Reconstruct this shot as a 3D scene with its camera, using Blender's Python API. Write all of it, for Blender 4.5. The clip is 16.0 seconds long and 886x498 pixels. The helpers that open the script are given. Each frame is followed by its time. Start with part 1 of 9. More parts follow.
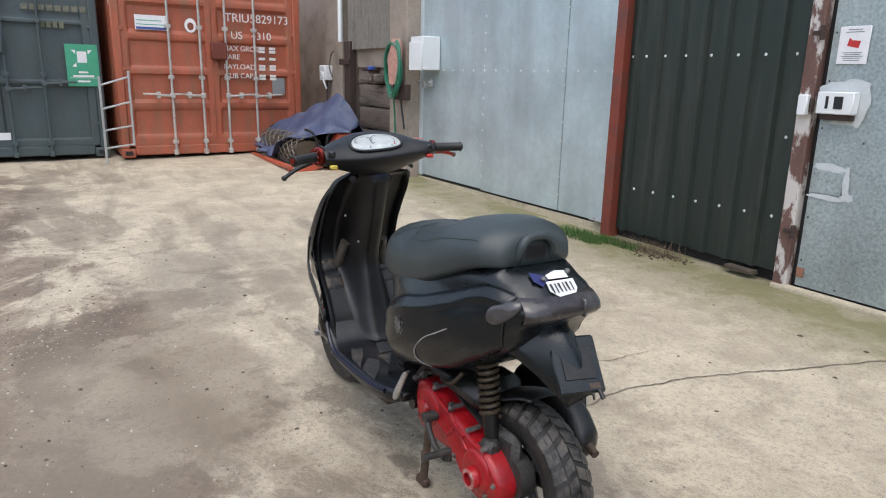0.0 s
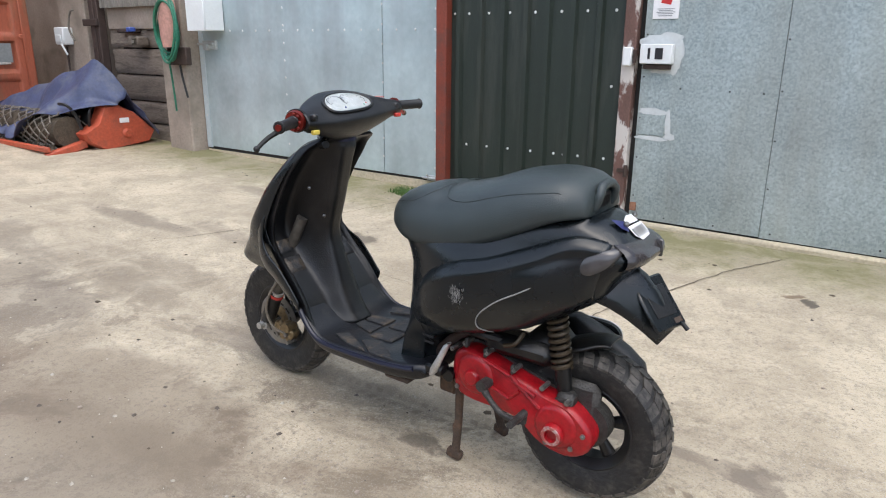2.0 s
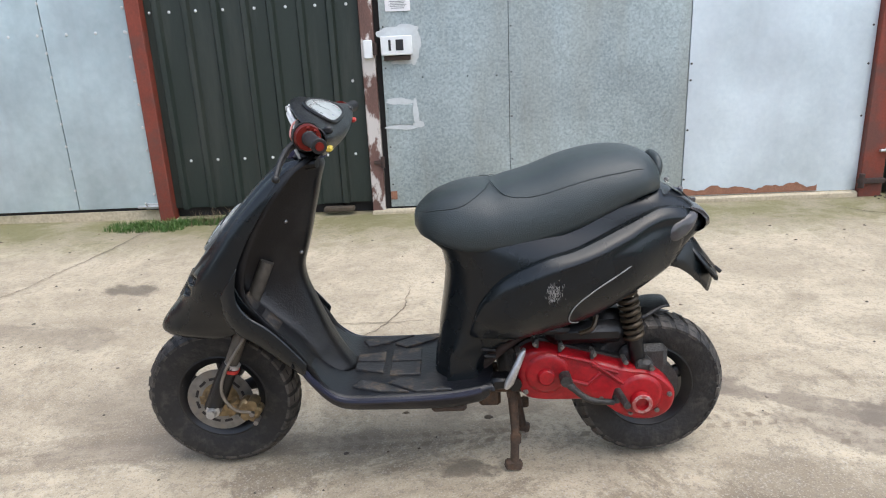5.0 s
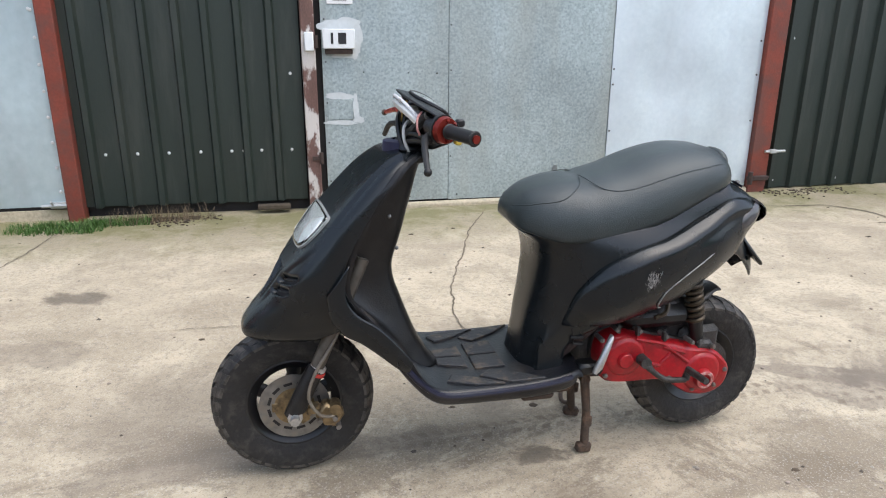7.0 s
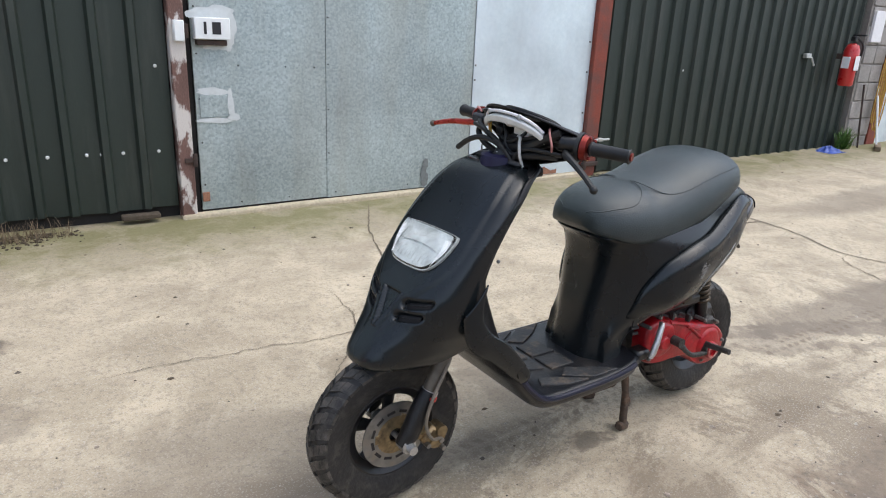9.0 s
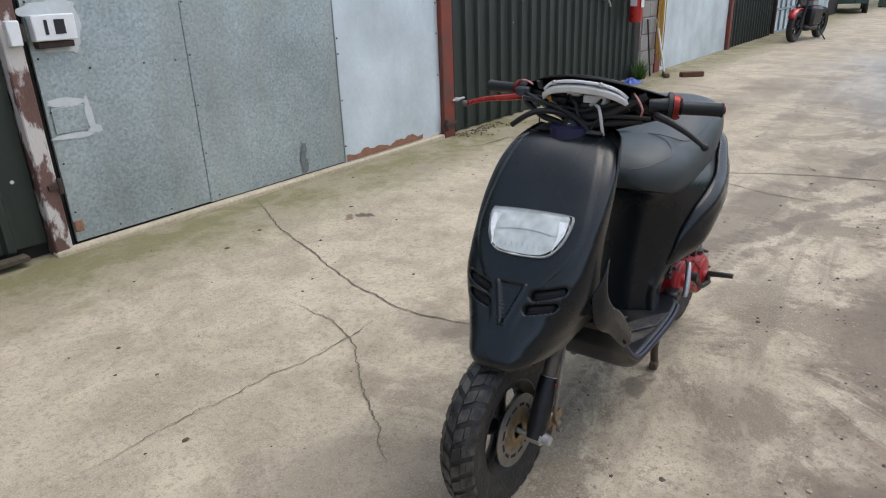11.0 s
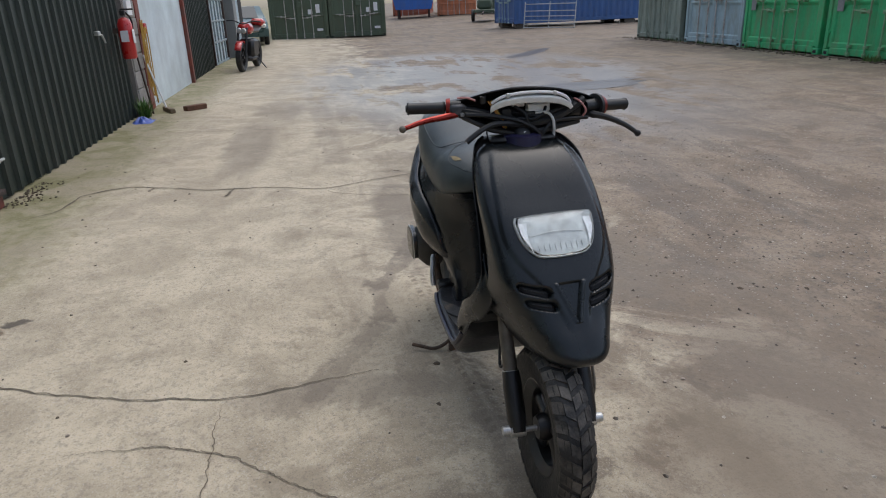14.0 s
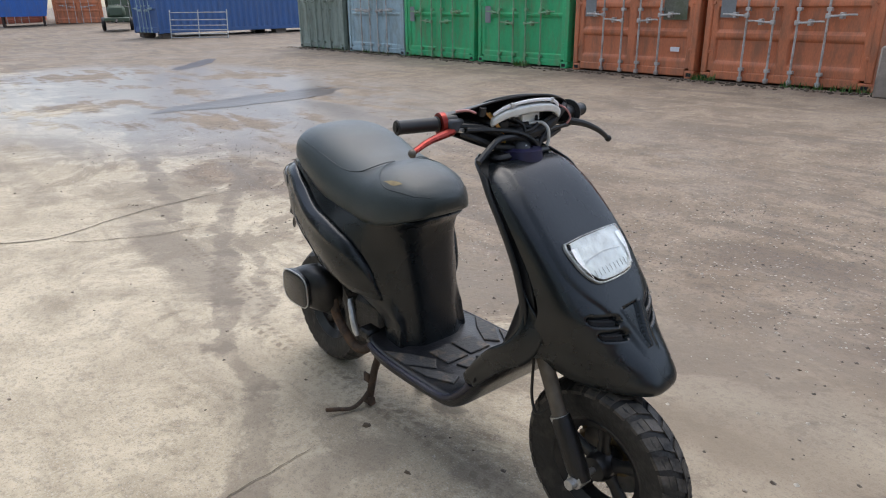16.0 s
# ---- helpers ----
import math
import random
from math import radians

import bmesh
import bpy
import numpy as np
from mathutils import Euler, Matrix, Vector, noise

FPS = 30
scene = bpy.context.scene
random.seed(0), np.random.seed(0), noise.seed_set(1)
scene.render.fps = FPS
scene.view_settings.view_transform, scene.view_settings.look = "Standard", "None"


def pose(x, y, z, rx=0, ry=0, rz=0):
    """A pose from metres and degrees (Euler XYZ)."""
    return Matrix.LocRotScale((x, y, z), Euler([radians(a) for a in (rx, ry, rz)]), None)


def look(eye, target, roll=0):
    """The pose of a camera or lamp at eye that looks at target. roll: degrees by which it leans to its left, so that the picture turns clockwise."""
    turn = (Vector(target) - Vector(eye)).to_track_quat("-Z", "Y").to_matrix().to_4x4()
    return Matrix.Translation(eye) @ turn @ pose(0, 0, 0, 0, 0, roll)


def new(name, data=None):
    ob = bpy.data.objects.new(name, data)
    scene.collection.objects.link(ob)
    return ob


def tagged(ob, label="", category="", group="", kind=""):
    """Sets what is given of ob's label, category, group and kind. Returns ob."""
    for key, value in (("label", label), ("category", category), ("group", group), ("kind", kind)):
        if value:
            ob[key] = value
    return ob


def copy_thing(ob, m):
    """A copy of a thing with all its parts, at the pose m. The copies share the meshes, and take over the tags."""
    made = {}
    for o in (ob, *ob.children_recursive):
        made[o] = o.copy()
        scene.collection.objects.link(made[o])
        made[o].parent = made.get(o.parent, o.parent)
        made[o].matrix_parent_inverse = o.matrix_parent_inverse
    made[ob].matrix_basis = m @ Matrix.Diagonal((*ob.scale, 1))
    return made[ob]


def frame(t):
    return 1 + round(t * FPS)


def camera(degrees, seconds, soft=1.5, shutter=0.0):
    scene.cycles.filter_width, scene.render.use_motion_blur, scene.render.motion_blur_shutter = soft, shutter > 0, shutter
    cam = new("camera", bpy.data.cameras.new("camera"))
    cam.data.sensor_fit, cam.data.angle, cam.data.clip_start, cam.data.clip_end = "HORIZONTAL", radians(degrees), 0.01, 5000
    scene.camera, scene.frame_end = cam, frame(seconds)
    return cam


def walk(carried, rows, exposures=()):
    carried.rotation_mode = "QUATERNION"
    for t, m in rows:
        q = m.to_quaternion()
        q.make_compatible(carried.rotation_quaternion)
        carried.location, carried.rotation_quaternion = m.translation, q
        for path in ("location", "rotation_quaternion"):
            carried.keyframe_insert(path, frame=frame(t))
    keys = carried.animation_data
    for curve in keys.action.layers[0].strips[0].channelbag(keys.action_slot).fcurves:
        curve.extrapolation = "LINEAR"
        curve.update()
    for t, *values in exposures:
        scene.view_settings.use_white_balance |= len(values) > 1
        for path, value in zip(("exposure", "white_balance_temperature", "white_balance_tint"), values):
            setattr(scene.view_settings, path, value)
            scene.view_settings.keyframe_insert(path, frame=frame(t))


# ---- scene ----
cam = camera(66.4, 16.0, 1.1)
PATH = [
    (0, (1.307, -1.100, 1.302), (-0.347, -0.089, 0.810), 1.32),
    (0.5, (1.126, -1.235, 1.288), (-0.403, -0.045, 0.791), -0.48),
    (1, (0.975, -1.391, 1.289), (-0.449, -0.095, 0.748), 0.11),
    (1.5, (0.856, -1.568, 1.284), (-0.407, -0.121, 0.727), -0.79),
    (2, (0.647, -1.656, 1.247), (-0.474, -0.102, 0.672), 0.49),
    (2.5, (0.430, -1.702, 1.247), (-0.522, -0.051, 0.641), -1.11),
    (3, (0.207, -1.817, 1.233), (-0.556, -0.065, 0.642), -0.37),
    (5.5, (-0.735, -1.864, 1.238), (-0.651, 0.042, 0.638), -1.53),
    (6, (-0.900, -1.842, 1.239), (-0.711, 0.054, 0.632), 0.34),
    (6.5, (-1.071, -1.877, 1.254), (-0.760, 0.006, 0.655), -0.61),
    (7, (-1.260, -1.812, 1.244), (-0.845, 0.048, 0.637), 0.26),
    (7.5, (-1.464, -1.674, 1.261), (-0.935, 0.155, 0.652), -0.06),
    (8, (-1.724, -1.590, 1.286), (-0.979, 0.162, 0.673), 1.52),
    (8.5, (-1.914, -1.560, 1.316), (-0.983, 0.109, 0.727), 0.63),
    (9, (-2.113, -1.431, 1.302), (-1.046, 0.137, 0.668), 2.63),
    (11.5, (-2.779, -0.644, 1.330), (-1.162, 0.277, 0.594), -1.54),
    (12, (-2.944, -0.444, 1.318), (-1.191, 0.183, 0.586), 0.98),
    (12.5, (-2.941, -0.215, 1.302), (-1.119, 0.170, 0.571), 0.70),
    (13, (-2.930, 0.050, 1.318), (-1.075, 0.199, 0.585), 1.65),
    (13.5, (-2.937, 0.305, 1.333), (-1.068, 0.217, 0.628), 0.22),
    (14, (-2.815, 0.547, 1.335), (-0.965, 0.231, 0.646), -2.19),
    (14.5, (-2.692, 0.761, 1.340), (-0.876, 0.273, 0.658), -1.37),
    (15, (-2.592, 0.991, 1.336), (-0.866, 0.229, 0.672), -0.91),
    (15.5, (-2.394, 1.115, 1.309), (-0.794, 0.126, 0.630), -0.73),
    (16, (-2.146, 1.205, 1.319), (-0.690, 0.019, 0.632), -0.84),
]
EXPOSURES = [(0, 0.87), (1, 0.98), (3, 1.05), (7, 1.13), (9, 0.99), (11.5, 0.54), (12.5, 0.37), (13.5, 0.33), (14.5, 0.48), (15.5, 0.80), (16, 0.90)]
walk(cam, [(t, look(eye, target, roll)) for t, eye, target, roll in PATH], EXPOSURES)

import functools

# ---- light ----
world = bpy.data.worlds.new("overcast_sky")
scene.world = world
world.use_nodes = True
wn = world.node_tree.nodes
sky = wn.new("ShaderNodeTexSky")
sky.sky_type, sky.sun_disc = "NISHITA", False
sky.sun_elevation, sky.sun_rotation = radians(62), radians(141)
sky.air_density, sky.dust_density, sky.ozone_density = 1.0, 2.0, 1.0
grey = wn.new("ShaderNodeHueSaturation")  # cloud takes most of the colour out of the sky
grey.inputs["Saturation"].default_value = 0.72
world.node_tree.links.new(sky.outputs["Color"], grey.inputs["Color"])
wn["Background"].inputs["Strength"].default_value = 0.15
world.node_tree.links.new(grey.outputs["Color"], wn["Background"].inputs["Color"])
sun_data = bpy.data.lights.new("sun", "SUN")
sun_data.energy, sun_data.angle, sun_data.color = 0.85, radians(60), (1.0, 0.985, 0.955)
sun = new("sun", sun_data)
sun.matrix_world = look((3, -0.8, 12), (0, 0, 0))

# ---- materials ----


def mat(name, base, rough=0.5, metal=0.0, var=0.2, scale=3.0, fine=40.0, bump=0.15, tint=None, tint_amount=0.0,
        tint_scale=1.5, tint_edge=(0.5, 0.65), rough_var=0.1, stretch=(1, 1, 1), coat=0.0, rand=0.0, spec=0.5):
    """A surface with colour variation at two scales, optional second colour in patches, and fine relief."""
    m = bpy.data.materials.new(name)
    m.use_nodes = True
    nt = m.node_tree
    n, l = nt.nodes, nt.links
    b = n["Principled BSDF"]
    geo = n.new("ShaderNodeNewGeometry")
    mp = n.new("ShaderNodeMapping")
    mp.inputs["Scale"].default_value = stretch
    l.new(geo.outputs["Position"], mp.inputs["Vector"])
    big = n.new("ShaderNodeTexNoise")
    big.inputs["Scale"].default_value, big.inputs["Detail"].default_value = scale, 5
    small = n.new("ShaderNodeTexNoise")
    small.inputs["Scale"].default_value, small.inputs["Detail"].default_value = fine, 3
    for t in (big, small):
        l.new(mp.outputs["Vector"], t.inputs["Vector"])
    mixf = n.new("ShaderNodeMath")
    mixf.operation = "ADD"
    l.new(big.outputs["Fac"], mixf.inputs[0])
    l.new(small.outputs["Fac"], mixf.inputs[1])
    ramp = n.new("ShaderNodeMapRange")
    ramp.inputs["From Min"].default_value, ramp.inputs["From Max"].default_value = 0.6, 1.4
    ramp.inputs["To Min"].default_value, ramp.inputs["To Max"].default_value = 1 - var, 1 + var
    l.new(mixf.outputs[0], ramp.inputs["Value"])
    val = ramp.outputs["Result"]
    if rand:
        oi = n.new("ShaderNodeObjectInfo")
        rr = n.new("ShaderNodeMapRange")
        rr.inputs["To Min"].default_value, rr.inputs["To Max"].default_value = 1 - rand, 1 + rand
        l.new(oi.outputs["Random"], rr.inputs["Value"])
        mu = n.new("ShaderNodeMath")
        mu.operation = "MULTIPLY"
        l.new(val, mu.inputs[0])
        l.new(rr.outputs["Result"], mu.inputs[1])
        val = mu.outputs[0]
    col = n.new("ShaderNodeVectorMath")
    col.operation = "SCALE"
    col.inputs[0].default_value = base[:3]
    l.new(val, col.inputs["Scale"])
    out = col.outputs["Vector"]
    if tint:
        tn = n.new("ShaderNodeTexNoise")
        tn.inputs["Scale"].default_value, tn.inputs["Detail"].default_value = tint_scale, 6
        tn.inputs["Roughness"].default_value = 0.65
        l.new(mp.outputs["Vector"], tn.inputs["Vector"])
        te = n.new("ShaderNodeMapRange")
        te.inputs["From Min"].default_value, te.inputs["From Max"].default_value = tint_edge
        te.inputs["To Max"].default_value = tint_amount
        l.new(tn.outputs["Fac"], te.inputs["Value"])
        mx = n.new("ShaderNodeMix")
        mx.data_type = "RGBA"
        l.new(te.outputs["Result"], mx.inputs["Factor"])
        l.new(out, mx.inputs["A"])
        mx.inputs["B"].default_value = (*tint, 1)
        out = mx.outputs["Result"]
    l.new(out, b.inputs["Base Color"])
    rg = n.new("ShaderNodeMapRange")
    rg.inputs["To Min"].default_value, rg.inputs["To Max"].default_value = max(0.02, rough - rough_var), min(1, rough + rough_var)
    l.new(big.outputs["Fac"], rg.inputs["Value"])
    l.new(rg.outputs["Result"], b.inputs["Roughness"])
    b.inputs["Metallic"].default_value = metal
    b.inputs["Coat Weight"].default_value = coat
    b.inputs["Specular IOR Level"].default_value = spec
    if bump:
        bp = n.new("ShaderNodeBump")
        bp.inputs["Strength"].default_value, bp.inputs["Distance"].default_value = bump, 0.01
        l.new(small.outputs["Fac"], bp.inputs["Height"])
        l.new(bp.outputs["Normal"], b.inputs["Normal"])
    return m


def glass_mat(name, color=(0.95, 0.97, 0.97), rough=0.05, ior=1.45):
    m = bpy.data.materials.new(name)
    m.use_nodes = True
    b = m.node_tree.nodes["Principled BSDF"]
    b.inputs["Base Color"].default_value = (*color, 1)
    b.inputs["Roughness"].default_value, b.inputs["IOR"].default_value = rough, ior
    b.inputs["Transmission Weight"].default_value = 1
    return m


def spangle_mat(name, dark, light, scale, contrast=1.0, rough=0.42, dull=(0.45, 0.47, 0.45), dull_amount=0.35, metal=0.55):
    """Galvanised sheet: crystal spangle of many greys with vertical run stains."""
    m = bpy.data.materials.new(name)
    m.use_nodes = True
    n, l = m.node_tree.nodes, m.node_tree.links
    b = n["Principled BSDF"]
    geo = n.new("ShaderNodeNewGeometry")
    vor = n.new("ShaderNodeTexVoronoi")
    vor.inputs["Scale"].default_value = scale
    noi = n.new("ShaderNodeTexNoise")
    noi.inputs["Scale"].default_value, noi.inputs["Detail"].default_value = scale * 0.7, 6
    l.new(geo.outputs["Position"], vor.inputs["Vector"])
    l.new(geo.outputs["Position"], noi.inputs["Vector"])
    sep = n.new("ShaderNodeSeparateColor")
    l.new(vor.outputs["Color"], sep.inputs["Color"])
    add = n.new("ShaderNodeMath")
    add.operation = "MULTIPLY_ADD"
    l.new(sep.outputs["Red"], add.inputs[0])
    add.inputs[1].default_value = 0.5 * contrast
    l.new(noi.outputs["Fac"], add.inputs[2])
    rm = n.new("ShaderNodeMapRange")
    rm.inputs["From Min"].default_value, rm.inputs["From Max"].default_value = 0.35, 1.05
    l.new(add.outputs[0], rm.inputs["Value"])
    mx = n.new("ShaderNodeMix")
    mx.data_type = "RGBA"
    mx.inputs["A"].default_value, mx.inputs["B"].default_value = (*dark, 1), (*light, 1)
    l.new(rm.outputs["Result"], mx.inputs["Factor"])
    mp = n.new("ShaderNodeMapping")
    mp.inputs["Scale"].default_value = (3.0, 3.0, 0.35)
    l.new(geo.outputs["Position"], mp.inputs["Vector"])
    run = n.new("ShaderNodeTexNoise")
    run.inputs["Scale"].default_value, run.inputs["Detail"].default_value = 1.2, 7
    l.new(mp.outputs["Vector"], run.inputs["Vector"])
    rr = n.new("ShaderNodeMapRange")
    rr.inputs["From Min"].default_value, rr.inputs["From Max"].default_value = 0.45, 0.75
    rr.inputs["To Max"].default_value = dull_amount
    l.new(run.outputs["Fac"], rr.inputs["Value"])
    m2 = n.new("ShaderNodeMix")
    m2.data_type = "RGBA"
    m2.inputs["B"].default_value = (*dull, 1)
    l.new(rr.outputs["Result"], m2.inputs["Factor"])
    l.new(mx.outputs["Result"], m2.inputs["A"])
    cl = n.new("ShaderNodeTexNoise")
    cl.inputs["Scale"].default_value, cl.inputs["Detail"].default_value = 1.7, 6
    l.new(geo.outputs["Position"], cl.inputs["Vector"])
    cr = n.new("ShaderNodeMapRange")
    cr.inputs["From Min"].default_value, cr.inputs["From Max"].default_value = 0.3, 0.7
    cr.inputs["To Min"].default_value, cr.inputs["To Max"].default_value = 0.80, 1.14
    l.new(cl.outputs["Fac"], cr.inputs["Value"])
    cs = n.new("ShaderNodeVectorMath")
    cs.operation = "SCALE"
    l.new(m2.outputs["Result"], cs.inputs[0])
    l.new(cr.outputs["Result"], cs.inputs["Scale"])
    l.new(cs.outputs["Vector"], b.inputs["Base Color"])
    b.inputs["Metallic"].default_value = metal
    rg = n.new("ShaderNodeMapRange")
    rg.inputs["To Min"].default_value, rg.inputs["To Max"].default_value = rough - 0.1, rough + 0.15
    l.new(run.outputs["Fac"], rg.inputs["Value"])
    l.new(rg.outputs["Result"], b.inputs["Roughness"])
    wave = n.new("ShaderNodeTexNoise")
    wave.inputs["Scale"].default_value = 2.2
    l.new(geo.outputs["Position"], wave.inputs["Vector"])
    bp = n.new("ShaderNodeBump")
    bp.inputs["Strength"].default_value, bp.inputs["Distance"].default_value = 0.25, 0.03
    l.new(wave.outputs["Fac"], bp.inputs["Height"])
    l.new(bp.outputs["Normal"], b.inputs["Normal"])
    return m


# scooter
BLACK_PAINT = mat("satin_black_paint", (0.0062, 0.0088, 0.0105), 0.27, var=0.3, scale=9, fine=140, bump=0.03, rough_var=0.07, tint=(0.030, 0.032, 0.033), tint_amount=0.14, tint_scale=24, tint_edge=(0.56, 0.74))
BLACK_PLASTIC = mat("black_plastic", (0.0048, 0.005, 0.0056), 0.38, var=0.3, scale=12, fine=220, bump=0.15, tint=(0.035, 0.032, 0.028), tint_amount=0.3, tint_scale=9)
FLOOR_PLASTIC = mat("scuffed_floor_plastic", (0.006, 0.007, 0.0098), 0.33, var=0.3, scale=12, fine=160, bump=0.15, tint=(0.07, 0.06, 0.05), tint_amount=0.4, tint_scale=11, tint_edge=(0.5, 0.7))
BLUE_UNDERPAINT = mat("dark_blue_paint", (0.009, 0.010, 0.024), 0.35, var=0.3, scale=14, bump=0.05)
SEAT_VINYL = mat("seat_vinyl", (0.036, 0.047, 0.048), 0.35, var=0.25, scale=7, fine=420, bump=0.2, tint=(0.05, 0.05, 0.05), tint_amount=0.3, tint_scale=9, tint_edge=(0.5, 0.75))
PAD_RUBBER = mat("worn_floor_pad", (0.028, 0.029, 0.031), 0.6, var=0.3, scale=20, fine=120, bump=0.3, tint=(0.11, 0.085, 0.06), tint_amount=0.8, tint_scale=16, tint_edge=(0.5, 0.6))
TYRE_RUBBER = mat("tyre_rubber", (0.016, 0.0155, 0.015), 0.6, var=0.3, scale=15, fine=90, bump=0.3, tint=(0.17, 0.15, 0.125), tint_amount=0.25, tint_scale=22, tint_edge=(0.5, 0.72))
TREAD_RUBBER = mat("dusty_tread_rubber", (0.016, 0.0155, 0.015), 0.6, var=0.3, scale=15, fine=90, bump=0.3, tint=(0.15, 0.132, 0.112), tint_amount=0.75, tint_scale=16, tint_edge=(0.38, 0.66))
RIM_PAINT = mat("black_rim_paint", (0.010, 0.010, 0.011), 0.35, var=0.3, scale=20, bump=0.05, tint=(0.2, 0.2, 0.2), tint_amount=0.4, tint_scale=40, tint_edge=(0.66, 0.7))
RED_PAINT = mat("red_engine_paint", (0.33, 0.006, 0.011), 0.36, var=0.35, scale=14, fine=90, bump=0.12, tint=(0.10, 0.005, 0.008), tint_amount=0.6, tint_scale=12, tint_edge=(0.52, 0.7))
RED_WORN = mat("worn_red_edge", (0.40, 0.10, 0.09), 0.4, metal=0.2, var=0.4, scale=60, bump=0.1, tint=(0.5, 0.46, 0.44), tint_amount=0.6, tint_scale=50, tint_edge=(0.5, 0.6))
RED_ANODISED = mat("red_anodised", (0.23, 0.026, 0.018), 0.35, metal=0.6, var=0.25, scale=30, bump=0.05)
ORANGE_LEVER = mat("faded_red_lever", (0.36, 0.035, 0.022), 0.3, metal=0.6, var=0.3, scale=25, bump=0.05)
ALUMINIUM = mat("dull_aluminium", (0.55, 0.55, 0.54), 0.42, metal=0.85, var=0.25, scale=30, fine=200, bump=0.15)
ENGINE_METAL = mat("dirty_cast_metal", (0.065, 0.062, 0.058), 0.55, metal=0.5, var=0.4, scale=25, fine=160, bump=0.4, tint=(0.03, 0.027, 0.024), tint_amount=0.8, tint_scale=14)
DISC_STEEL = mat("brake_disc_steel", (0.25, 0.245, 0.235), 0.42, metal=0.8, var=0.25, scale=40, bump=0.1, tint=(0.22, 0.17, 0.12), tint_amount=0.4, tint_scale=20)
BRASS = mat("gold_caliper", (0.27, 0.20, 0.11), 0.42, metal=0.7, var=0.35, scale=40, bump=0.2, tint=(0.06, 0.05, 0.04), tint_amount=0.7, tint_scale=25)
SPRING_BRONZE = mat("bronze_spring", (0.062, 0.047, 0.030), 0.45, metal=0.5, var=0.4, scale=30, bump=0.1)
RUSTY_STEEL = mat("rusty_steel", (0.075, 0.052, 0.038), 0.75, metal=0.2, var=0.4, scale=25, fine=120, bump=0.4, tint=(0.16, 0.09, 0.05), tint_amount=0.6, tint_scale=18)
FORK_STEEL = mat("grimy_fork_tube", (0.13, 0.115, 0.095), 0.55, metal=0.5, var=0.35, scale=25, bump=0.1)
WHITE_PLASTIC = mat("cream_white_plastic", (0.80, 0.80, 0.76), 0.45, var=0.08, scale=20, bump=0.05)
SILVER_TRIM = mat("silver_trim", (0.6, 0.6, 0.6), 0.3, metal=0.7, var=0.1, scale=20, bump=0.02)
LAMP_EDGE = mat("dull_lamp_edge", (0.30, 0.315, 0.31), 0.4, var=0.3, scale=40, bump=0.02)
REFLECTOR = mat("lamp_reflector", (0.56, 0.59, 0.59), 0.3, metal=0.0, var=0.30, scale=30, bump=0.1)
# near-white colour in place of the bright sky that the lamp's sides mirror
SKYLIT_REFLECTOR = mat("skylit_reflector", (0.90, 0.92, 0.93), 0.28, metal=0.15, var=0.05, scale=30, bump=0.05)
LENS_GLASS = glass_mat("clear_lens", (0.96, 0.98, 0.98), 0.06)
PERCH_GREY = mat("dark_grey_alloy", (0.055, 0.058, 0.065), 0.45, metal=0.4, var=0.3, scale=40, bump=0.1)
FORK_LABEL = mat("grubby_white_label", (0.42, 0.39, 0.36), 0.5, var=0.3, scale=60, bump=0)
HOSE_GREY = mat("grimy_braided_hose", (0.20, 0.175, 0.14), 0.5, metal=0.3, var=0.3, scale=60, bump=0.1)
CLOCK_FACE = mat("clock_face", (0.50, 0.53, 0.54), 0.4, var=0.12, scale=40, bump=0.02)
SMOKED_LENS = mat("smoked_red_lens", (0.034, 0.029, 0.029), 0.25, var=0.3, scale=20, bump=0.03, coat=0.4)
INDICATOR_LENS = mat("grey_indicator_lens", (0.055, 0.052, 0.053), 0.22, var=0.3, scale=30, bump=0.03, coat=0.4)
CABLE_BLACK = mat("cable_black", (0.012, 0.012, 0.012), 0.5, var=0.2, scale=40, bump=0)
WIRE_ORANGE = mat("orange_wire", (0.55, 0.25, 0.05), 0.5, var=0.1, scale=40, bump=0)
WIRE_WHITE = mat("white_wire", (0.65, 0.65, 0.62), 0.5, var=0.1, scale=40, bump=0)
WIRE_PINK = mat("pink_wire", (0.5, 0.22, 0.2), 0.5, var=0.1, scale=40, bump=0)
PURPLE_COLLAR = mat("purple_blue_collar", (0.012, 0.011, 0.045), 0.45, var=0.3, scale=30, bump=0.1)
STICKER_WHITE = mat("sticker_white", (0.75, 0.75, 0.74), 0.45, var=0.06, scale=60, bump=0)
STICKER_BLUE = mat("sticker_blue", (0.02, 0.025, 0.12), 0.45, var=0.2, scale=60, bump=0)
SCRATCH = mat("bare_scratch", (0.25, 0.245, 0.235), 0.6, var=0.2, scale=80, bump=0)
FOAM = mat("dirty_foam", (0.30, 0.235, 0.13), 0.9, var=0.4, scale=60, bump=0.3)
YELLOW = mat("yellow_switch", (0.65, 0.5, 0.08), 0.45, var=0.1, scale=60, bump=0)
RED_LABEL = mat("red_label", (0.5, 0.04, 0.03), 0.5, var=0.1, scale=60, bump=0)

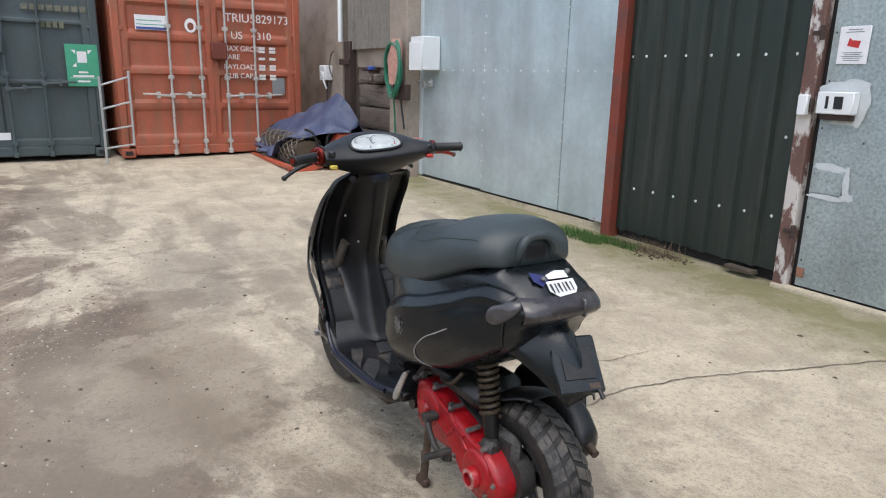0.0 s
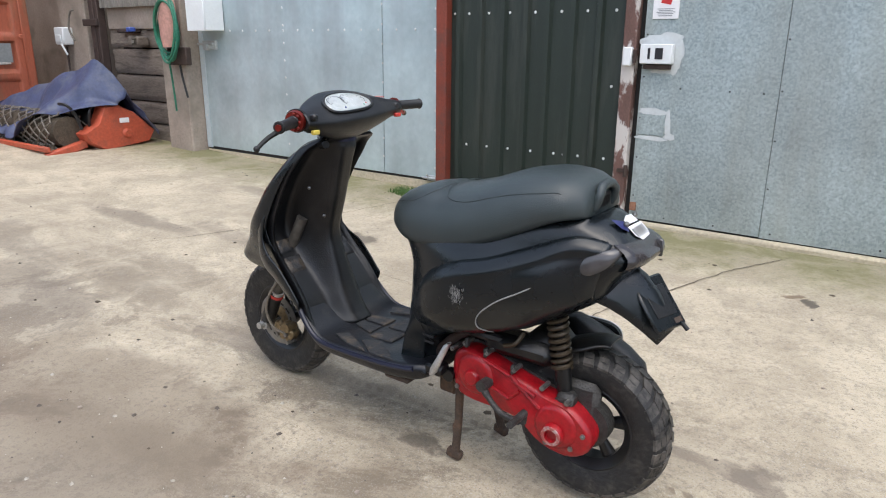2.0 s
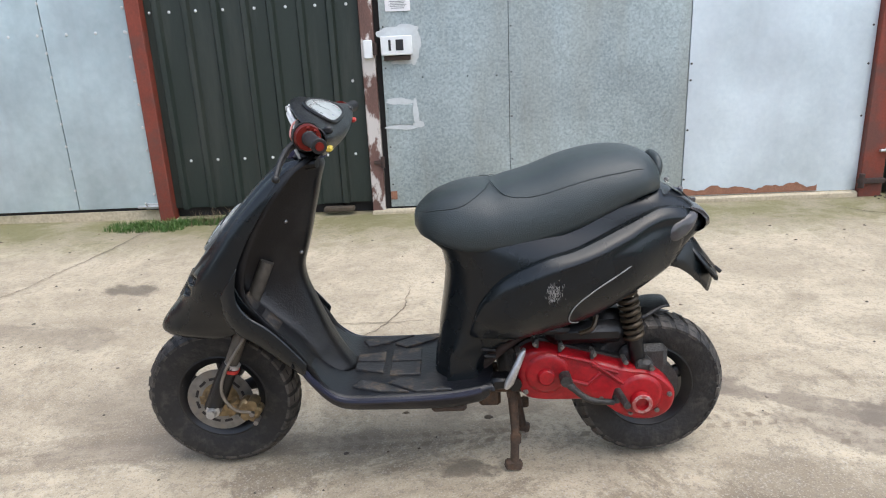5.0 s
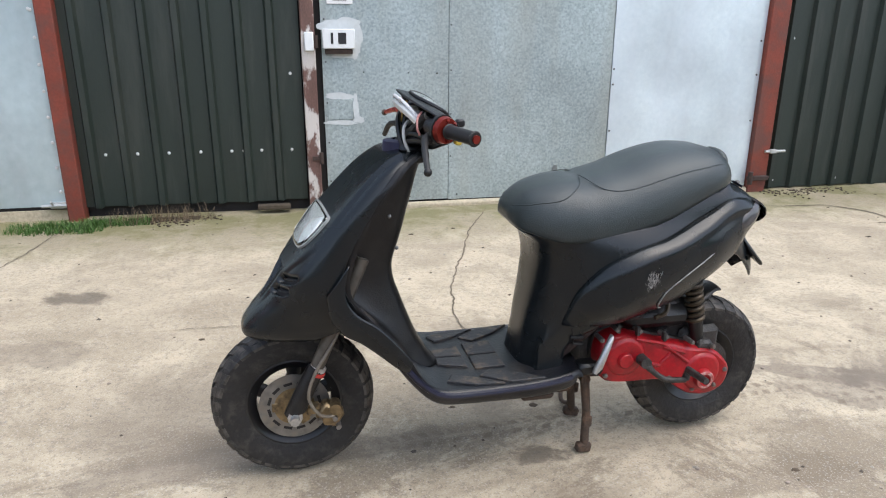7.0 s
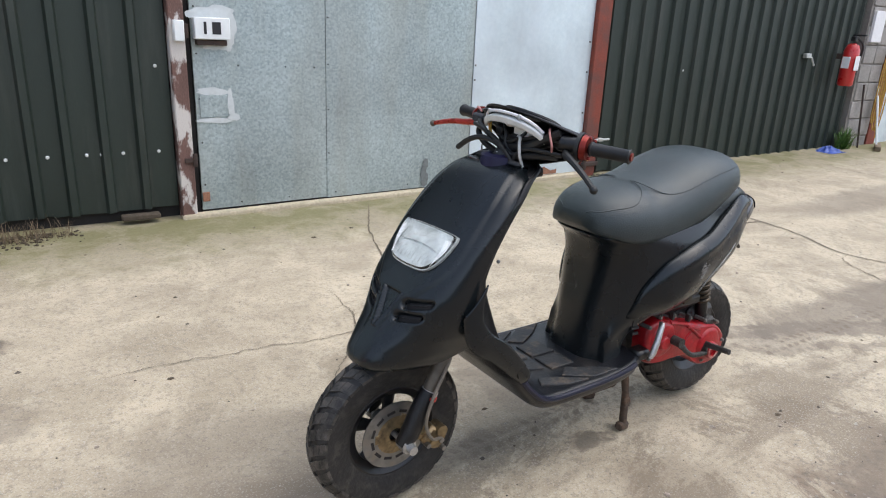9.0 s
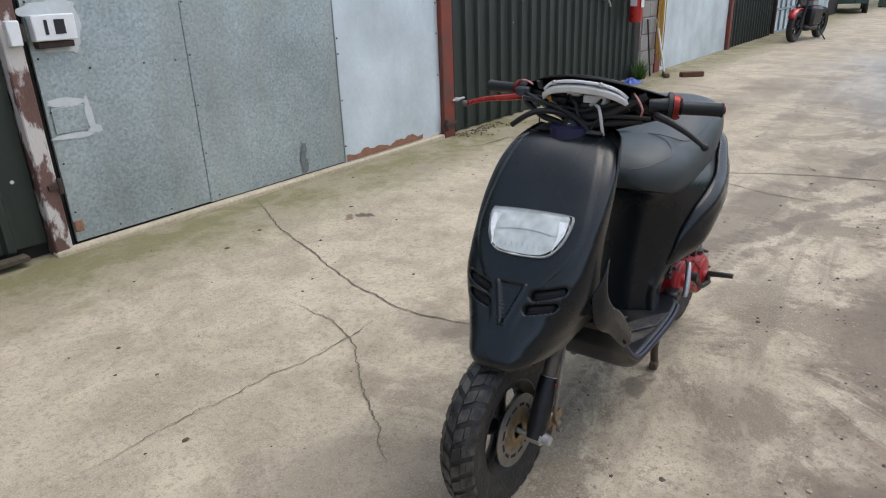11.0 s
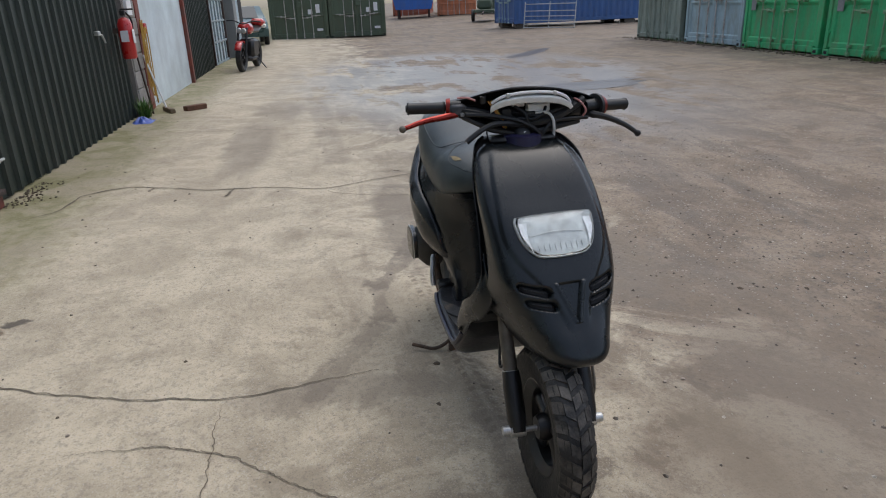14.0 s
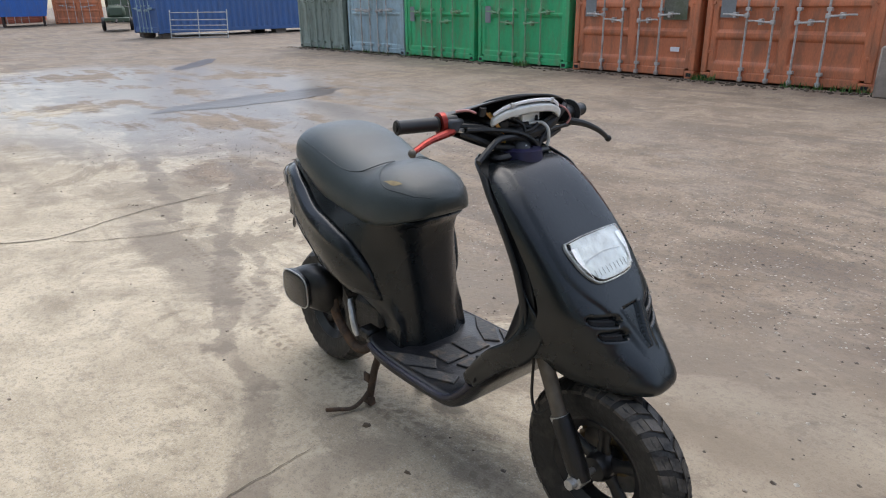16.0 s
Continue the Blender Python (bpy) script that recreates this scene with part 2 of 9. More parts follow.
# buildings and yard
GALV_OLD = spangle_mat("spangled_galvanised", (0.29, 0.345, 0.35), (0.50, 0.575, 0.58), 75, 0.75, 0.5, dull=(0.36, 0.36, 0.31), dull_amount=0.6)
GALV_NEW = spangle_mat("pale_galvanised", (0.60, 0.685, 0.725), (0.70, 0.775, 0.805), 40, 0.35, 0.45, dull=(0.56, 0.61, 0.66), dull_amount=0.5, metal=0.3)
GALV_SMOOTH = spangle_mat("smooth_galvanised", (0.48, 0.585, 0.61), (0.59, 0.685, 0.71), 30, 0.25, 0.4, dull=(0.38, 0.42, 0.45), dull_amount=0.6, metal=0.45)
GREEN_SHEET = mat("dark_green_sheet", (0.017, 0.026, 0.020), 0.52, var=0.2, scale=2, fine=60, bump=0.04, tint=(0.045, 0.05, 0.042), tint_amount=0.5, tint_scale=2.5, stretch=(4, 4, 0.5))
RED_OXIDE = mat("red_oxide_steel", (0.20, 0.040, 0.022), 0.6, var=0.25, scale=6, fine=60, bump=0.15, tint=(0.10, 0.05, 0.04), tint_amount=0.7, tint_scale=4, tint_edge=(0.45, 0.62))
PEELING = mat("peeling_white_steel", (0.14, 0.075, 0.06), 0.7, var=0.3, scale=8, fine=70, bump=0.3, tint=(0.62, 0.58, 0.54), tint_amount=0.9, tint_scale=5, tint_edge=(0.5, 0.56), stretch=(2, 2, 0.8))
SPRAY_WHITE = mat("sprayed_white", (0.55, 0.58, 0.58), 0.6, var=0.1, scale=12, bump=0.03)
DAMP_STAIN = mat("damp_smudge", (0.15, 0.165, 0.165), 0.6, var=0.35, scale=14, bump=0)
# near-black colour that paints in the shade inside gaps
GAP_SHADE = mat("gap_shade", (0.02, 0.018, 0.017), 0.9, var=0.2, bump=0)
RUST_PATCH = mat("flaking_rust", (0.27, 0.13, 0.08), 0.85, var=0.35, scale=18, fine=90, bump=0.4)
BOLT = mat("zinc_bolt", (0.72, 0.73, 0.72), 0.4, metal=0.3, var=0.1, bump=0)
PALE_SILL = mat("pale_sill_concrete", (0.50, 0.43, 0.31), 0.85, var=0.3, scale=4, fine=50, bump=0.4, tint=(0.2, 0.19, 0.09), tint_amount=0.5, tint_scale=3)
CONCRETE_POST = mat("weathered_concrete", (0.34, 0.28, 0.23), 0.85, var=0.25, scale=3, fine=40, bump=0.4, tint=(0.17, 0.15, 0.12), tint_amount=0.6, tint_scale=2.5)
OLD_TIMBER = mat("old_grey_timber", (0.19, 0.155, 0.125), 0.85, var=0.45, scale=3, fine=30, bump=0.5, tint=(0.07, 0.055, 0.045), tint_amount=0.75, tint_scale=3, tint_edge=(0.48, 0.62), stretch=(0.7, 4, 5), rand=0.25)
FIBRE_SHEET = mat("weathered_fibre_sheet", (0.22, 0.20, 0.175), 0.85, var=0.4, scale=4, fine=35, bump=0.4, tint=(0.08, 0.075, 0.065), tint_amount=0.7, tint_scale=4, stretch=(6, 6, 0.7))
RUST_IRON = mat("dark_rust_iron", (0.05, 0.032, 0.026), 0.8, var=0.3, scale=10, bump=0.3)
WHITE_ENAMEL = mat("white_box_paint", (0.76, 0.78, 0.78), 0.4, var=0.05, scale=6, bump=0.03)
SIGN_WHITE = mat("white_sign", (0.78, 0.77, 0.78), 0.5, var=0.05, scale=20, bump=0)
SIGN_GREEN = mat("green_sign", (0.06, 0.34, 0.20), 0.5, var=0.1, scale=12, bump=0.02)
INK_BLACK = mat("black_ink", (0.015, 0.015, 0.018), 0.6, var=0.1, bump=0)
INK_RED = mat("red_ink", (0.5, 0.03, 0.03), 0.6, var=0.1, bump=0)
INK_WHITE = mat("white_stencil", (0.72, 0.68, 0.64), 0.6, var=0.15, scale=30, bump=0)
INK_BLUE = mat("blue_ink", (0.06, 0.09, 0.28), 0.6, var=0.1, bump=0)
HOSE_GREEN = mat("green_hose", (0.02, 0.15, 0.09), 0.45, var=0.25, scale=20, bump=0)
TERRACOTTA = mat("faded_pink_sack", (0.48, 0.26, 0.21), 0.8, var=0.25, scale=10, bump=0.3)
TARP_BLUE = mat("blue_tarpaulin", (0.055, 0.07, 0.14), 0.55, var=0.3, scale=4, fine=30, bump=0.25, tint=(0.13, 0.14, 0.17), tint_amount=0.6, tint_scale=5)
MACHINE_RED = mat("faded_red_machine", (0.46, 0.085, 0.04), 0.55, var=0.25, scale=6, bump=0.12, tint=(0.14, 0.06, 0.04), tint_amount=0.5, tint_scale=6)
WIRE_STEEL = mat("dull_wire_steel", (0.20, 0.18, 0.155), 0.6, metal=0.5, var=0.3, scale=20, bump=0.1)
GALV_TUBE = mat("galvanised_tube", (0.50, 0.51, 0.50), 0.45, metal=0.6, var=0.15, scale=10, bump=0.05)
BROWN_RUSTGATE = mat("grey_steel_frame", (0.26, 0.33, 0.36), 0.55, var=0.2, scale=5, bump=0.1, tint=(0.15, 0.09, 0.06), tint_amount=0.6, tint_scale=6)
GRASS = mat("grass_blades", (0.055, 0.13, 0.02), 0.6, var=0.4, scale=25, bump=0, tint=(0.16, 0.15, 0.05), tint_amount=0.5, tint_scale=9)
DRY_STEM = mat("dry_stems", (0.17, 0.125, 0.075), 0.8, var=0.3, scale=25, bump=0)
DIRT = mat("dark_dirt", (0.075, 0.058, 0.04), 0.95, var=0.35, scale=14, bump=0.6)
GRIT_PALE = mat("pale_stone_grit", (0.40, 0.36, 0.30), 0.85, var=0.45, scale=35, bump=0)
GRIT_DARK = mat("dark_stone_grit", (0.10, 0.082, 0.066), 0.85, var=0.5, scale=35, bump=0)
LITTER = mat("dead_leaf_scraps", (0.075, 0.055, 0.035), 0.85, var=0.5, scale=30, bump=0)
RAG_BLUE = mat("blue_plastic_bag", (0.05, 0.10, 0.38), 0.4, var=0.2, scale=30, bump=0.2)
EXT_RED = mat("extinguisher_red", (0.50, 0.02, 0.02), 0.3, var=0.1, scale=20, bump=0, coat=0.3)
BRICK_BROWN = mat("brown_block", (0.13, 0.06, 0.035), 0.85, var=0.3, scale=14, bump=0.4)
YELLOW_ROPE = mat("ochre_rope", (0.5, 0.30, 0.06), 0.8, var=0.25, scale=30, bump=0.2)
MOTO_RED = mat("motorbike_red", (0.52, 0.025, 0.025), 0.28, var=0.1, scale=10, bump=0, coat=0.5)
MOTO_BLACK = mat("motorbike_black", (0.013, 0.013, 0.014), 0.4, var=0.2, scale=20, bump=0.05)
CAR_TEAL = mat("car_teal_paint", (0.05, 0.11, 0.12), 0.3, metal=0.3, var=0.1, scale=5, bump=0, coat=0.5)
CAR_GLASS = mat("car_window", (0.05, 0.06, 0.065), 0.08, var=0.1, bump=0)
BLOCKWORK = mat("grey_blockwork", (0.30, 0.28, 0.26), 0.9, var=0.25, scale=6, fine=50, bump=0.5, rand=0.15)
MORTAR = mat("mortar", (0.22, 0.20, 0.18), 0.95, var=0.2, bump=0.3)
ROOF_SHEET = mat("grey_roof_sheet", (0.22, 0.23, 0.23), 0.6, var=0.2, bump=0.1)
MOSS = mat("mossy_concrete", (0.16, 0.16, 0.12), 0.9, var=0.35, scale=6, bump=0.4, tint=(0.07, 0.09, 0.04), tint_amount=0.7, tint_scale=3)


def container_paint(name, base, grime=0.6, grime_col=(0.17, 0.12, 0.07)):
    return mat(name, base, 0.55, var=0.2, scale=2.5, fine=30, bump=0.08, tint=grime_col, tint_amount=grime, tint_scale=2.6, tint_edge=(0.46, 0.66), stretch=(2.5, 2.5, 0.7))


PAINT_ORANGE = container_paint("container_orange", (0.58, 0.19, 0.085), 0.65, (0.23, 0.12, 0.07))
PAINT_RUST = container_paint("container_rust_red", (0.38, 0.10, 0.052), 0.5)
PAINT_GREEN = container_paint("container_bright_green", (0.045, 0.44, 0.17), 0.6, (0.16, 0.21, 0.10))
PAINT_DKGREEN = container_paint("container_slate_green", (0.060, 0.082, 0.086), 0.35, (0.07, 0.065, 0.055))
PAINT_OLIVE = container_paint("container_olive", (0.085, 0.115, 0.072), 0.35, (0.09, 0.075, 0.05))
PAINT_PALEBLUE = container_paint("container_pale_blue", (0.34, 0.46, 0.50), 0.5, (0.20, 0.19, 0.12))
PAINT_GREYGREEN = container_paint("container_grey_green", (0.26, 0.31, 0.26), 0.5, (0.10, 0.10, 0.07))
PAINT_BLUE = container_paint("container_blue", (0.045, 0.115, 0.30), 0.35, (0.09, 0.12, 0.19))
PAINT_SKIP = container_paint("skip_blue", (0.03, 0.12, 0.42), 0.35, (0.1, 0.12, 0.2))
ROD_STEEL = mat("galvanised_rod", (0.50, 0.48, 0.45), 0.5, metal=0.4, var=0.25, scale=8, bump=0.05, tint=(0.24, 0.13, 0.08), tint_amount=0.6, tint_scale=6)
ROD_GREEN = mat("mossy_green_rod", (0.20, 0.36, 0.20), 0.55, metal=0.1, var=0.3, scale=8, bump=0.1, tint=(0.26, 0.22, 0.14), tint_amount=0.7, tint_scale=5)
# also colours the plates that stand for shade in holes and slots
GASKET_AND_SHADE = mat("gasket_and_shade", (0.02, 0.018, 0.018), 0.8, var=0.2, bump=0)
BOX_RUST = mat("lock_box_rust", (0.15, 0.035, 0.02), 0.65, var=0.25, scale=9, bump=0.15)


def ground_mat():
    m = bpy.data.materials.new("yard_ground")
    m.use_nodes = True
    n, l = m.node_tree.nodes, m.node_tree.links
    b = n["Principled BSDF"]
    geo = n.new("ShaderNodeNewGeometry")
    pos = geo.outputs["Position"]
    sep = n.new("ShaderNodeSeparateXYZ")
    l.new(pos, sep.inputs[0])
    X, Y = sep.outputs["X"], sep.outputs["Y"]

    def math_(op, a, c=None, d=None):
        q = n.new("ShaderNodeMath")
        q.operation = op
        for k, v in enumerate((a, c, d)):
            if v is None:
                continue
            if isinstance(v, (int, float)):
                q.inputs[k].default_value = v
            else:
                l.new(v, q.inputs[k])
        return q.outputs[0]

    def noise_(scale, detail=5, rough=0.55, vec=None, dist=0.0):
        q = n.new("ShaderNodeTexNoise")
        q.inputs["Scale"].default_value, q.inputs["Detail"].default_value = scale, detail
        q.inputs["Roughness"].default_value, q.inputs["Distortion"].default_value = rough, dist
        l.new(vec or pos, q.inputs["Vector"])
        return q.outputs["Fac"]

    def step_(v, a, c, lo=0.0, hi=1.0):
        q = n.new("ShaderNodeMapRange")
        q.interpolation_type = "SMOOTHSTEP"
        for k, x in zip(("From Min", "From Max", "To Min", "To Max"), (a, c, lo, hi)):
            q.inputs[k].default_value = x
        l.new(v, q.inputs["Value"])
        return q.outputs["Result"]

    def mix_(f, a, c):
        q = n.new("ShaderNodeMix")
        q.data_type = "RGBA"
        for k, v in (("Factor", f), ("A", a), ("B", c)):
            if isinstance(v, (int, float)):
                q.inputs[k].default_value = v
            elif isinstance(v, tuple):
                q.inputs[k].default_value = (*v, 1)
            else:
                l.new(v, q.inputs[k])
        return q.outputs["Result"]

    n1, n2, n3 = noise_(0.55, 8, 0.65), noise_(2.3, 9, 0.68, None, 0.5), noise_(9, 8, 0.7)
    n4, n5 = noise_(45, 5, 0.65), noise_(160, 3, 0.6)
    # streaks drawn out along the way that vehicles drive
    mp = n.new("ShaderNodeMapping")
    mp.inputs["Scale"].default_value = (0.35, 1.6, 1)
    l.new(pos, mp.inputs["Vector"])
    streak = noise_(1.5, 6, 0.6, mp.outputs["Vector"], 0.6)

    # distance from the wavering line where the concrete apron gives way to the yard
    wob = math_("MULTIPLY_ADD", n1, 2.2, -1.1)
    wob = math_("MULTIPLY_ADD", n2, 1.2, wob)
    lim = math_("MULTIPLY_ADD", math_("MAXIMUM", math_("MINIMUM", X, 1.5), -6.0), 0.13, EDGE_Y)
    lim = math_("ADD", lim, step_(X, 0.0, 1.8, 0.0, -0.5))
    past = math_("SUBTRACT", math_("ADD", Y, wob), lim)
    worn = step_(past, 2.1, 0.3)  # the apron is dirtier towards the yard
    # concrete: pale tan, cloudy, with sharp-edged damp patches, scuffs and fine specks
    conc = mix_(step_(n2, 0.36, 0.64), CONC_A, CONC_B)
    conc = mix_(step_(n1, 0.50, 0.68, 0, 0.45), conc, CONC_C)
    conc = mix_(step_(n3, 0.50, 0.66, 0, 0.35), conc, CONC_C)
    conc = mix_(math_("MULTIPLY", step_(streak, 0.50, 0.62), math_("MULTIPLY_ADD", worn, 0.5, 0.16)), conc, CONC_D)
    patch = noise_(0.9, 10, 0.72, None, 0.7)
    conc = mix_(math_("MULTIPLY", step_(patch, 0.52, 0.56), math_("MULTIPLY_ADD", worn, 0.55, 0.10)), conc, CONC_D)
    conc = mix_(step_(patch, 0.43, 0.36, 0, 0.55), conc, CONC_B)
    scuff = noise_(3.6, 10, 0.75, None, 0.4)
    conc = mix_(math_("MULTIPLY", step_(scuff, 0.56, 0.60), math_("MULTIPLY_ADD", worn, 0.50, 0.13)), conc, CONC_E)
    conc = mix_(step_(n4, 0.50, 0.64, 0, 0.48), conc, (0.22, 0.188, 0.15))
    conc = mix_(step_(n5, 0.56, 0.64, 0, 0.50), conc, (0.52, 0.48, 0.42))
    conc = mix_(step_(n5, 0.42, 0.35, 0, 0.55), conc, (0.17, 0.142, 0.115))
    # yard: brown-grey hardcore, trodden into darker and lighter drifts
    yard = mix_(step_(n2, 0.40, 0.62), YARD_A, YARD_B)
    yard = mix_(step_(streak, 0.48, 0.62, 0, 0.7), yard, YARD_C)
    yard = mix_(step_(n1, 0.50, 0.64, 0, 0.6), yard, YARD_D)
    yard = mix_(step_(scuff, 0.54, 0.60, 0, 0.5), yard, YARD_C)
    yard = mix_(step_(scuff, 0.42, 0.36, 0, 0.4), yard, (0.30, 0.255, 0.205))
    yard = mix_(step_(n3, 0.52, 0.66, 0, 0.45), yard, (0.115, 0.096, 0.08))
    yard = mix_(step_(n4, 0.50, 0.64, 0, 0.55), yard, (0.085, 0.072, 0.062))
    is_conc = math_("MAXIMUM", step_(past, -0.05, 0.35), math_("MULTIPLY", step_(past, -0.9, 0.1), step_(patch, 0.50, 0.45)))
    col = mix_(is_conc, yard, conc)
    # grit: small stones, thick in the yard and thin on the concrete
    vor = n.new("ShaderNodeTexVoronoi")
    vor.inputs["Scale"].default_value = 55
    l.new(pos, vor.inputs["Vector"])
    vs = n.new("ShaderNodeSeparateColor")
    l.new(vor.outputs["Color"], vs.inputs["Color"])
    size = math_("MULTIPLY", step_(vs.outputs["Red"], 0.55, 1.0), math_("MULTIPLY_ADD", is_conc, -0.28, 0.42))
    stone = step_(math_("SUBTRACT", size, vor.outputs["Distance"]), 0.0, 0.08)
    stone_col = mix_(vs.outputs["Green"], (0.09, 0.075, 0.06), (0.48, 0.43, 0.36))
    col = mix_(math_("MULTIPLY", stone, 0.88), col, stone_col)
    # moss along the foot of the wall
    mossy = math_("MULTIPLY", step_(math_("MULTIPLY_ADD", n3, 0.9, Y), 2.35, 3.15), step_(n2, 0.38, 0.58, 0.30, 0.85))
    col = mix_(mossy, col, (0.155, 0.148, 0.055))
    # oil and damp stains
    wx = math_("MULTIPLY_ADD", n3, 0.30, math_("ADD", X, -0.15))
    wy = math_("MULTIPLY_ADD", n2, 0.36, math_("ADD", Y, -0.18))
    for sx, sy, rx, ry, amt, c in STAINS:
        dx = math_("DIVIDE", math_("SUBTRACT", wx, sx), rx)
        dy = math_("DIVIDE", math_("SUBTRACT", wy, sy), ry)
        d = math_("ADD", math_("MULTIPLY", dx, dx), math_("MULTIPLY", dy, dy))
        col = mix_(step_(d, 0.25, 1.25, amt, 0.0), col, c)
    # dark wheel tracks over the concrete
    for ax, ay, bx, by, wid, amt in TRACKS:
        ex, ey = bx - ax, by - ay
        ll = ex * ex + ey * ey
        px, py = math_("SUBTRACT", wx, ax), math_("SUBTRACT", wy, ay)
        h = math_("ADD", math_("MULTIPLY", px, ex / ll), math_("MULTIPLY", py, ey / ll))
        h = math_("MINIMUM", math_("MAXIMUM", h, 0.0), 1.0)
        qx, qy = math_("SUBTRACT", px, math_("MULTIPLY", h, ex)), math_("SUBTRACT", py, math_("MULTIPLY", h, ey))
        d = math_("SQRT", math_("ADD", math_("MULTIPLY", qx, qx), math_("MULTIPLY", qy, qy)))
        f = math_("MULTIPLY", step_(d, wid * 0.55, wid, amt, 0.0), step_(n3, 0.34, 0.52, 0.45, 1.0))
        col = mix_(f, col, DAMP)
    # prints of a knobbly tyre
    for ax, ay, bx, by in PRINTS:
        ex, ey = bx - ax, by - ay
        ln = math.hypot(ex, ey)
        px, py = math_("SUBTRACT", X, ax), math_("SUBTRACT", Y, ay)
        along = math_("ADD", math_("MULTIPLY", px, ex / ln), math_("MULTIPLY", py, ey / ln))
        off = math_("ABSOLUTE", math_("SUBTRACT", math_("MULTIPLY", px, ey / ln), math_("MULTIPLY", py, ex / ln)))
        beat = math_("FRACT", math_("MULTIPLY", math_("MULTIPLY_ADD", off, 0.5, along), 1 / 0.052))
        f = math_("MULTIPLY", step_(beat, 0.35, 0.5, 0, 1), step_(off, 0.034, 0.044, 1, 0))
        f = math_("MULTIPLY", f, math_("MULTIPLY", step_(along, 0.0, 0.08), step_(along, ln - 0.2, ln, 1, 0)))
        f = math_("MULTIPLY", f, math_("MULTIPLY", step_(off, 0.008, 0.016), step_(n3, 0.42, 0.58, 0.05, 0.6)))
        col = mix_(f, col, (0.16, 0.125, 0.09))
    # wet ground
    wetn = math_("ADD", math_("MULTIPLY", n1, 0.8), math_("MULTIPLY", streak, 0.6))
    dx = math_("DIVIDE", math_("SUBTRACT", X, 10.0), 7.5)
    dy = math_("DIVIDE", math_("SUBTRACT", Y, -2.4), 3.8)
    d = math_("ADD", math_("MULTIPLY", dx, dx), math_("MULTIPLY", dy, dy))
    wet = math_("MULTIPLY", step_(d, 0.3, 1.3, 1, 0), step_(math_("MULTIPLY_ADD", n2, 0.25, wetn), 0.70, 0.84))
    wide = math_("MULTIPLY", math_("SUBTRACT", 1.0, is_conc), step_(wetn, 0.60, 0.85, 0.06, 0.36))
    wet = math_("MAXIMUM", wet, wide)
    col = mix_(math_("MULTIPLY", wet, 0.30), col, (0.07, 0.058, 0.048))
    l.new(col, b.inputs["Base Color"])
    rgh = math_("SUBTRACT", 0.88, math_("MULTIPLY", wet, 0.56))
    l.new(rgh, b.inputs["Roughness"])
    hgt = math_("ADD", math_("MULTIPLY_ADD", stone, 0.25, math_("MULTIPLY", n3, 0.5)), math_("ADD", math_("MULTIPLY", n4, 0.35), math_("MULTIPLY", n5, 0.15)))
    bp = n.new("ShaderNodeBump")
    l.new(math_("SUBTRACT", 0.5, math_("MULTIPLY", wet, 0.46)), bp.inputs["Strength"])
    bp.inputs["Distance"].default_value = 0.02
    l.new(hgt, bp.inputs["Height"])
    l.new(bp.outputs["Normal"], b.inputs["Normal"])
    return m


CONC_A, CONC_B, CONC_C = (0.395, 0.332, 0.238), (0.560, 0.480, 0.352), (0.325, 0.270, 0.190)
CONC_D, CONC_E = (0.180, 0.142, 0.098), (0.255, 0.212, 0.155)
YARD_A, YARD_B, YARD_C, YARD_D = (0.200, 0.150, 0.104), (0.292, 0.226, 0.160), (0.128, 0.094, 0.066), (0.268, 0.210, 0.152)
EDGE_Y = 0.0
OIL, DAMP, BROWN = (0.085, 0.07, 0.055), (0.17, 0.14, 0.11), (0.15, 0.10, 0.06)
STAINS = [
    (-1.45, -1.0, 1.0, 0.55, 0.55, (0.190, 0.150, 0.108)), (-0.6, -1.3, 1.2, 0.5, 0.45, (0.200, 0.156, 0.112)), (6.9, 1.1, 1.1, 0.35, 0.45, DAMP),
    (-0.57, -0.10, 0.10, 0.06, 0.7, OIL), (-2.30, 1.50, 0.16, 0.09, 0.7, OIL), (0.28, 1.99, 0.05, 0.05, 0.9, OIL), (0.20, 2.05, 0.05, 0.04, 0.8, BROWN),
    (-0.62, 0.55, 0.12, 0.45, 0.45, DAMP), (-1.2, -0.62, 0.30, 0.12, 0.5, CONC_D), (-0.5, -0.42, 0.22, 0.16, 0.45, CONC_D), (-1.1, 0.75, 0.10, 0.13, 0.5, CONC_D), (-0.2, 0.35, 0.9, 0.22, 0.25, DAMP), (-1.6, 0.35, 0.45, 0.35, 0.35, DAMP), (-1.0, -1.0, 0.7, 0.3, 0.3, DAMP), (1.6, 0.1, 1.2, 0.18, 0.6, DAMP),
    (-1.7, -0.55, 1.0, 0.34, 0.6, (0.19, 0.148, 0.105)), (0.6, -0.9, 0.9, 0.35, 0.6, (0.17, 0.135, 0.098)), (-3.9, 0.9, 0.7, 0.12, 0.6, DAMP), (-3.2, -0.3, 0.9, 0.3, 0.45, DAMP), (-3.8, 2.0, 0.5, 0.1, 0.5, DAMP), (4.5, 1.3, 1.6, 0.3, 0.5, DAMP),
]
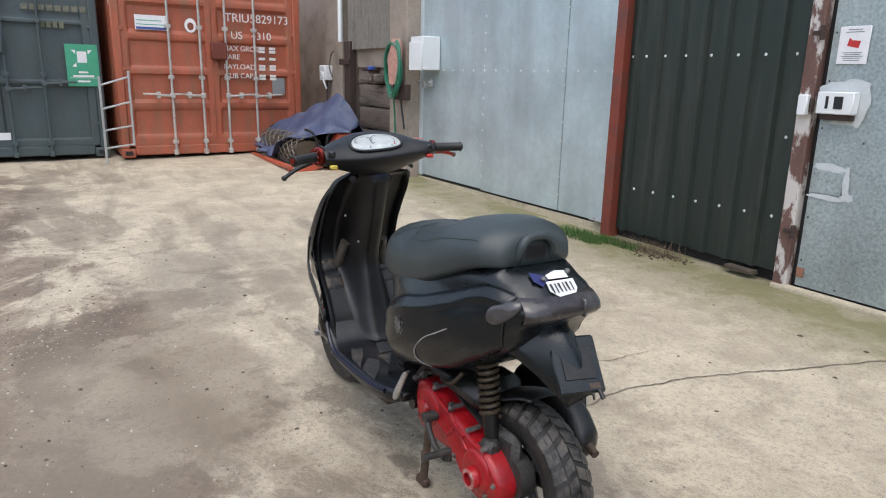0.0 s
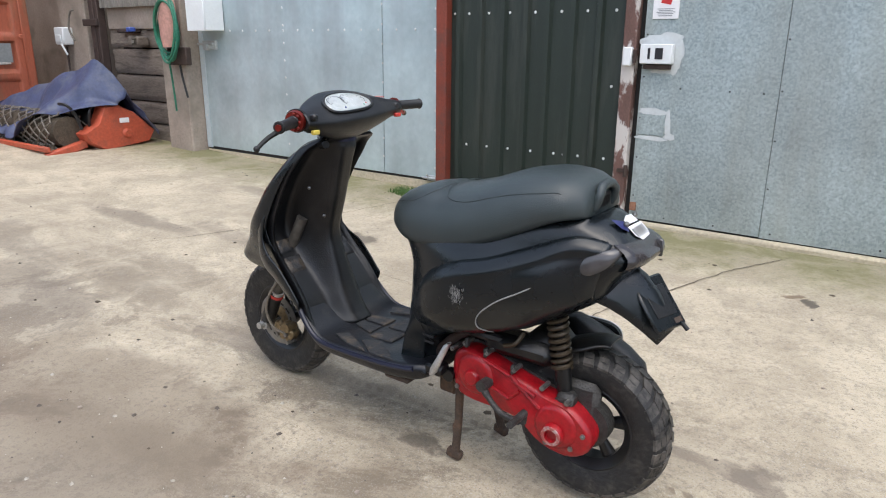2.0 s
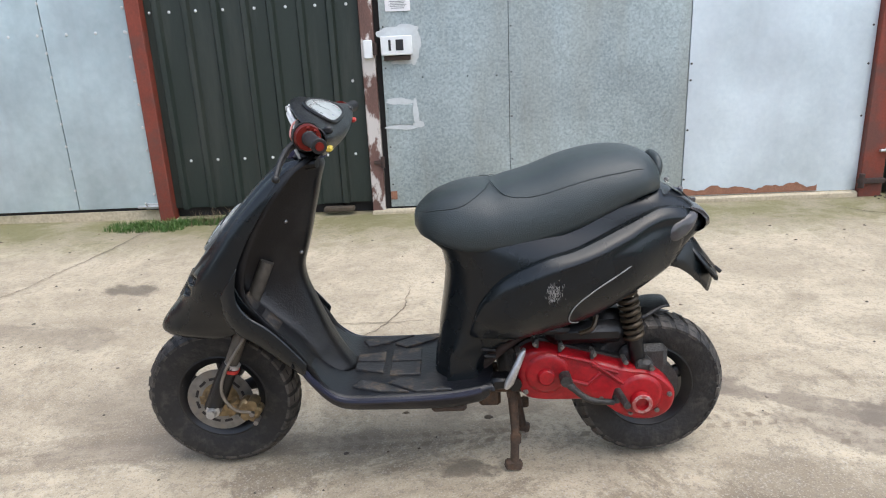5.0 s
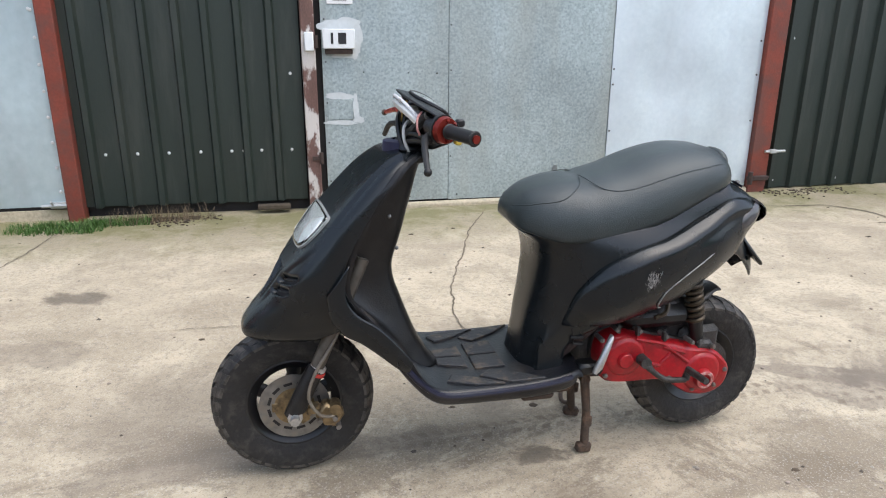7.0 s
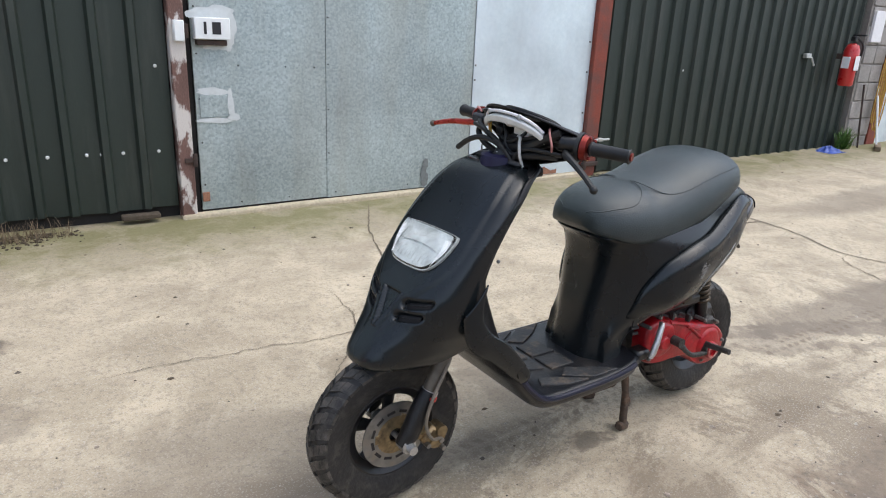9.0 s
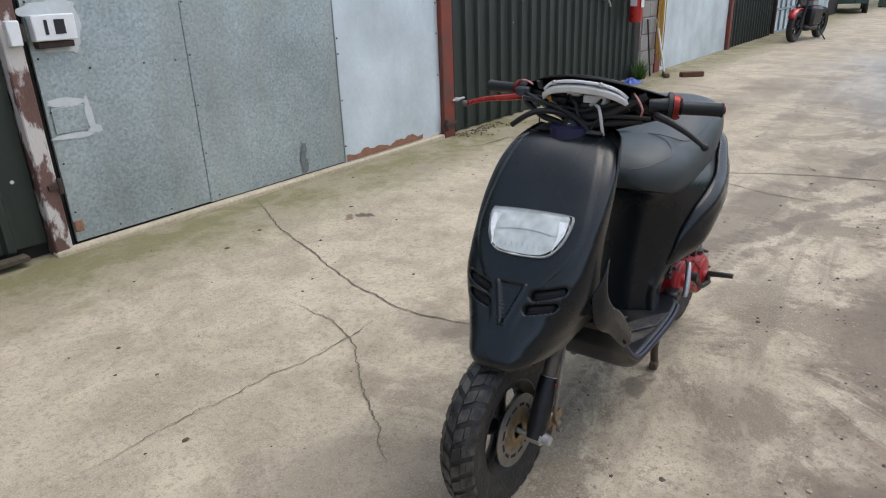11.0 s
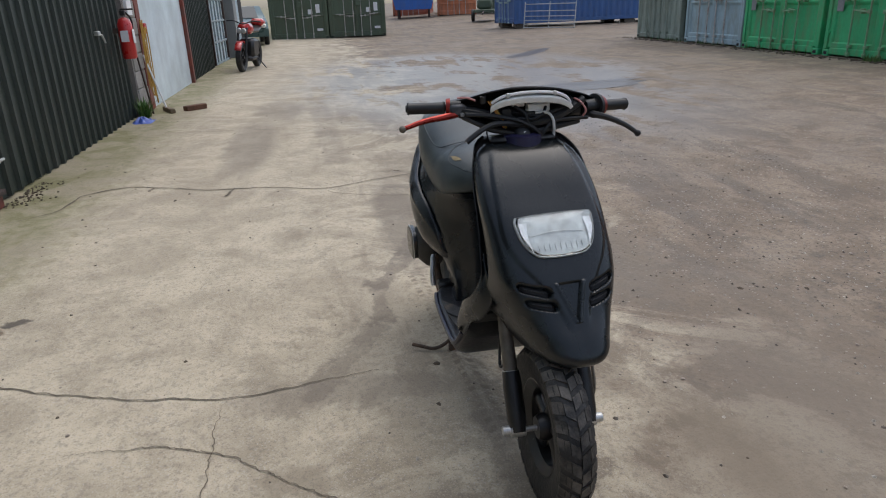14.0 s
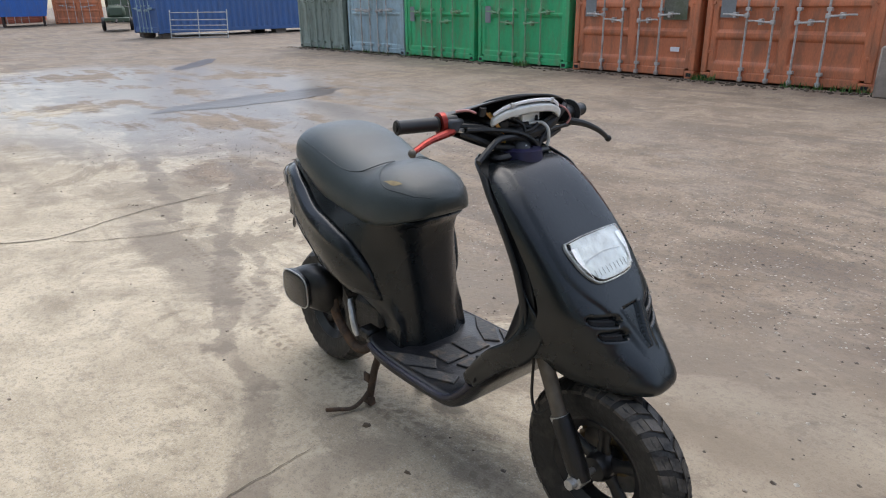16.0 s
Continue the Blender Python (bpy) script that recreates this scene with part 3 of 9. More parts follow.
TRACKS = [  # from x, y, to x, y, width, depth of colour
    (6.7, -1.1, 4.3, -0.57, 0.144, 0.64), (4.3, -0.57, 3.3, -0.36, 0.101, 0.64), (3.3, -0.36, 2.35, -0.12, 0.079, 0.59), (2.35, -0.12, 2.36, 0.15, 0.065, 0.47),
    (5.2, -1.9, 3.1, -0.95, 0.122, 0.55), (3.1, -0.95, 2.34, -0.48, 0.094, 0.59), (2.34, -0.48, 1.5, -0.12, 0.086, 0.64), (1.5, -0.12, 0.81, 0.15, 0.086, 0.64), (0.81, 0.15, 0.38, 0.34, 0.072, 0.64), (0.38, 0.34, -0.05, 0.36, 0.058, 0.59), (-0.05, 0.36, -0.6, 0.65, 0.072, 0.51),
    (1.64, -0.31, 0.93, -0.1, 0.043, 0.47), (0.93, -0.1, 0.47, 0.13, 0.036, 0.42),
    (8.0, 0.6, 3.4, 0.45, 0.18, 0.34), (-0.9, 0.1, -1.9, 0.05, 0.072, 0.42), (-2.2, 0.9, -3.4, 1.1, 0.115, 0.42), (-2.6, -0.2, -4.6, 0.3, 0.144, 0.42),
]
PRINTS = [(-1.08, 0.05, 0.70, 0.15), (0.55, 0.02, 1.9, -0.02)]
GROUND = ground_mat()
PUDDLE = mat("puddle_water", (0.080, 0.060, 0.046), 0.30, var=0.12, bump=0, rough_var=0.03, spec=0.22)
CRACK = mat("crack_dirt", (0.15, 0.122, 0.087), 0.95, var=0.4, scale=9, bump=0.3)

# ---- mesh tools ----


class Mesh:
    """Gathers vertices and faces, and becomes one mesh object."""

    def __init__(self):
        self.v, self.f = [], []

    def add(self, verts, faces):
        k = len(self.v)
        self.v += [tuple(float(c) for c in p) for p in verts]
        self.f += [tuple(i + k for i in q) for q in faces]
        return self

    def box(self, x0, x1, y0, y1, z0, z1, m=None, bevel=0.0):
        x0, x1, y0, y1, z0, z1 = min(x0, x1), max(x0, x1), min(y0, y1), max(y0, y1), min(z0, z1), max(z0, z1)
        b = min(bevel, (x1 - x0) * 0.45, (y1 - y0) * 0.45, (z1 - z0) * 0.45)
        if b <= 0:
            vs = [(x, y, z) for x in (x0, x1) for y in (y0, y1) for z in (z0, z1)]
            fs = [(0, 1, 3, 2), (4, 6, 7, 5), (0, 4, 5, 1), (2, 3, 7, 6), (0, 2, 6, 4), (1, 5, 7, 3)]
        else:
            vs, idx = [], {}
            for i, x in enumerate((x0, x1)):
                for j, y in enumerate((y0, y1)):
                    for k, z in enumerate((z0, z1)):
                        sx, sy, sz = (b, -b)[i], (b, -b)[j], (b, -b)[k]
                        for a, p in enumerate(((x, y + sy, z + sz), (x + sx, y, z + sz), (x + sx, y + sy, z))):
                            idx[i, j, k, a] = len(vs)
                            vs.append(p)
            fs = []
            for i in (0, 1):
                q = [idx[i, 0, 0, 0], idx[i, 1, 0, 0], idx[i, 1, 1, 0], idx[i, 0, 1, 0]]
                fs.append(tuple(q if i else q[::-1]))
                q = [idx[0, i, 0, 1], idx[0, i, 1, 1], idx[1, i, 1, 1], idx[1, i, 0, 1]]
                fs.append(tuple(q if i else q[::-1]))
                q = [idx[0, 0, i, 2], idx[1, 0, i, 2], idx[1, 1, i, 2], idx[0, 1, i, 2]]
                fs.append(tuple(q if i else q[::-1]))
            for i in (0, 1):
                for j in (0, 1):
                    fs.append((idx[i, j, 0, 0], idx[i, j, 1, 0], idx[i, j, 1, 1], idx[i, j, 0, 1]))
                    fs.append((idx[i, 0, j, 0], idx[i, 1, j, 0], idx[i, 1, j, 2], idx[i, 0, j, 2]))
                    fs.append((idx[0, i, j, 1], idx[1, i, j, 1], idx[1, i, j, 2], idx[0, i, j, 2]))
            fs += [tuple(idx[i, j, k, a] for a in range(3)) for i in (0, 1) for j in (0, 1) for k in (0, 1)]
        if m is not None:
            vs = [m @ Vector(p) for p in vs]
        return self.add(vs, fs)

    def tube(self, pts, r, n=8, caps=True):
        """A round bar along points; r is one radius or one for each point."""
        pts = [Vector(p) for p in pts]
        rs = [r] * len(pts) if isinstance(r, (int, float)) else list(r)
        t0 = (pts[1] - pts[0]).normalized()
        u = t0.orthogonal().normalized()
        rings = []
        for i, p in enumerate(pts):
            a, c = pts[max(i - 1, 0)], pts[min(i + 1, len(pts) - 1)]
            t = (c - a).normalized()
            u = (u - t * u.dot(t)).normalized()
            w = t.cross(u)
            rings.append([p + (u * math.cos(q) + w * math.sin(q)) * rs[i] for q in (2 * math.pi * k / n for k in range(n))])
        return self.loft(rings, caps)

    def loft(self, rings, caps=True, closed=True):
        k, n = len(self.v), len(rings[0])
        vs = [p for ring in rings for p in ring]
        fs = []
        for i in range(len(rings) - 1):
            for j in range(n if closed else n - 1):
                a, b2 = i * n + j, i * n + (j + 1) % n
                fs.append((a, b2, b2 + n, a + n))
        if caps and closed:
            fs += [tuple(range(n))[::-1], tuple(range((len(rings) - 1) * n, len(rings) * n))]
        return self.add(vs, fs)

    def lathe(self, profile, centre=(0, 0, 0), axis="y", n=48, closed=False):
        """Turns (radius, along) pairs about an axis through the centre."""
        c = Vector(centre)
        rings = []
        for k in range(n):
            a = 2 * math.pi * k / n
            ca, sa = math.cos(a), math.sin(a)
            ring = []
            for r, h in profile:
                p = {"y": (r * ca, h, r * sa), "x": (h, r * ca, r * sa), "z": (r * ca, r * sa, h)}[axis]
                ring.append(c + Vector(p))
            rings.append(ring)
        k, m = len(self.v), len(profile)
        fs = []
        for i in range(n):
            for j in range(m if closed else m - 1):
                a, b2 = i * m + j, i * m + (j + 1) % m
                a2, b3 = ((i + 1) % n) * m + j, ((i + 1) % n) * m + (j + 1) % m
                fs.append((a, a2, b3, b2))
        return self.add([p for r in rings for p in r], fs)

    def grid(self, f, nu, nv, flip=False):
        vs = [f(i / (nu - 1), j / (nv - 1)) for i in range(nu) for j in range(nv)]
        fs = []
        for i in range(nu - 1):
            for j in range(nv - 1):
                a = i * nv + j
                q = (a, a + nv, a + nv + 1, a + 1)
                fs.append(q[::-1] if flip else q)
        return self.add(vs, fs)

    def prism(self, outline, y0, y1, inset=0.0, depth=0.0):
        """An outline in x and z, drawn out along y; inset and depth round its far face over."""
        n = len(outline)
        cx, cz = sum(p[0] for p in outline) / n, sum(p[1] for p in outline) / n
        rings = [[(x, y0, z) for x, z in outline], [(x, y1 - depth, z) for x, z in outline]]
        if inset:
            for part_of in (0.35, 1.0):
                k = inset * (0.3 if part_of < 1 else 1)
                y = y1 - depth * (0.35 if part_of < 1 else 0)
                ring = []
                for x, z in outline:
                    d = math.hypot(x - cx, z - cz) or 1
                    ring.append((x - (x - cx) / d * k, y, z - (z - cz) / d * k))
                rings.append(ring)
        return self.loft(rings)

    def ball(self, c, r, n=10, m=6, s=(1, 1, 1)):
        rings = [[(c[0] + s[0] * r * math.sin(math.pi * i / m) * math.cos(2 * math.pi * k / n), c[1] + s[1] * r * math.sin(math.pi * i / m) * math.sin(2 * math.pi * k / n),
                   c[2] + s[2] * r * math.cos(math.pi * i / m)) for k in range(n)] for i in range(m + 1)]
        return self.loft(rings, caps=False)

    def data(self, name, material, smooth=38.0):
        me = bpy.data.meshes.new(name)
        me.from_pydata(self.v, [], self.f)
        bm = bmesh.new()
        bm.from_mesh(me)
        bmesh.ops.remove_doubles(bm, verts=bm.verts, dist=0.00002)
        bmesh.ops.recalc_face_normals(bm, faces=bm.faces)
        bm.to_mesh(me)
        bm.free()
        if smooth:
            me.shade_smooth()
            me.set_sharp_from_angle(angle=radians(smooth))
        me.materials.append(material)
        return me


def part(name, mesh, material, parent=None, label="", smooth=38.0):
    """Links a mesh as one object under a thing or a part."""
    ob = new(name, mesh.data(name, material, smooth) if isinstance(mesh, Mesh) else mesh)
    if parent:
        ob.parent = parent
    if label:
        tagged(ob, label)
    return ob


def thing(name, label, category, m=None, group="", kind=""):
    """An empty at the base of a thing, which carries its parts."""
    ob = new(name)
    ob.empty_display_size = 0.1
    if m is not None:
        ob.matrix_world = m
    return tagged(ob, label, category, group, kind)


def shell(ob, t, offset=-1.0):
    mod = ob.modifiers.new("thickness", "SOLIDIFY")
    mod.thickness, mod.offset = t, offset
    return ob


def lerp_table(rows, z):
    """Reads a table of rows that begin with z, smoothly."""
    rows = sorted(rows)
    if z <= rows[0][0]:
        return rows[0][1:]
    if z >= rows[-1][0]:
        return rows[-1][1:]
    for a, b in zip(rows, rows[1:]):
        if a[0] <= z <= b[0]:
            t = (z - a[0]) / (b[0] - a[0])
            i = rows.index(a)
            p, q = rows[max(i - 1, 0)], rows[min(i + 2, len(rows) - 1)]
            out = []
            for k in range(1, len(a)):
                h = b[0] - a[0]
                m0 = (b[k] - p[k]) / (b[0] - p[0]) * h
                m1 = (q[k] - a[k]) / (q[0] - a[0]) * h
                t2, t3 = t * t, t * t * t
                out.append((2 * t3 - 3 * t2 + 1) * a[k] + (t3 - 2 * t2 + t) * m0 + (-2 * t3 + 3 * t2) * b[k] + (t3 - t2) * m1)
            return tuple(out)


def spline(pts, n):
    """n points, evenly spaced along a smooth curve through pts."""
    pts = [np.array(p, float) for p in pts]
    dense = []
    for i in range(len(pts) - 1):
        p0, p1, p2, p3 = pts[max(i - 1, 0)], pts[i], pts[i + 1], pts[min(i + 2, len(pts) - 1)]
        for t in np.linspace(0, 1, 24, endpoint=False):
            dense.append(0.5 * (2 * p1 + (p2 - p0) * t + (2 * p0 - 5 * p1 + 4 * p2 - p3) * t * t + (3 * p1 - p0 - 3 * p2 + p3) * t ** 3))
    dense.append(pts[-1])
    dense = np.array(dense)
    s = np.r_[0, np.cumsum(np.linalg.norm(np.diff(dense, axis=0), axis=1))]
    return np.stack([np.interp(np.linspace(0, s[-1], n), s, dense[:, k]) for k in range(dense.shape[1])], 1)


def smooth01(a, b, x):
    t = min(1.0, max(0.0, (x - a) / (b - a)))
    return t * t * (3 - 2 * t)


def text_part(words, size, m, material, parent, name="lettering", depth=0.002):
    cu = bpy.data.curves.new(name, "FONT")
    cu.body, cu.size, cu.extrude = words, size, depth
    cu.materials.append(material)
    ob = new(name, cu)
    ob.matrix_world = m
    if parent:
        ob.parent = parent
    return ob


def height(x, y):
    """The ground's height: it falls away gently from the building, and rises to the yard's far side and ends."""
    near, left, cy = min(max(x, -1.3), 2.0), min(max(x, -5.0), -1.3) + 1.3, min(max(y, -1.0), 3.2)
    return -0.018 - 0.004 * near - 0.0108 * left + 0.0198 * cy + 0.037 * min(max(-5.0 - x, 0.0), 6.0) \
        + 0.034 * min(max(-4.0 - y, 0.0), 5.0) + 0.035 * min(max(x - 32.0, 0.0), 12.0)

# ---- ground ----


def build_ground():
    def lines(lo, hi, step, extra):
        near = list(np.arange(lo, hi + 0.01, step))
        return sorted(set([round(float(q), 3) for q in near] + extra))
    xs = lines(-11, 14, 0.25, [-600, -150, -60, -30, -18, 18, 26, 32, 44, 80, 200, 600])
    ys = lines(-11, 5, 0.25, [-600, -150, -60, -30, -18, 3.2, 8, 20, 60, 200, 600])
    g = Mesh()
    g.add([(x, y, height(x, y)) for x in xs for y in ys],
          [(i * len(ys) + j, (i + 1) * len(ys) + j, (i + 1) * len(ys) + j + 1, i * len(ys) + j + 1) for i in range(len(xs) - 1) for j in range(len(ys) - 1)])
    return tagged(part("ground", g, GROUND, smooth=60), "stained tan concrete apron running into brown wet yard hardcore", "ground", kind="structure")


ground = build_ground()


def ribbon(pts, width, seed, lift=0.004, n=110):
    """A ragged strip that lies on the ground."""
    rnd = random.Random(seed)
    curve = spline(pts, n)
    left, right = [], []
    side, fat = 0.0, 0.5
    for i, p in enumerate(curve):
        d = curve[min(i + 1, n - 1)] - curve[max(i - 1, 0)]
        q = np.array((-d[1], d[0])) / (np.linalg.norm(d) + 1e-9)
        side = 0.75 * side + rnd.uniform(-0.007, 0.007)
        fat = 0.6 * fat + 0.4 * rnd.uniform(0.1, 1.0)
        wob = q * side
        w = 0.5 * width * fat * min(1, 0.15 + 6 * min(i, n - 1 - i) / n)
        a, b = p + wob + q * w, p + wob - q * w
        left.append((a[0], a[1], height(a[0], a[1]) + lift))
        right.append((b[0], b[1], height(b[0], b[1]) + lift))
    s = Mesh()
    s.loft([left, right], caps=False, closed=False)
    return s


CRACKS = [
    (0.013, [(0.1, 2.82), (-0.18, 2.25), (-0.45, 1.52), (-0.54, 1.17), (-0.58, 0.96), (-0.53, 0.68), (-0.48, 0.38)]),
    (0.009, [(-0.82, 1.46), (-0.83, 1.22), (-0.9, 1.0), (-1.09, 0.74), (-1.25, 0.53), (-1.41, 0.35)]),
    (0.006, [(-0.6, 1.0), (-0.95, 1.0), (-1.2, 1.01), (-1.62, 1.05), (-1.97, 1.05)]),
    (0.024, [(1.94, 2.80), (2.17, 2.48), (2.45, 2.42), (2.64, 2.39), (2.80, 2.155), (2.75, 1.87), (2.59, 1.48), (2.55, 1.0), (2.42, 0.58), (2.60, 0.17), (2.74, -0.2), (2.82, -0.7), (2.72, -0.96)]),
    (0.014, [(2.40, 0.55), (2.26, 0.51), (2.17, 0.31), (2.08, 0.03), (2.04, -0.35)]),
    (0.030, [(2.56, 1.28), (2.42, 1.30), (2.33, 1.33)]), (0.030, [(2.76, 1.91), (2.62, 1.93)]),
    (0.016, [(5.45, 2.6), (5.35, 2.04), (5.33, 1.43), (5.25, 0.78), (5.21, 0.07), (5.13, -0.58)]),
    (0.010, [(-2.62, 2.8), (-2.72, 2.5), (-2.8, 2.06), (-3.0, 1.4), (-3.4, 0.5)]),
]
for k, (width, pts) in enumerate(CRACKS):
    tagged(part("ground_crack", ribbon(pts, width, k), CRACK, smooth=0), "dirt-filled crack across the concrete", "crack", "cracks in the concrete", "structure")


def puddle_outline(cx, cy, rx, ry, seed, tilt=0.0):
    rnd = random.Random(seed)
    ph = [rnd.uniform(0, 6.28) for _ in range(4)]
    out = []
    for k in range(64):
        a = 2 * math.pi * k / 64
        r = 1 + 0.13 * math.sin(2 * a + ph[0]) + 0.10 * math.sin(3 * a + ph[1]) + 0.06 * math.sin(7 * a + ph[2]) + 0.03 * math.sin(13 * a + ph[3])
        x, y = rx * r * math.cos(a), ry * r * math.sin(a)
        x, y = x * math.cos(tilt) - y * math.sin(tilt), x * math.sin(tilt) + y * math.cos(tilt)
        out.append((cx + x, cy + y))
    return out


for cx, cy, rx, ry, seed, tilt in ((7.75, -3.3, 0.42, 1.75, 3, 0.16), (14.6, -4.9, 0.30, 1.1, 6, 0.9)):
    p = Mesh()
    ring = puddle_outline(cx, cy, rx, ry, seed, tilt)
    p.add([(x, y, height(x, y) + 0.004) for x, y in ring], [tuple(range(len(ring)))])
    tagged(part("puddle", p, PUDDLE, smooth=0), "shallow muddy rain puddle lying on the yard", "puddle", "puddles in the yard", "structure")

# ---- the workshop's front ----
WALL_Y = 2.935
TOP = 3.7


def bolts(points, parent, r=0.011, y=WALL_Y, name="bolt", material=None):
    me = None
    for x, z in points:
        if me is None:
            b = Mesh().ball((0, 0, 0), r, 8, 4, (1, 0.6, 1))
            me = b.data(name, material or BOLT)
        ob = part(name, me, None, parent)
        ob.location = (x, y - 0.002, z)


def sheet(x0, x1, z0, z1, y, t=0.012, bow=0.004, seed=0):
    """A large flat sheet, very slightly out of true."""
    rnd = random.Random(seed)
    a, b = rnd.uniform(0, 6), rnd.uniform(0, 6)

    def front(u, v):
        x, z = x0 + u * (x1 - x0), z0 + v * (z1 - z0)
        edge = min(u, 1 - u, v, 1 - v)
        return (x, y + bow * math.sin(3.1 * x + a) * math.sin(2.3 * z + b) * min(1, edge * 8), z)
    s = Mesh()
    s.grid(front, 18, 18)
    s.box(x0, x1, y + 0.006, y + t + 0.01, z0, z1)
    return s


def corrugated(x0, x1, z0, z1, y, pitch=0.2, depth=0.03, rib=0.035, slope=0.014, ragged=0.0, seed=0, start=0.05):
    """Box-profile sheet: flat pans with narrow ribs standing proud towards the yard."""
    rnd = random.Random(seed)
    prof = [(x0, 0.0)]
    x = x0 + start
    while x + rib + 2 * slope < x1:
        prof += [(x, 0.0), (x + slope, depth), (x + slope + rib, depth), (x + 2 * slope + rib, 0.0)]
        x += pitch
    prof.append((x1, 0.0))
    s = Mesh()
    lo = [(px, y - d, z0 + rnd.uniform(-ragged, ragged)) for px, d in prof]
    hi = [(px, y - d, z1) for px, d in prof]
    s.loft([lo, hi], caps=False, closed=False)
    s.loft([[(px, py + 0.004, pz) for px, py, pz in lo], [(px, py + 0.004, pz) for px, py, pz in hi]], caps=False, closed=False)
    return s


def post(x0, x1, y0, y1, z0, z1, material, label, name="stanchion"):
    return tagged(part(name, Mesh().box(x0, x1, y0, y1, z0, z1, bevel=0.006), material, smooth=30), label, "steel post", kind="structure")


# backing wall, coloured near-black for the shade behind the sheets, end walls and roof
back = tagged(part("wall_north", Mesh().box(-6.3, 24, WALL_Y + 0.07, WALL_Y + 0.25, -0.4, TOP), GAP_SHADE, smooth=0), "near-black backing for the shade behind the sheeted workshop front", "wall", kind="structure")
tagged(part("wall_east", Mesh().box(23.8, 24, WALL_Y + 0.25, 14, -0.4, TOP), ROOF_SHEET, smooth=0), "plain end wall of the workshop", "wall", kind="structure")
tagged(part("wall_west", Mesh().box(-6.3, -6.1, WALL_Y + 0.25, 14, -0.4, TOP), ROOF_SHEET, smooth=0), "plain end wall of the workshop", "wall", kind="structure")
tagged(part("workshop_roof", Mesh().box(-6.3, 24.1, WALL_Y + 0.02, 14, TOP + 0.004, TOP + 0.1), ROOF_SHEET, smooth=0), "grey sheeted workshop roof", "roof", kind="structure")

# door with the smooth grey sheets
door_a = thing("door_1", "pale smooth galvanised sheet door, closed, with rows of rivets", "door", kind="structure")
for k, (a, b) in enumerate(((-5.82, -4.562), (-4.556, -3.322), (-3.316, -2.722))):
    part("sheet", sheet(a, b, 0.155 if k else 0.165, TOP, WALL_Y - 0.004 * (k % 2), seed=k), GALV_SMOOTH, door_a)
part("edge_strip", Mesh().box(-5.90, -5.824, WALL_Y - 0.008, WALL_Y + 0.03, 0.15, TOP, bevel=0.004), GALV_NEW, door_a)
bolts([(x, 1.375) for x in np.arange(-5.36, -2.75, 0.2)] + [(-4.56, z) for z in np.arange(0.3, 2.2, 0.16)] + [(-3.32, z) for z in np.arange(0.3, 2.2, 0.16)]
      + [(-2.75, z) for z in np.arange(0.25, 2.2, 0.16)] + [(-5.86, z) for z in np.arange(0.3, 1.3, 0.2)], door_a, 0.011, WALL_Y - 0.003, "rivet")
fb = Mesh()
fb.tube([(-2.87, WALL_Y - 0.03, 0.165), (-2.66, WALL_Y - 0.03, 0.165)], 0.011, 8)
fb.box(-2.82, -2.70, WALL_Y - 0.03, WALL_Y, 0.145, 0.185, bevel=0.004)
fb.tube([(-2.80, WALL_Y - 0.03, 0.165), (-2.80, WALL_Y - 0.06, 0.20)], 0.007, 6)
part("foot_bolt", fb, GALV_TUBE, door_a, "galvanised sliding foot bolt")
part("sill", Mesh().box(-5.9, -2.72, WALL_Y - 0.002, WALL_Y + 0.009, 0.02, 0.132), PALE_SILL, door_a)
# box coloured as the shade under the door's foot
part("gap_shade_strip", Mesh().box(-5.9, -2.72, WALL_Y + 0.012, WALL_Y + 0.06, 0.02, 0.17), GAP_SHADE, door_a)
# lock and white cabinet on it
lk = Mesh()
lk.box(-5.80, -5.58, WALL_Y - 0.035, WALL_Y, 1.19, 1.28, bevel=0.006)
lk.tube([(-5.86, WALL_Y - 0.045, 1.245), (-5.60, WALL_Y - 0.045, 1.245)], 0.014, 8)
lk.box(-5.74, -5.68, WALL_Y - 0.07, WALL_Y - 0.03, 1.18, 1.25, bevel=0.006)
part("hasp_and_padlock", lk, GALV_TUBE, door_a, "galvanised hasp with padlock")
cab = thing("meter_cabinet", "white enamelled metal box fixed to the sheet door", "cabinet", Matrix.Translation((-5.585, WALL_Y - 0.13, 1.375)))
part("body", Mesh().box(-0.14, 0.14, -0.10, 0.128, 0, 0.36, bevel=0.008), WHITE_ENAMEL, cab)
part("lid", Mesh().box(-0.145, 0.145, -0.115, -0.102, -0.004, 0.30, bevel=0.004), WHITE_ENAMEL, cab)
part("hinge", Mesh().tube([(-0.147, -0.10, 0.05), (-0.147, -0.10, 0.25)], 0.006, 6), GALV_TUBE, cab)

post(-2.717, -2.618, WALL_Y - 0.05, WALL_Y + 0.06, 0.05, TOP, RED_OXIDE, "red oxide painted steel post, rusting")
green_a = thing("sheet_panel_1", "dark green box-profile steel sheeting with white bolt heads", "wall panel", kind="structure")
part("sheet", corrugated(-2.618, -1.87, 0.13, TOP, WALL_Y + 0.03, ragged=0.004, seed=2), GREEN_SHEET, green_a, smooth=20)
part("sheet", corrugated(-1.872, -1.175, 0.125, TOP, WALL_Y + 0.028, ragged=0.005, seed=3, start=0.08), GREEN_SHEET, green_a, smooth=20)
gx = [-2.455, -2.26, -2.065, -1.863, -1.664, -1.585, -1.467, -1.266]
ux = [-2.585, -2.45, -2.27, -2.084, -1.87, -1.66, -1.46, -1.25]
bolts([(x, 0.478) for x in gx] + [(x, 1.488) for x in ux] + [(-1.246, 0.985)], green_a, 0.011, WALL_Y + 0.026)
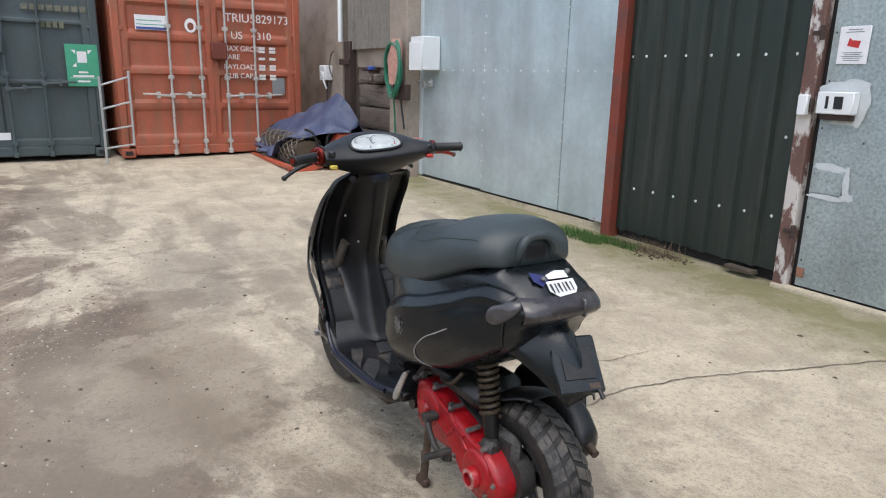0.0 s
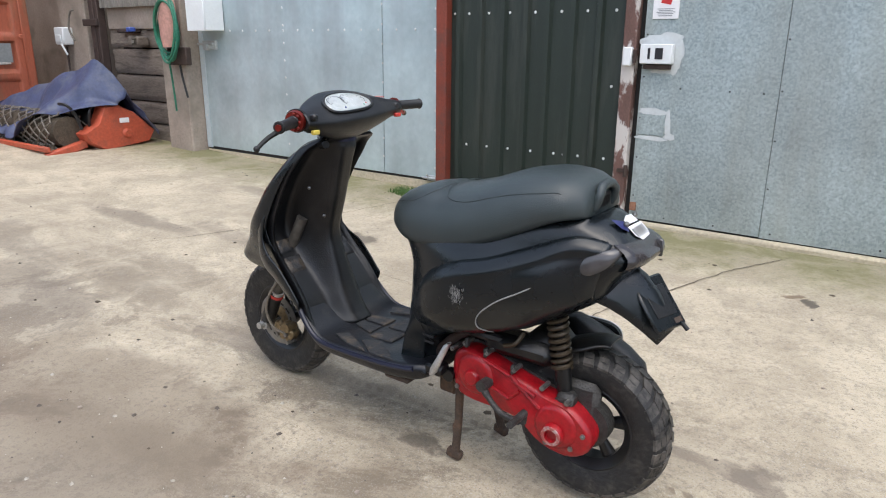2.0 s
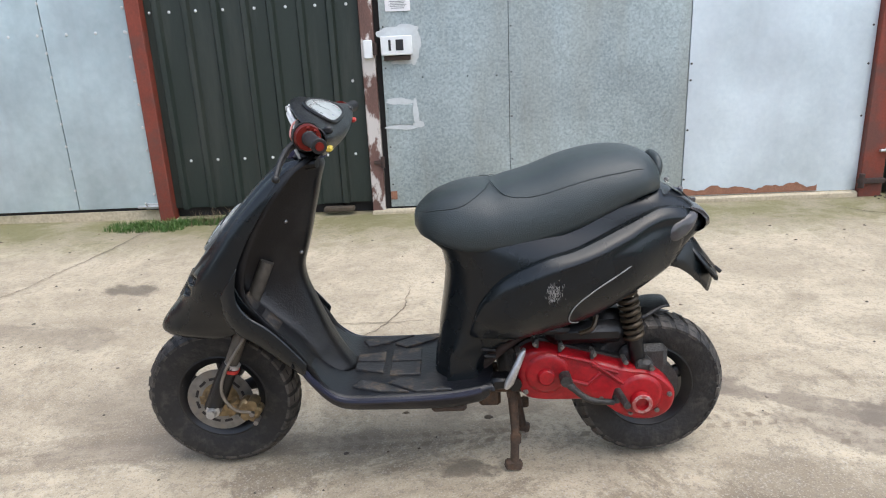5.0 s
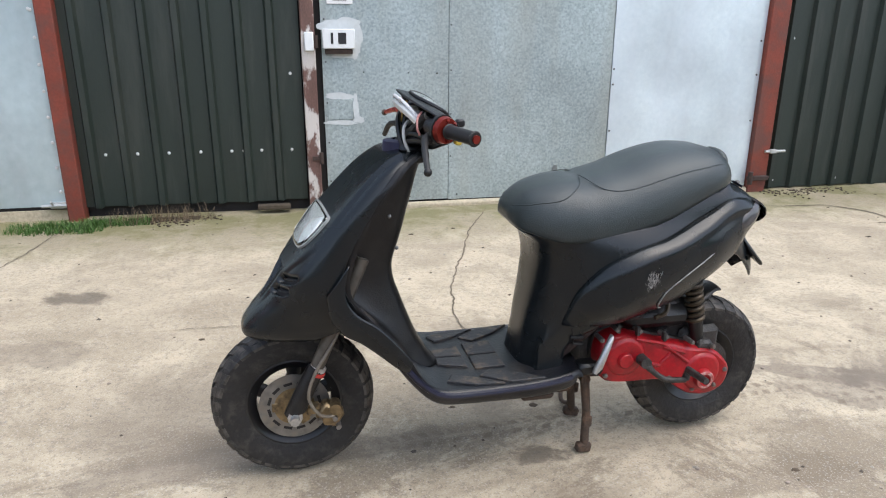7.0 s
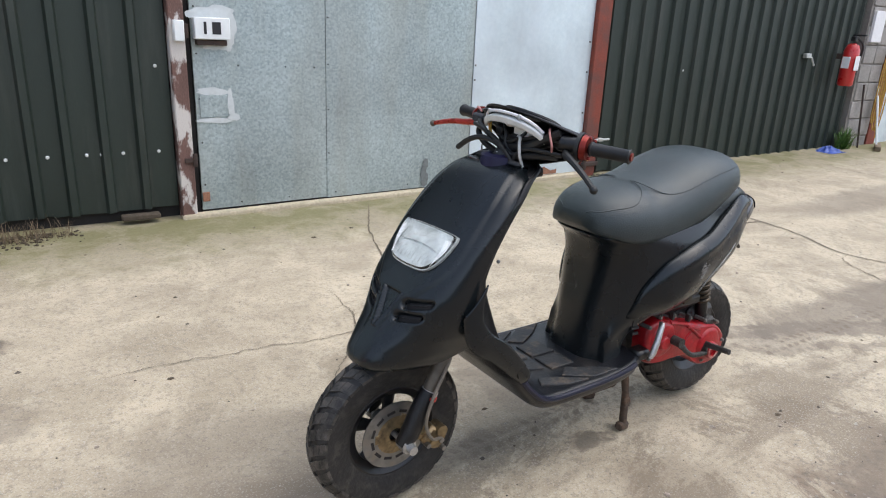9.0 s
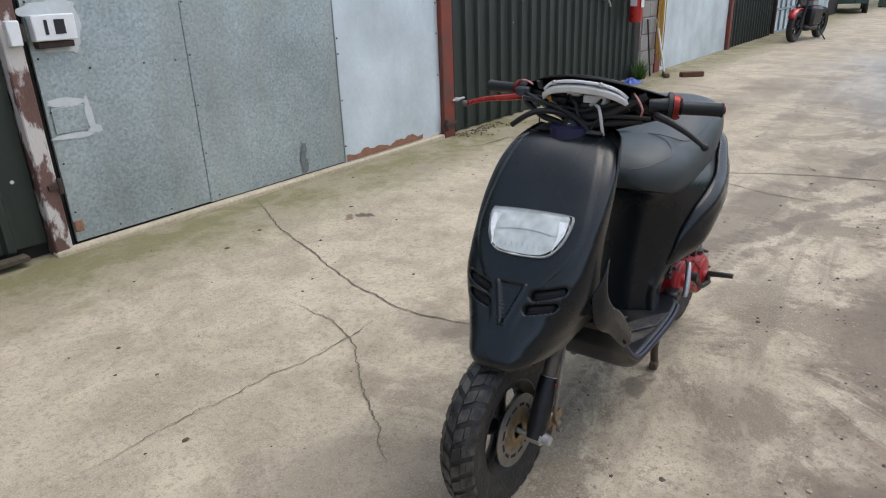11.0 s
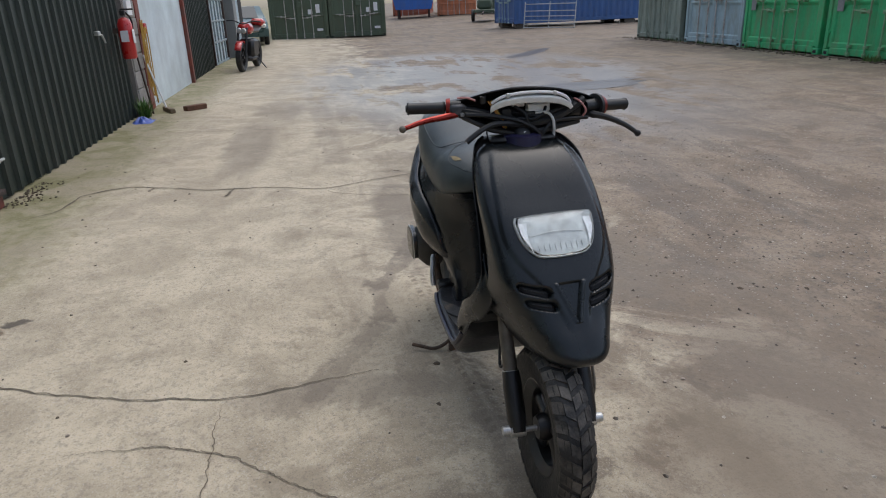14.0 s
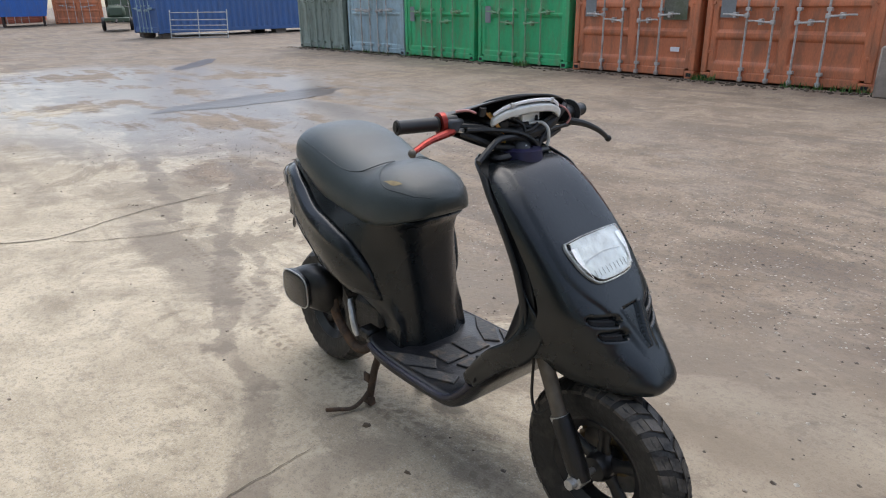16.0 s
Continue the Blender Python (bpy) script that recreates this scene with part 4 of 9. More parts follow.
part("timber_scrap", Mesh().box(-1.52, -1.30, WALL_Y - 0.05, WALL_Y + 0.02, 0.075, 0.105, bevel=0.006), DIRT, green_a)

st = thing("door_frame", "steel door post with peeling white paint over rust", "steel post", kind="structure")
part("post", Mesh().box(-1.165, -1.075, WALL_Y - 0.035, WALL_Y + 0.06, 0.03, TOP, bevel=0.006), PEELING, st, smooth=30)
for z in (0.42, 1.19, 1.60):
    part("hinge", Mesh().tube([(-1.07, WALL_Y - 0.045, z - 0.04), (-1.07, WALL_Y - 0.045, z + 0.04)], 0.014, 8).box(-1.13, -1.07, WALL_Y - 0.05, WALL_Y - 0.03, z - 0.012, z + 0.012), RUST_IRON, st)
part("hinge_plate", Mesh().box(-1.145, -1.085, WALL_Y - 0.075, WALL_Y - 0.033, 1.13, 1.25, bevel=0.006), WHITE_ENAMEL, st)
# the shade between post and door, put in as a dark box
part("gap", Mesh().box(-1.073, -1.036, WALL_Y + 0.03, WALL_Y + 0.066, 0.03, TOP), GAP_SHADE, st)

door_b = thing("door_2", "spangled galvanised sheet door, closed, with one newer pale sheet", "door", kind="structure")
part("sheet", sheet(-1.032, -0.167, 0.085, TOP, WALL_Y, seed=11), GALV_OLD, door_b)
part("sheet", sheet(-0.163, 1.058, 0.08, TOP, WALL_Y - 0.002, seed=12), GALV_OLD, door_b)
part("sheet", sheet(1.062, 2.298, 0.075, TOP, WALL_Y - 0.008, bow=0.006, seed=13), GALV_NEW, door_b, "newer pale galvanised sheet, rusting along its foot")
bolts([(-1.01, z) for z in np.arange(0.25, 2.0, 0.27)] + [(-0.76, 0.99), (-0.45, 0.985), (-0.25, 0.98)] + [(x, 0.115) for x in (-0.78, -0.45, -0.1, 0.5)]
      + [(-0.15, z) for z in np.arange(0.4, 2, 0.3)], door_b, 0.006, WALL_Y - 0.004, "rivet", ENGINE_METAL)
bolts([(1.075, 1.0), (1.075, 0.89), (1.075, 0.55), (1.07, 0.2), (2.27, 1.2), (2.27, 0.95), (2.27, 0.6)], door_b, 0.008, WALL_Y - 0.01, "rivet", ENGINE_METAL)
rp = Mesh()
rnd = random.Random(5)
xs = np.linspace(1.07, 2.02, 40)
rp.loft([[(x, WALL_Y - 0.0155, 0.08) for x in xs], [(x, WALL_Y - 0.0155, 0.10 + 0.022 * (1 + math.sin(9 * x) * math.sin(23 * x)) + rnd.uniform(0, 0.012)) for x in xs]], caps=False, closed=False)
part("rust_band", rp, RUST_PATCH, door_b, smooth=0)
part("corner_bracket", Mesh().box(-1.03, -0.985, WALL_Y - 0.01, WALL_Y, 0.14, 0.20, bevel=0.002), RUST_PATCH, door_b)
# dark strip for the shade below this door
part("gap_shade_strip", Mesh().box(-1.03, 2.3, WALL_Y + 0.02, WALL_Y + 0.06, 0.01, 0.09), GAP_SHADE, door_b)
# letter flap with a sprayed surround
part("letter_flap", Mesh().box(-1.01, -0.838, WALL_Y - 0.009, WALL_Y - 0.004, 0.676, 0.812, bevel=0.002), GALV_OLD, door_b)
sp = Mesh()
for k, (cx, cz, rx, rz) in enumerate(((-0.925, 0.834, 0.105, 0.022), (-0.818, 0.755, 0.019, 0.095), (-0.925, 0.656, 0.105, 0.017), (-0.800, 0.672, 0.034, 0.024))):
    ring = puddle_outline(cx, cz, rx, rz, 10 + k)
    sp.add([(x, WALL_Y - 0.0056 - 0.0004 * k, z) for x, z in ring], [tuple(range(64))])
part("sprayed_surround", sp, SPRAY_WHITE, door_b, smooth=0)
sp = Mesh()
for cx, cz, rx, rz, seed in ((-0.91, 1.285, 0.125, 0.06, 1), (-0.81, 1.19, 0.05, 0.10, 2), (-0.88, 1.10, 0.075, 0.02, 3)):
    ring = puddle_outline(cx, cz, rx, rz, seed)
    sp.add([(x, WALL_Y - 0.006 - 0.0003 * seed, z) for x, z in ring], [tuple(range(64))])
part("sprayed_patch", sp, SPRAY_WHITE, door_b, smooth=0)
part("sill_kerb", Mesh().box(-1.17, 2.30, WALL_Y - 0.055, WALL_Y + 0.015, -0.02, 0.072, bevel=0.012), PALE_SILL, door_b, "pale concrete sill strip under the door")

sm = Mesh()
for k, (cx, cz, rx, rz) in enumerate(((0.645, 0.16, 0.034, 0.080), (0.652, 0.25, 0.022, 0.060))):
    ring = puddle_outline(cx, cz, rx, rz, 30 + k)
    sm.add([(x, WALL_Y - 0.0062 - 0.0004 * k, z) for x, z in ring], [tuple(range(64))])
part("damp_stain", sm, DAMP_STAIN, door_b, smooth=0)
nb = thing("number_board", "small white box sign with two dark bars beside the door", "sign", Matrix.Translation((-0.922, WALL_Y, 1.145)))
part("body", Mesh().box(-0.105, 0.105, -0.075, -0.012, 0, 0.125, bevel=0.005), WHITE_ENAMEL, nb)
part("bar", Mesh().box(-0.052, -0.036, -0.078, -0.0755, 0.03, 0.10), INK_BLACK, nb)
part("bar", Mesh().box(-0.003, 0.048, -0.078, -0.0755, 0.03, 0.10), INK_BLACK, nb)
part("bracket", Mesh().box(-0.09, 0.09, -0.05, -0.001, -0.035, -0.004, bevel=0.003), RUST_IRON, nb)

sg = thing("safety_notice", "small white notice with a red emblem screwed to the door", "sign", Matrix.Translation((-0.903, WALL_Y - 0.005, 1.425)))
part("plate", Mesh().box(-0.085, 0.085, -0.006, 0, 0, 0.205, bevel=0.002), SIGN_WHITE, sg)
part("emblem", Mesh().add([(-0.035, -0.0075, 0.10), (0.03, -0.0075, 0.085), (0.04, -0.0075, 0.125), (-0.01, -0.0075, 0.13), (-0.025, -0.0075, 0.145)], [(0, 1, 2, 3, 4)]), INK_RED, sg, smooth=0)
for z, w in ((0.185, 0.04), (0.172, 0.05), (0.06, 0.055), (0.05, 0.045), (0.04, 0.06), (0.03, 0.05), (0.018, 0.045)):
    part("text_bar", Mesh().box(-w, w, -0.0075, -0.006, z, z + 0.004), ROOF_SHEET, sg, smooth=0)

post(2.302, 2.462, WALL_Y - 0.05, WALL_Y + 0.06, 0.02, TOP, RED_OXIDE, "red oxide painted steel post, rusting at its foot")
hg = Mesh()
hg.box(2.28, 2.46, WALL_Y - 0.085, WALL_Y - 0.045, 0.13, 0.165, bevel=0.004)
hg.tube([(2.30, WALL_Y - 0.07, 0.10), (2.30, WALL_Y - 0.07, 0.20)], 0.02, 10)
part("hinge", hg, RUST_IRON, door_b)
part("slide_bolt", Mesh().tube([(2.40, WALL_Y - 0.07, 0.36), (2.58, WALL_Y - 0.07, 0.36)], 0.011, 8).box(2.44, 2.50, WALL_Y - 0.085, WALL_Y - 0.045, 0.345, 0.375, bevel=0.004), GALV_TUBE, door_b)

green_b = thing("sheet_panel_2", "long dark green box-profile sheeting with bolt heads along its foot", "wall panel", kind="structure")
x = 2.465
k = 0
while x < 6.79:
    x1 = min(x + 1.0, 6.80)
    part("sheet", corrugated(x, x1 + 0.004, 0.045 - 0.008 * (x - 2.475), TOP, WALL_Y + 0.028 - 0.002 * (k % 2), seed=20 + k, ragged=0.003), GREEN_SHEET, green_b, smooth=20)
    x, k = x1, k + 1
bolts([(2.53 + 0.2 * i + 0.0, 0.085 - 0.0016 * i) for i in range(22)] + [(2.53 + 0.2 * i + 0.05, 0.105 - 0.0016 * i) for i in range(0, 22, 3)] + [(2.53, 0.85), (2.53, 0.52), (3.6, 0.96), (2.58, 1.22)], green_b, 0.010, WALL_Y + 0.024)
lt = Mesh()
lt.box(5.64, 5.74, WALL_Y - 0.04, WALL_Y + 0.01, 1.10, 1.15, bevel=0.005)
lt.tube([(5.72, WALL_Y - 0.05, 1.11), (5.78, WALL_Y - 0.06, 1.02)], 0.012, 8)
part("door_latch", lt, GALV_TUBE, green_b)

# block pier with the extinguisher, and the farther doors
pier = tagged(part("block_pier", Mesh().box(6.81, 7.40, WALL_Y - 0.05, WALL_Y + 0.07, -0.1, TOP), MORTAR, smooth=0), "grey concrete block pier between two doors", "pier", kind="structure")
blk = Mesh().box(-0.13, 0.13, -0.012, 0.03, 0, 0.208, bevel=0.008).data("block", BLOCKWORK)
for i in range(16):
    for j in range(2):
        ob = part("block", blk, None, pier)
        ob.location = (6.965 + 0.27 * j + (0.02 if i % 2 else -0.005), WALL_Y - 0.055, -0.06 + 0.222 * i)
post(7.405, 7.62, WALL_Y - 0.07, WALL_Y + 0.05, -0.05, TOP, RED_OXIDE, "red oxide steel post beside the block pier")
door_c = thing("door_3", "pale blue-grey galvanised sheet door, closed", "door", kind="structure")
for k, (a, b) in enumerate(((7.63, 8.75), (8.754, 9.88), (9.884, 11.03))):
    part("sheet", sheet(a, b, -0.02, TOP, WALL_Y - 0.03, bow=0.008, seed=30 + k), GALV_NEW, door_c)
post(11.04, 11.18, WALL_Y - 0.09, WALL_Y + 0.05, -0.05, TOP, RED_OXIDE, "red oxide steel post beside the far doors")
part_c = thing("sheet_panel_3", "short dark green sheeted bay beside the open gate", "wall panel", kind="structure")
part("sheet", corrugated(11.19, 14.6, -0.03, TOP, WALL_Y, seed=40), GREEN_SHEET, part_c, smooth=20)
gate = thing("open_steel_gate", "grey framed steel gate standing against the workshop", "gate", pose(14.95, WALL_Y + 0.02, -0.02, 0, 0, -2))
for xx in (0.0, 2.2):
    part("upright", Mesh().box(xx, xx + 0.09, -0.03, 0.03, 0, 3.0, bevel=0.006), RUST_IRON, gate)
for z in (0.05, 0.55, 1.05, 1.55, 2.05, 2.55, 2.95):
    part("rail", Mesh().box(0.09, 2.2, -0.02, 0.02, z, z + 0.05, bevel=0.004), BROWN_RUSTGATE, gate)
for xx in (0.5, 0.95, 1.4, 1.85):
    part("bar", Mesh().box(xx, xx + 0.04, -0.018, 0.018, 0.05, 2.95, bevel=0.004), BROWN_RUSTGATE, gate)
part("panel", Mesh().box(0.08, 2.2, 0.022, 0.034, 0.04, 2.96), GALV_NEW, gate)
post(17.6, 18.3, WALL_Y - 0.3, WALL_Y + 0.05, -0.05, TOP, ROOF_SHEET, "grey steel gate post")
door_d = thing("door_4", "pale blue sheeted end bay of the workshop", "door", kind="structure")
part("sheet", corrugated(18.32, 21.2, -0.05, TOP, WALL_Y - 0.05, pitch=0.25, seed=50), GALV_NEW, door_d, smooth=20)

# ---- left end: concrete posts, sleepers, weathered sheet ----
LY = 2.80
pillar = tagged(part("concrete_pillar", Mesh().box(-6.34, -5.91, LY - 0.05, LY + 0.35, 0.0, TOP, bevel=0.015), CONCRETE_POST, smooth=30), "tall weathered concrete pillar stained brown", "pillar", kind="structure")
wl = thing("wall_of_sleepers", "old horizontal timber sleepers under a weathered corrugated sheet", "wall", kind="structure")
z = 0.06
rnd = random.Random(8)
for k, hgt in enumerate((0.27, 0.26, 0.30, 0.30, 0.24, 0.22)):
    def face(u, v, z=z, hgt=hgt, k=k):
        x = -7.62 + 1.62 * u
        zz = z + 0.008 + (hgt - 0.016) * v
        return (x, LY + 0.12 + 0.02 * noise.noise((x * 2, k * 7.0, zz * 3)) + 0.035 * max(0, noise.noise((x * 1.4 + 9, k * 3.0, zz * 6)) - 0.15) + (0.02 if v in (0, 1) else 0), zz)
    s = Mesh()
    s.grid(face, 30, 8)
    s.box(-7.62, -6.0, LY + 0.17, LY + 0.3, z + 0.008, z + hgt - 0.008)
    part("sleeper", s, OLD_TIMBER, wl, smooth=50)
    z += hgt
# dark sheet in place of the shade behind the sleepers
part("recess", Mesh().box(-7.65, -6.0, LY + 0.28, LY + 0.32, 0, TOP), GAP_SHADE, wl, smooth=0)
s = Mesh()
s.loft([[(-7.72 + 0.0125 * i, LY + 0.02 - 0.022 * math.sin(i * 0.62), zz) for i in range(137)] for zz in (1.64, TOP)], caps=False, closed=False)
part("weathered_sheet", s, FIBRE_SHEET, wl, "weathered grey corrugated sheet", smooth=60)
part("backing_board", Mesh().box(-7.6, -6.02, LY + 0.09, LY + 0.13, 1.40, 1.72, bevel=0.01), CONCRETE_POST, wl)
for x, w, mt in ((-7.80, 0.10, RUST_IRON), (-7.68, 0.07, RUST_IRON)):
    part("upright", Mesh().box(x, x + w, LY - 0.02, LY + 0.08, 0.1, 1.75, bevel=0.008), mt, wl)
part("bracket", Mesh().box(-7.92, -7.60, LY - 0.05, LY - 0.02, 1.44, 1.52, bevel=0.008), RUST_IRON, wl)
part("shelf_block", Mesh().box(-7.0, -6.78, LY - 0.04, LY + 0.1, 1.22, 1.32, bevel=0.015), OLD_TIMBER, wl)
part("pipe_tap", Mesh().tube([(-6.85, LY + 0.1, 1.28), (-6.85, LY - 0.06, 1.28), (-6.80, LY - 0.08, 1.24)], 0.018, 8).box(-6.88, -6.82, LY - 0.08, LY - 0.02, 1.29, 1.33), WIRE_STEEL, wl)
part("shelf_block", Mesh().box(-7.3, -6.95, LY + 0.02, LY + 0.12, 1.36, 1.40, bevel=0.01), RUST_IRON, wl)
part("pipe_tap", Mesh().box(-7.02, -6.94, LY - 0.03, LY + 0.05, 1.37, 1.42, bevel=0.01), RAG_BLUE, wl)
tagged(part("concrete_post", Mesh().box(-8.62, -7.98, LY + 0.02, LY + 0.4, 0.0, TOP, bevel=0.015), CONCRETE_POST, smooth=30), "weathered concrete post beside the container", "pillar", kind="structure")
tagged(part("wall_behind_container", Mesh().box(-14.5, -7.6, LY + 0.45, LY + 0.65, -0.2, TOP), CONCRETE_POST, smooth=0), "plain wall behind the container", "wall", kind="structure")
down = thing("downpipe", "grimy white plastic downpipe fixed to a concrete post", "downpipe", kind="structure")
part("pipe", Mesh().tube([(-7.9, LY - 0.03, 1.75), (-7.9, LY - 0.03, TOP)], 0.035, 10), WHITE_ENAMEL, down)
eb = thing("electric_socket_box", "white weatherproof electric box with a hanging cable", "electric box", Matrix.Translation((-8.42, LY - 0.02, 1.22)))
part("body", Mesh().box(-0.11, 0.11, -0.09, 0.038, 0, 0.21, bevel=0.012), WHITE_ENAMEL, eb)
part("cover", Mesh().box(-0.06, 0.06, -0.105, -0.092, 0.03, 0.12, bevel=0.008), WHITE_ENAMEL, eb)
part("cable", Mesh().tube(spline([(0.02, -0.08, 0.01), (0.10, -0.10, -0.03), (0.12, -0.07, -0.12)], 10), 0.012, 6), WHITE_ENAMEL, eb)
part("conduit", Mesh().tube([(0.02, -0.02, 0), (0.03, -0.02, -1.1)], 0.014, 6), RUST_IRON, eb)
part("conduit", Mesh().tube(spline([(0.3, -0.05, 0.05), (0.22, -0.06, 0.20), (0.28, -0.05, 0.38), (0.36, -0.05, 0.40)], 14), 0.012, 6), WIRE_STEEL, eb)

hose = thing("hose_and_sack", "green garden hose coiled round a faded pink sack on the pillar", "hose", Matrix.Translation((-6.02, LY - 0.06, 1.45)))
part("hook", Mesh().box(-0.10, 0.24, -0.06, 0.008, -0.42, -0.24, bevel=0.01), RUST_IRON, hose)
sk = Mesh()
sk.loft([[(0.02 + w * math.cos(a) + 0.03 * (zz > 0.1), -0.09 + 0.06 * math.sin(a), zz) for a in np.linspace(0, 2 * math.pi, 14, endpoint=False)]
         for zz, w in ((-0.24, 0.09), (-0.1, 0.13), (0.05, 0.14), (0.18, 0.10), (0.27, 0.03))])
part("sack", sk, TERRACOTTA, hose, "faded pink plastic sack")
for k in range(5):
    r1, r2 = 0.17 + 0.012 * (k % 3), 0.27 + 0.012 * ((k * 2) % 5)
    pts = [(0.03 + r1 * math.cos(a) + 0.004 * k, -0.10 - 0.022 * (k % 2) - 0.018 * math.sin(2 * a + k) - 0.02 * (k // 2), -0.03 - 0.015 * k + r2 * math.sin(a)) for a in np.linspace(0, 2 * math.pi, 40)]
    part("hose_coil", Mesh().tube(pts, 0.013, 7), HOSE_GREEN, hose)
part("hose_end", Mesh().tube(spline([(-0.05, -0.08, -0.3), (-0.06, -0.05, -0.6), (-0.04, -0.05, -0.9)], 14), 0.011, 7), HOSE_GREEN, hose)
part("hose_end", Mesh().tube(spline([(0.12, -0.06, -0.42), (0.13, -0.05, -0.55), (0.19, -0.05, -0.75)], 14), 0.012, 7), CABLE_BLACK, hose)

# ---- shipping containers ----
CW, CH = 2.44, 2.59


def door_leaf(style, w=1.12, h=2.28):
    """One pressed door leaf, its hinge edge at x = 0, facing -y."""
    def depth(x, z):
        ex = smooth01(0.07, 0.10, x) * smooth01(0.07, 0.10, w - x)
        if style == "five":
            k = (z - 0.06) / 0.4375
            f = k - math.floor(k)
            return 0.04 * ex * smooth01(0.10, 0.24, f) * smooth01(0.02, 0.10, 1 - f) * (0 <= k < 5)
        if style == "three":
            k = (z - 0.05) / 0.73
            f = k - math.floor(k)
            return 0.035 * ex * smooth01(0.03, 0.07, f) * smooth01(0.01, 0.06, 1 - f) * (0 <= k < 3)
        ez = smooth01(0.06, 0.1, z) * smooth01(0.06, 0.1, h - z)
        f = (x / 0.28) % 1
        return 0.03 * ez * smooth01(0.15, 0.3, f) * smooth01(0.15, 0.3, 1 - f)
    s = Mesh()
    nz = 92 if style != "vertical" else 30
    nx = 14 if style != "vertical" else 60
    xs = sorted(set([0, 0.06, 0.08, 0.10, w - 0.10, w - 0.08, w - 0.06, w])) if nx == 14 else list(np.linspace(0, w, nx))
    zs = list(np.linspace(0, h, nz))
    s.add([(x, depth(x, z), z) for x in xs for z in zs], [(i * nz + j, (i + 1) * nz + j, (i + 1) * nz + j + 1, i * nz + j + 1) for i in range(len(xs) - 1) for j in range(nz - 1)])
    s.box(0, w, 0.045, 0.07, 0, h)
    return s


def side_panel(length):
    s = Mesh()
    prof, y = [], 0.12
    while y < length - 0.15:
        prof += [(y, 0.0), (y + 0.07, 0.0), (y + 0.138, 0.036), (y + 0.208, 0.036)]
        y += 0.276
    prof.append((length - 0.1, 0.0))
    s.loft([[(d, py, z) for py, d in prof] for z in (0.16, CH - 0.1)], caps=False, closed=False)
    return s


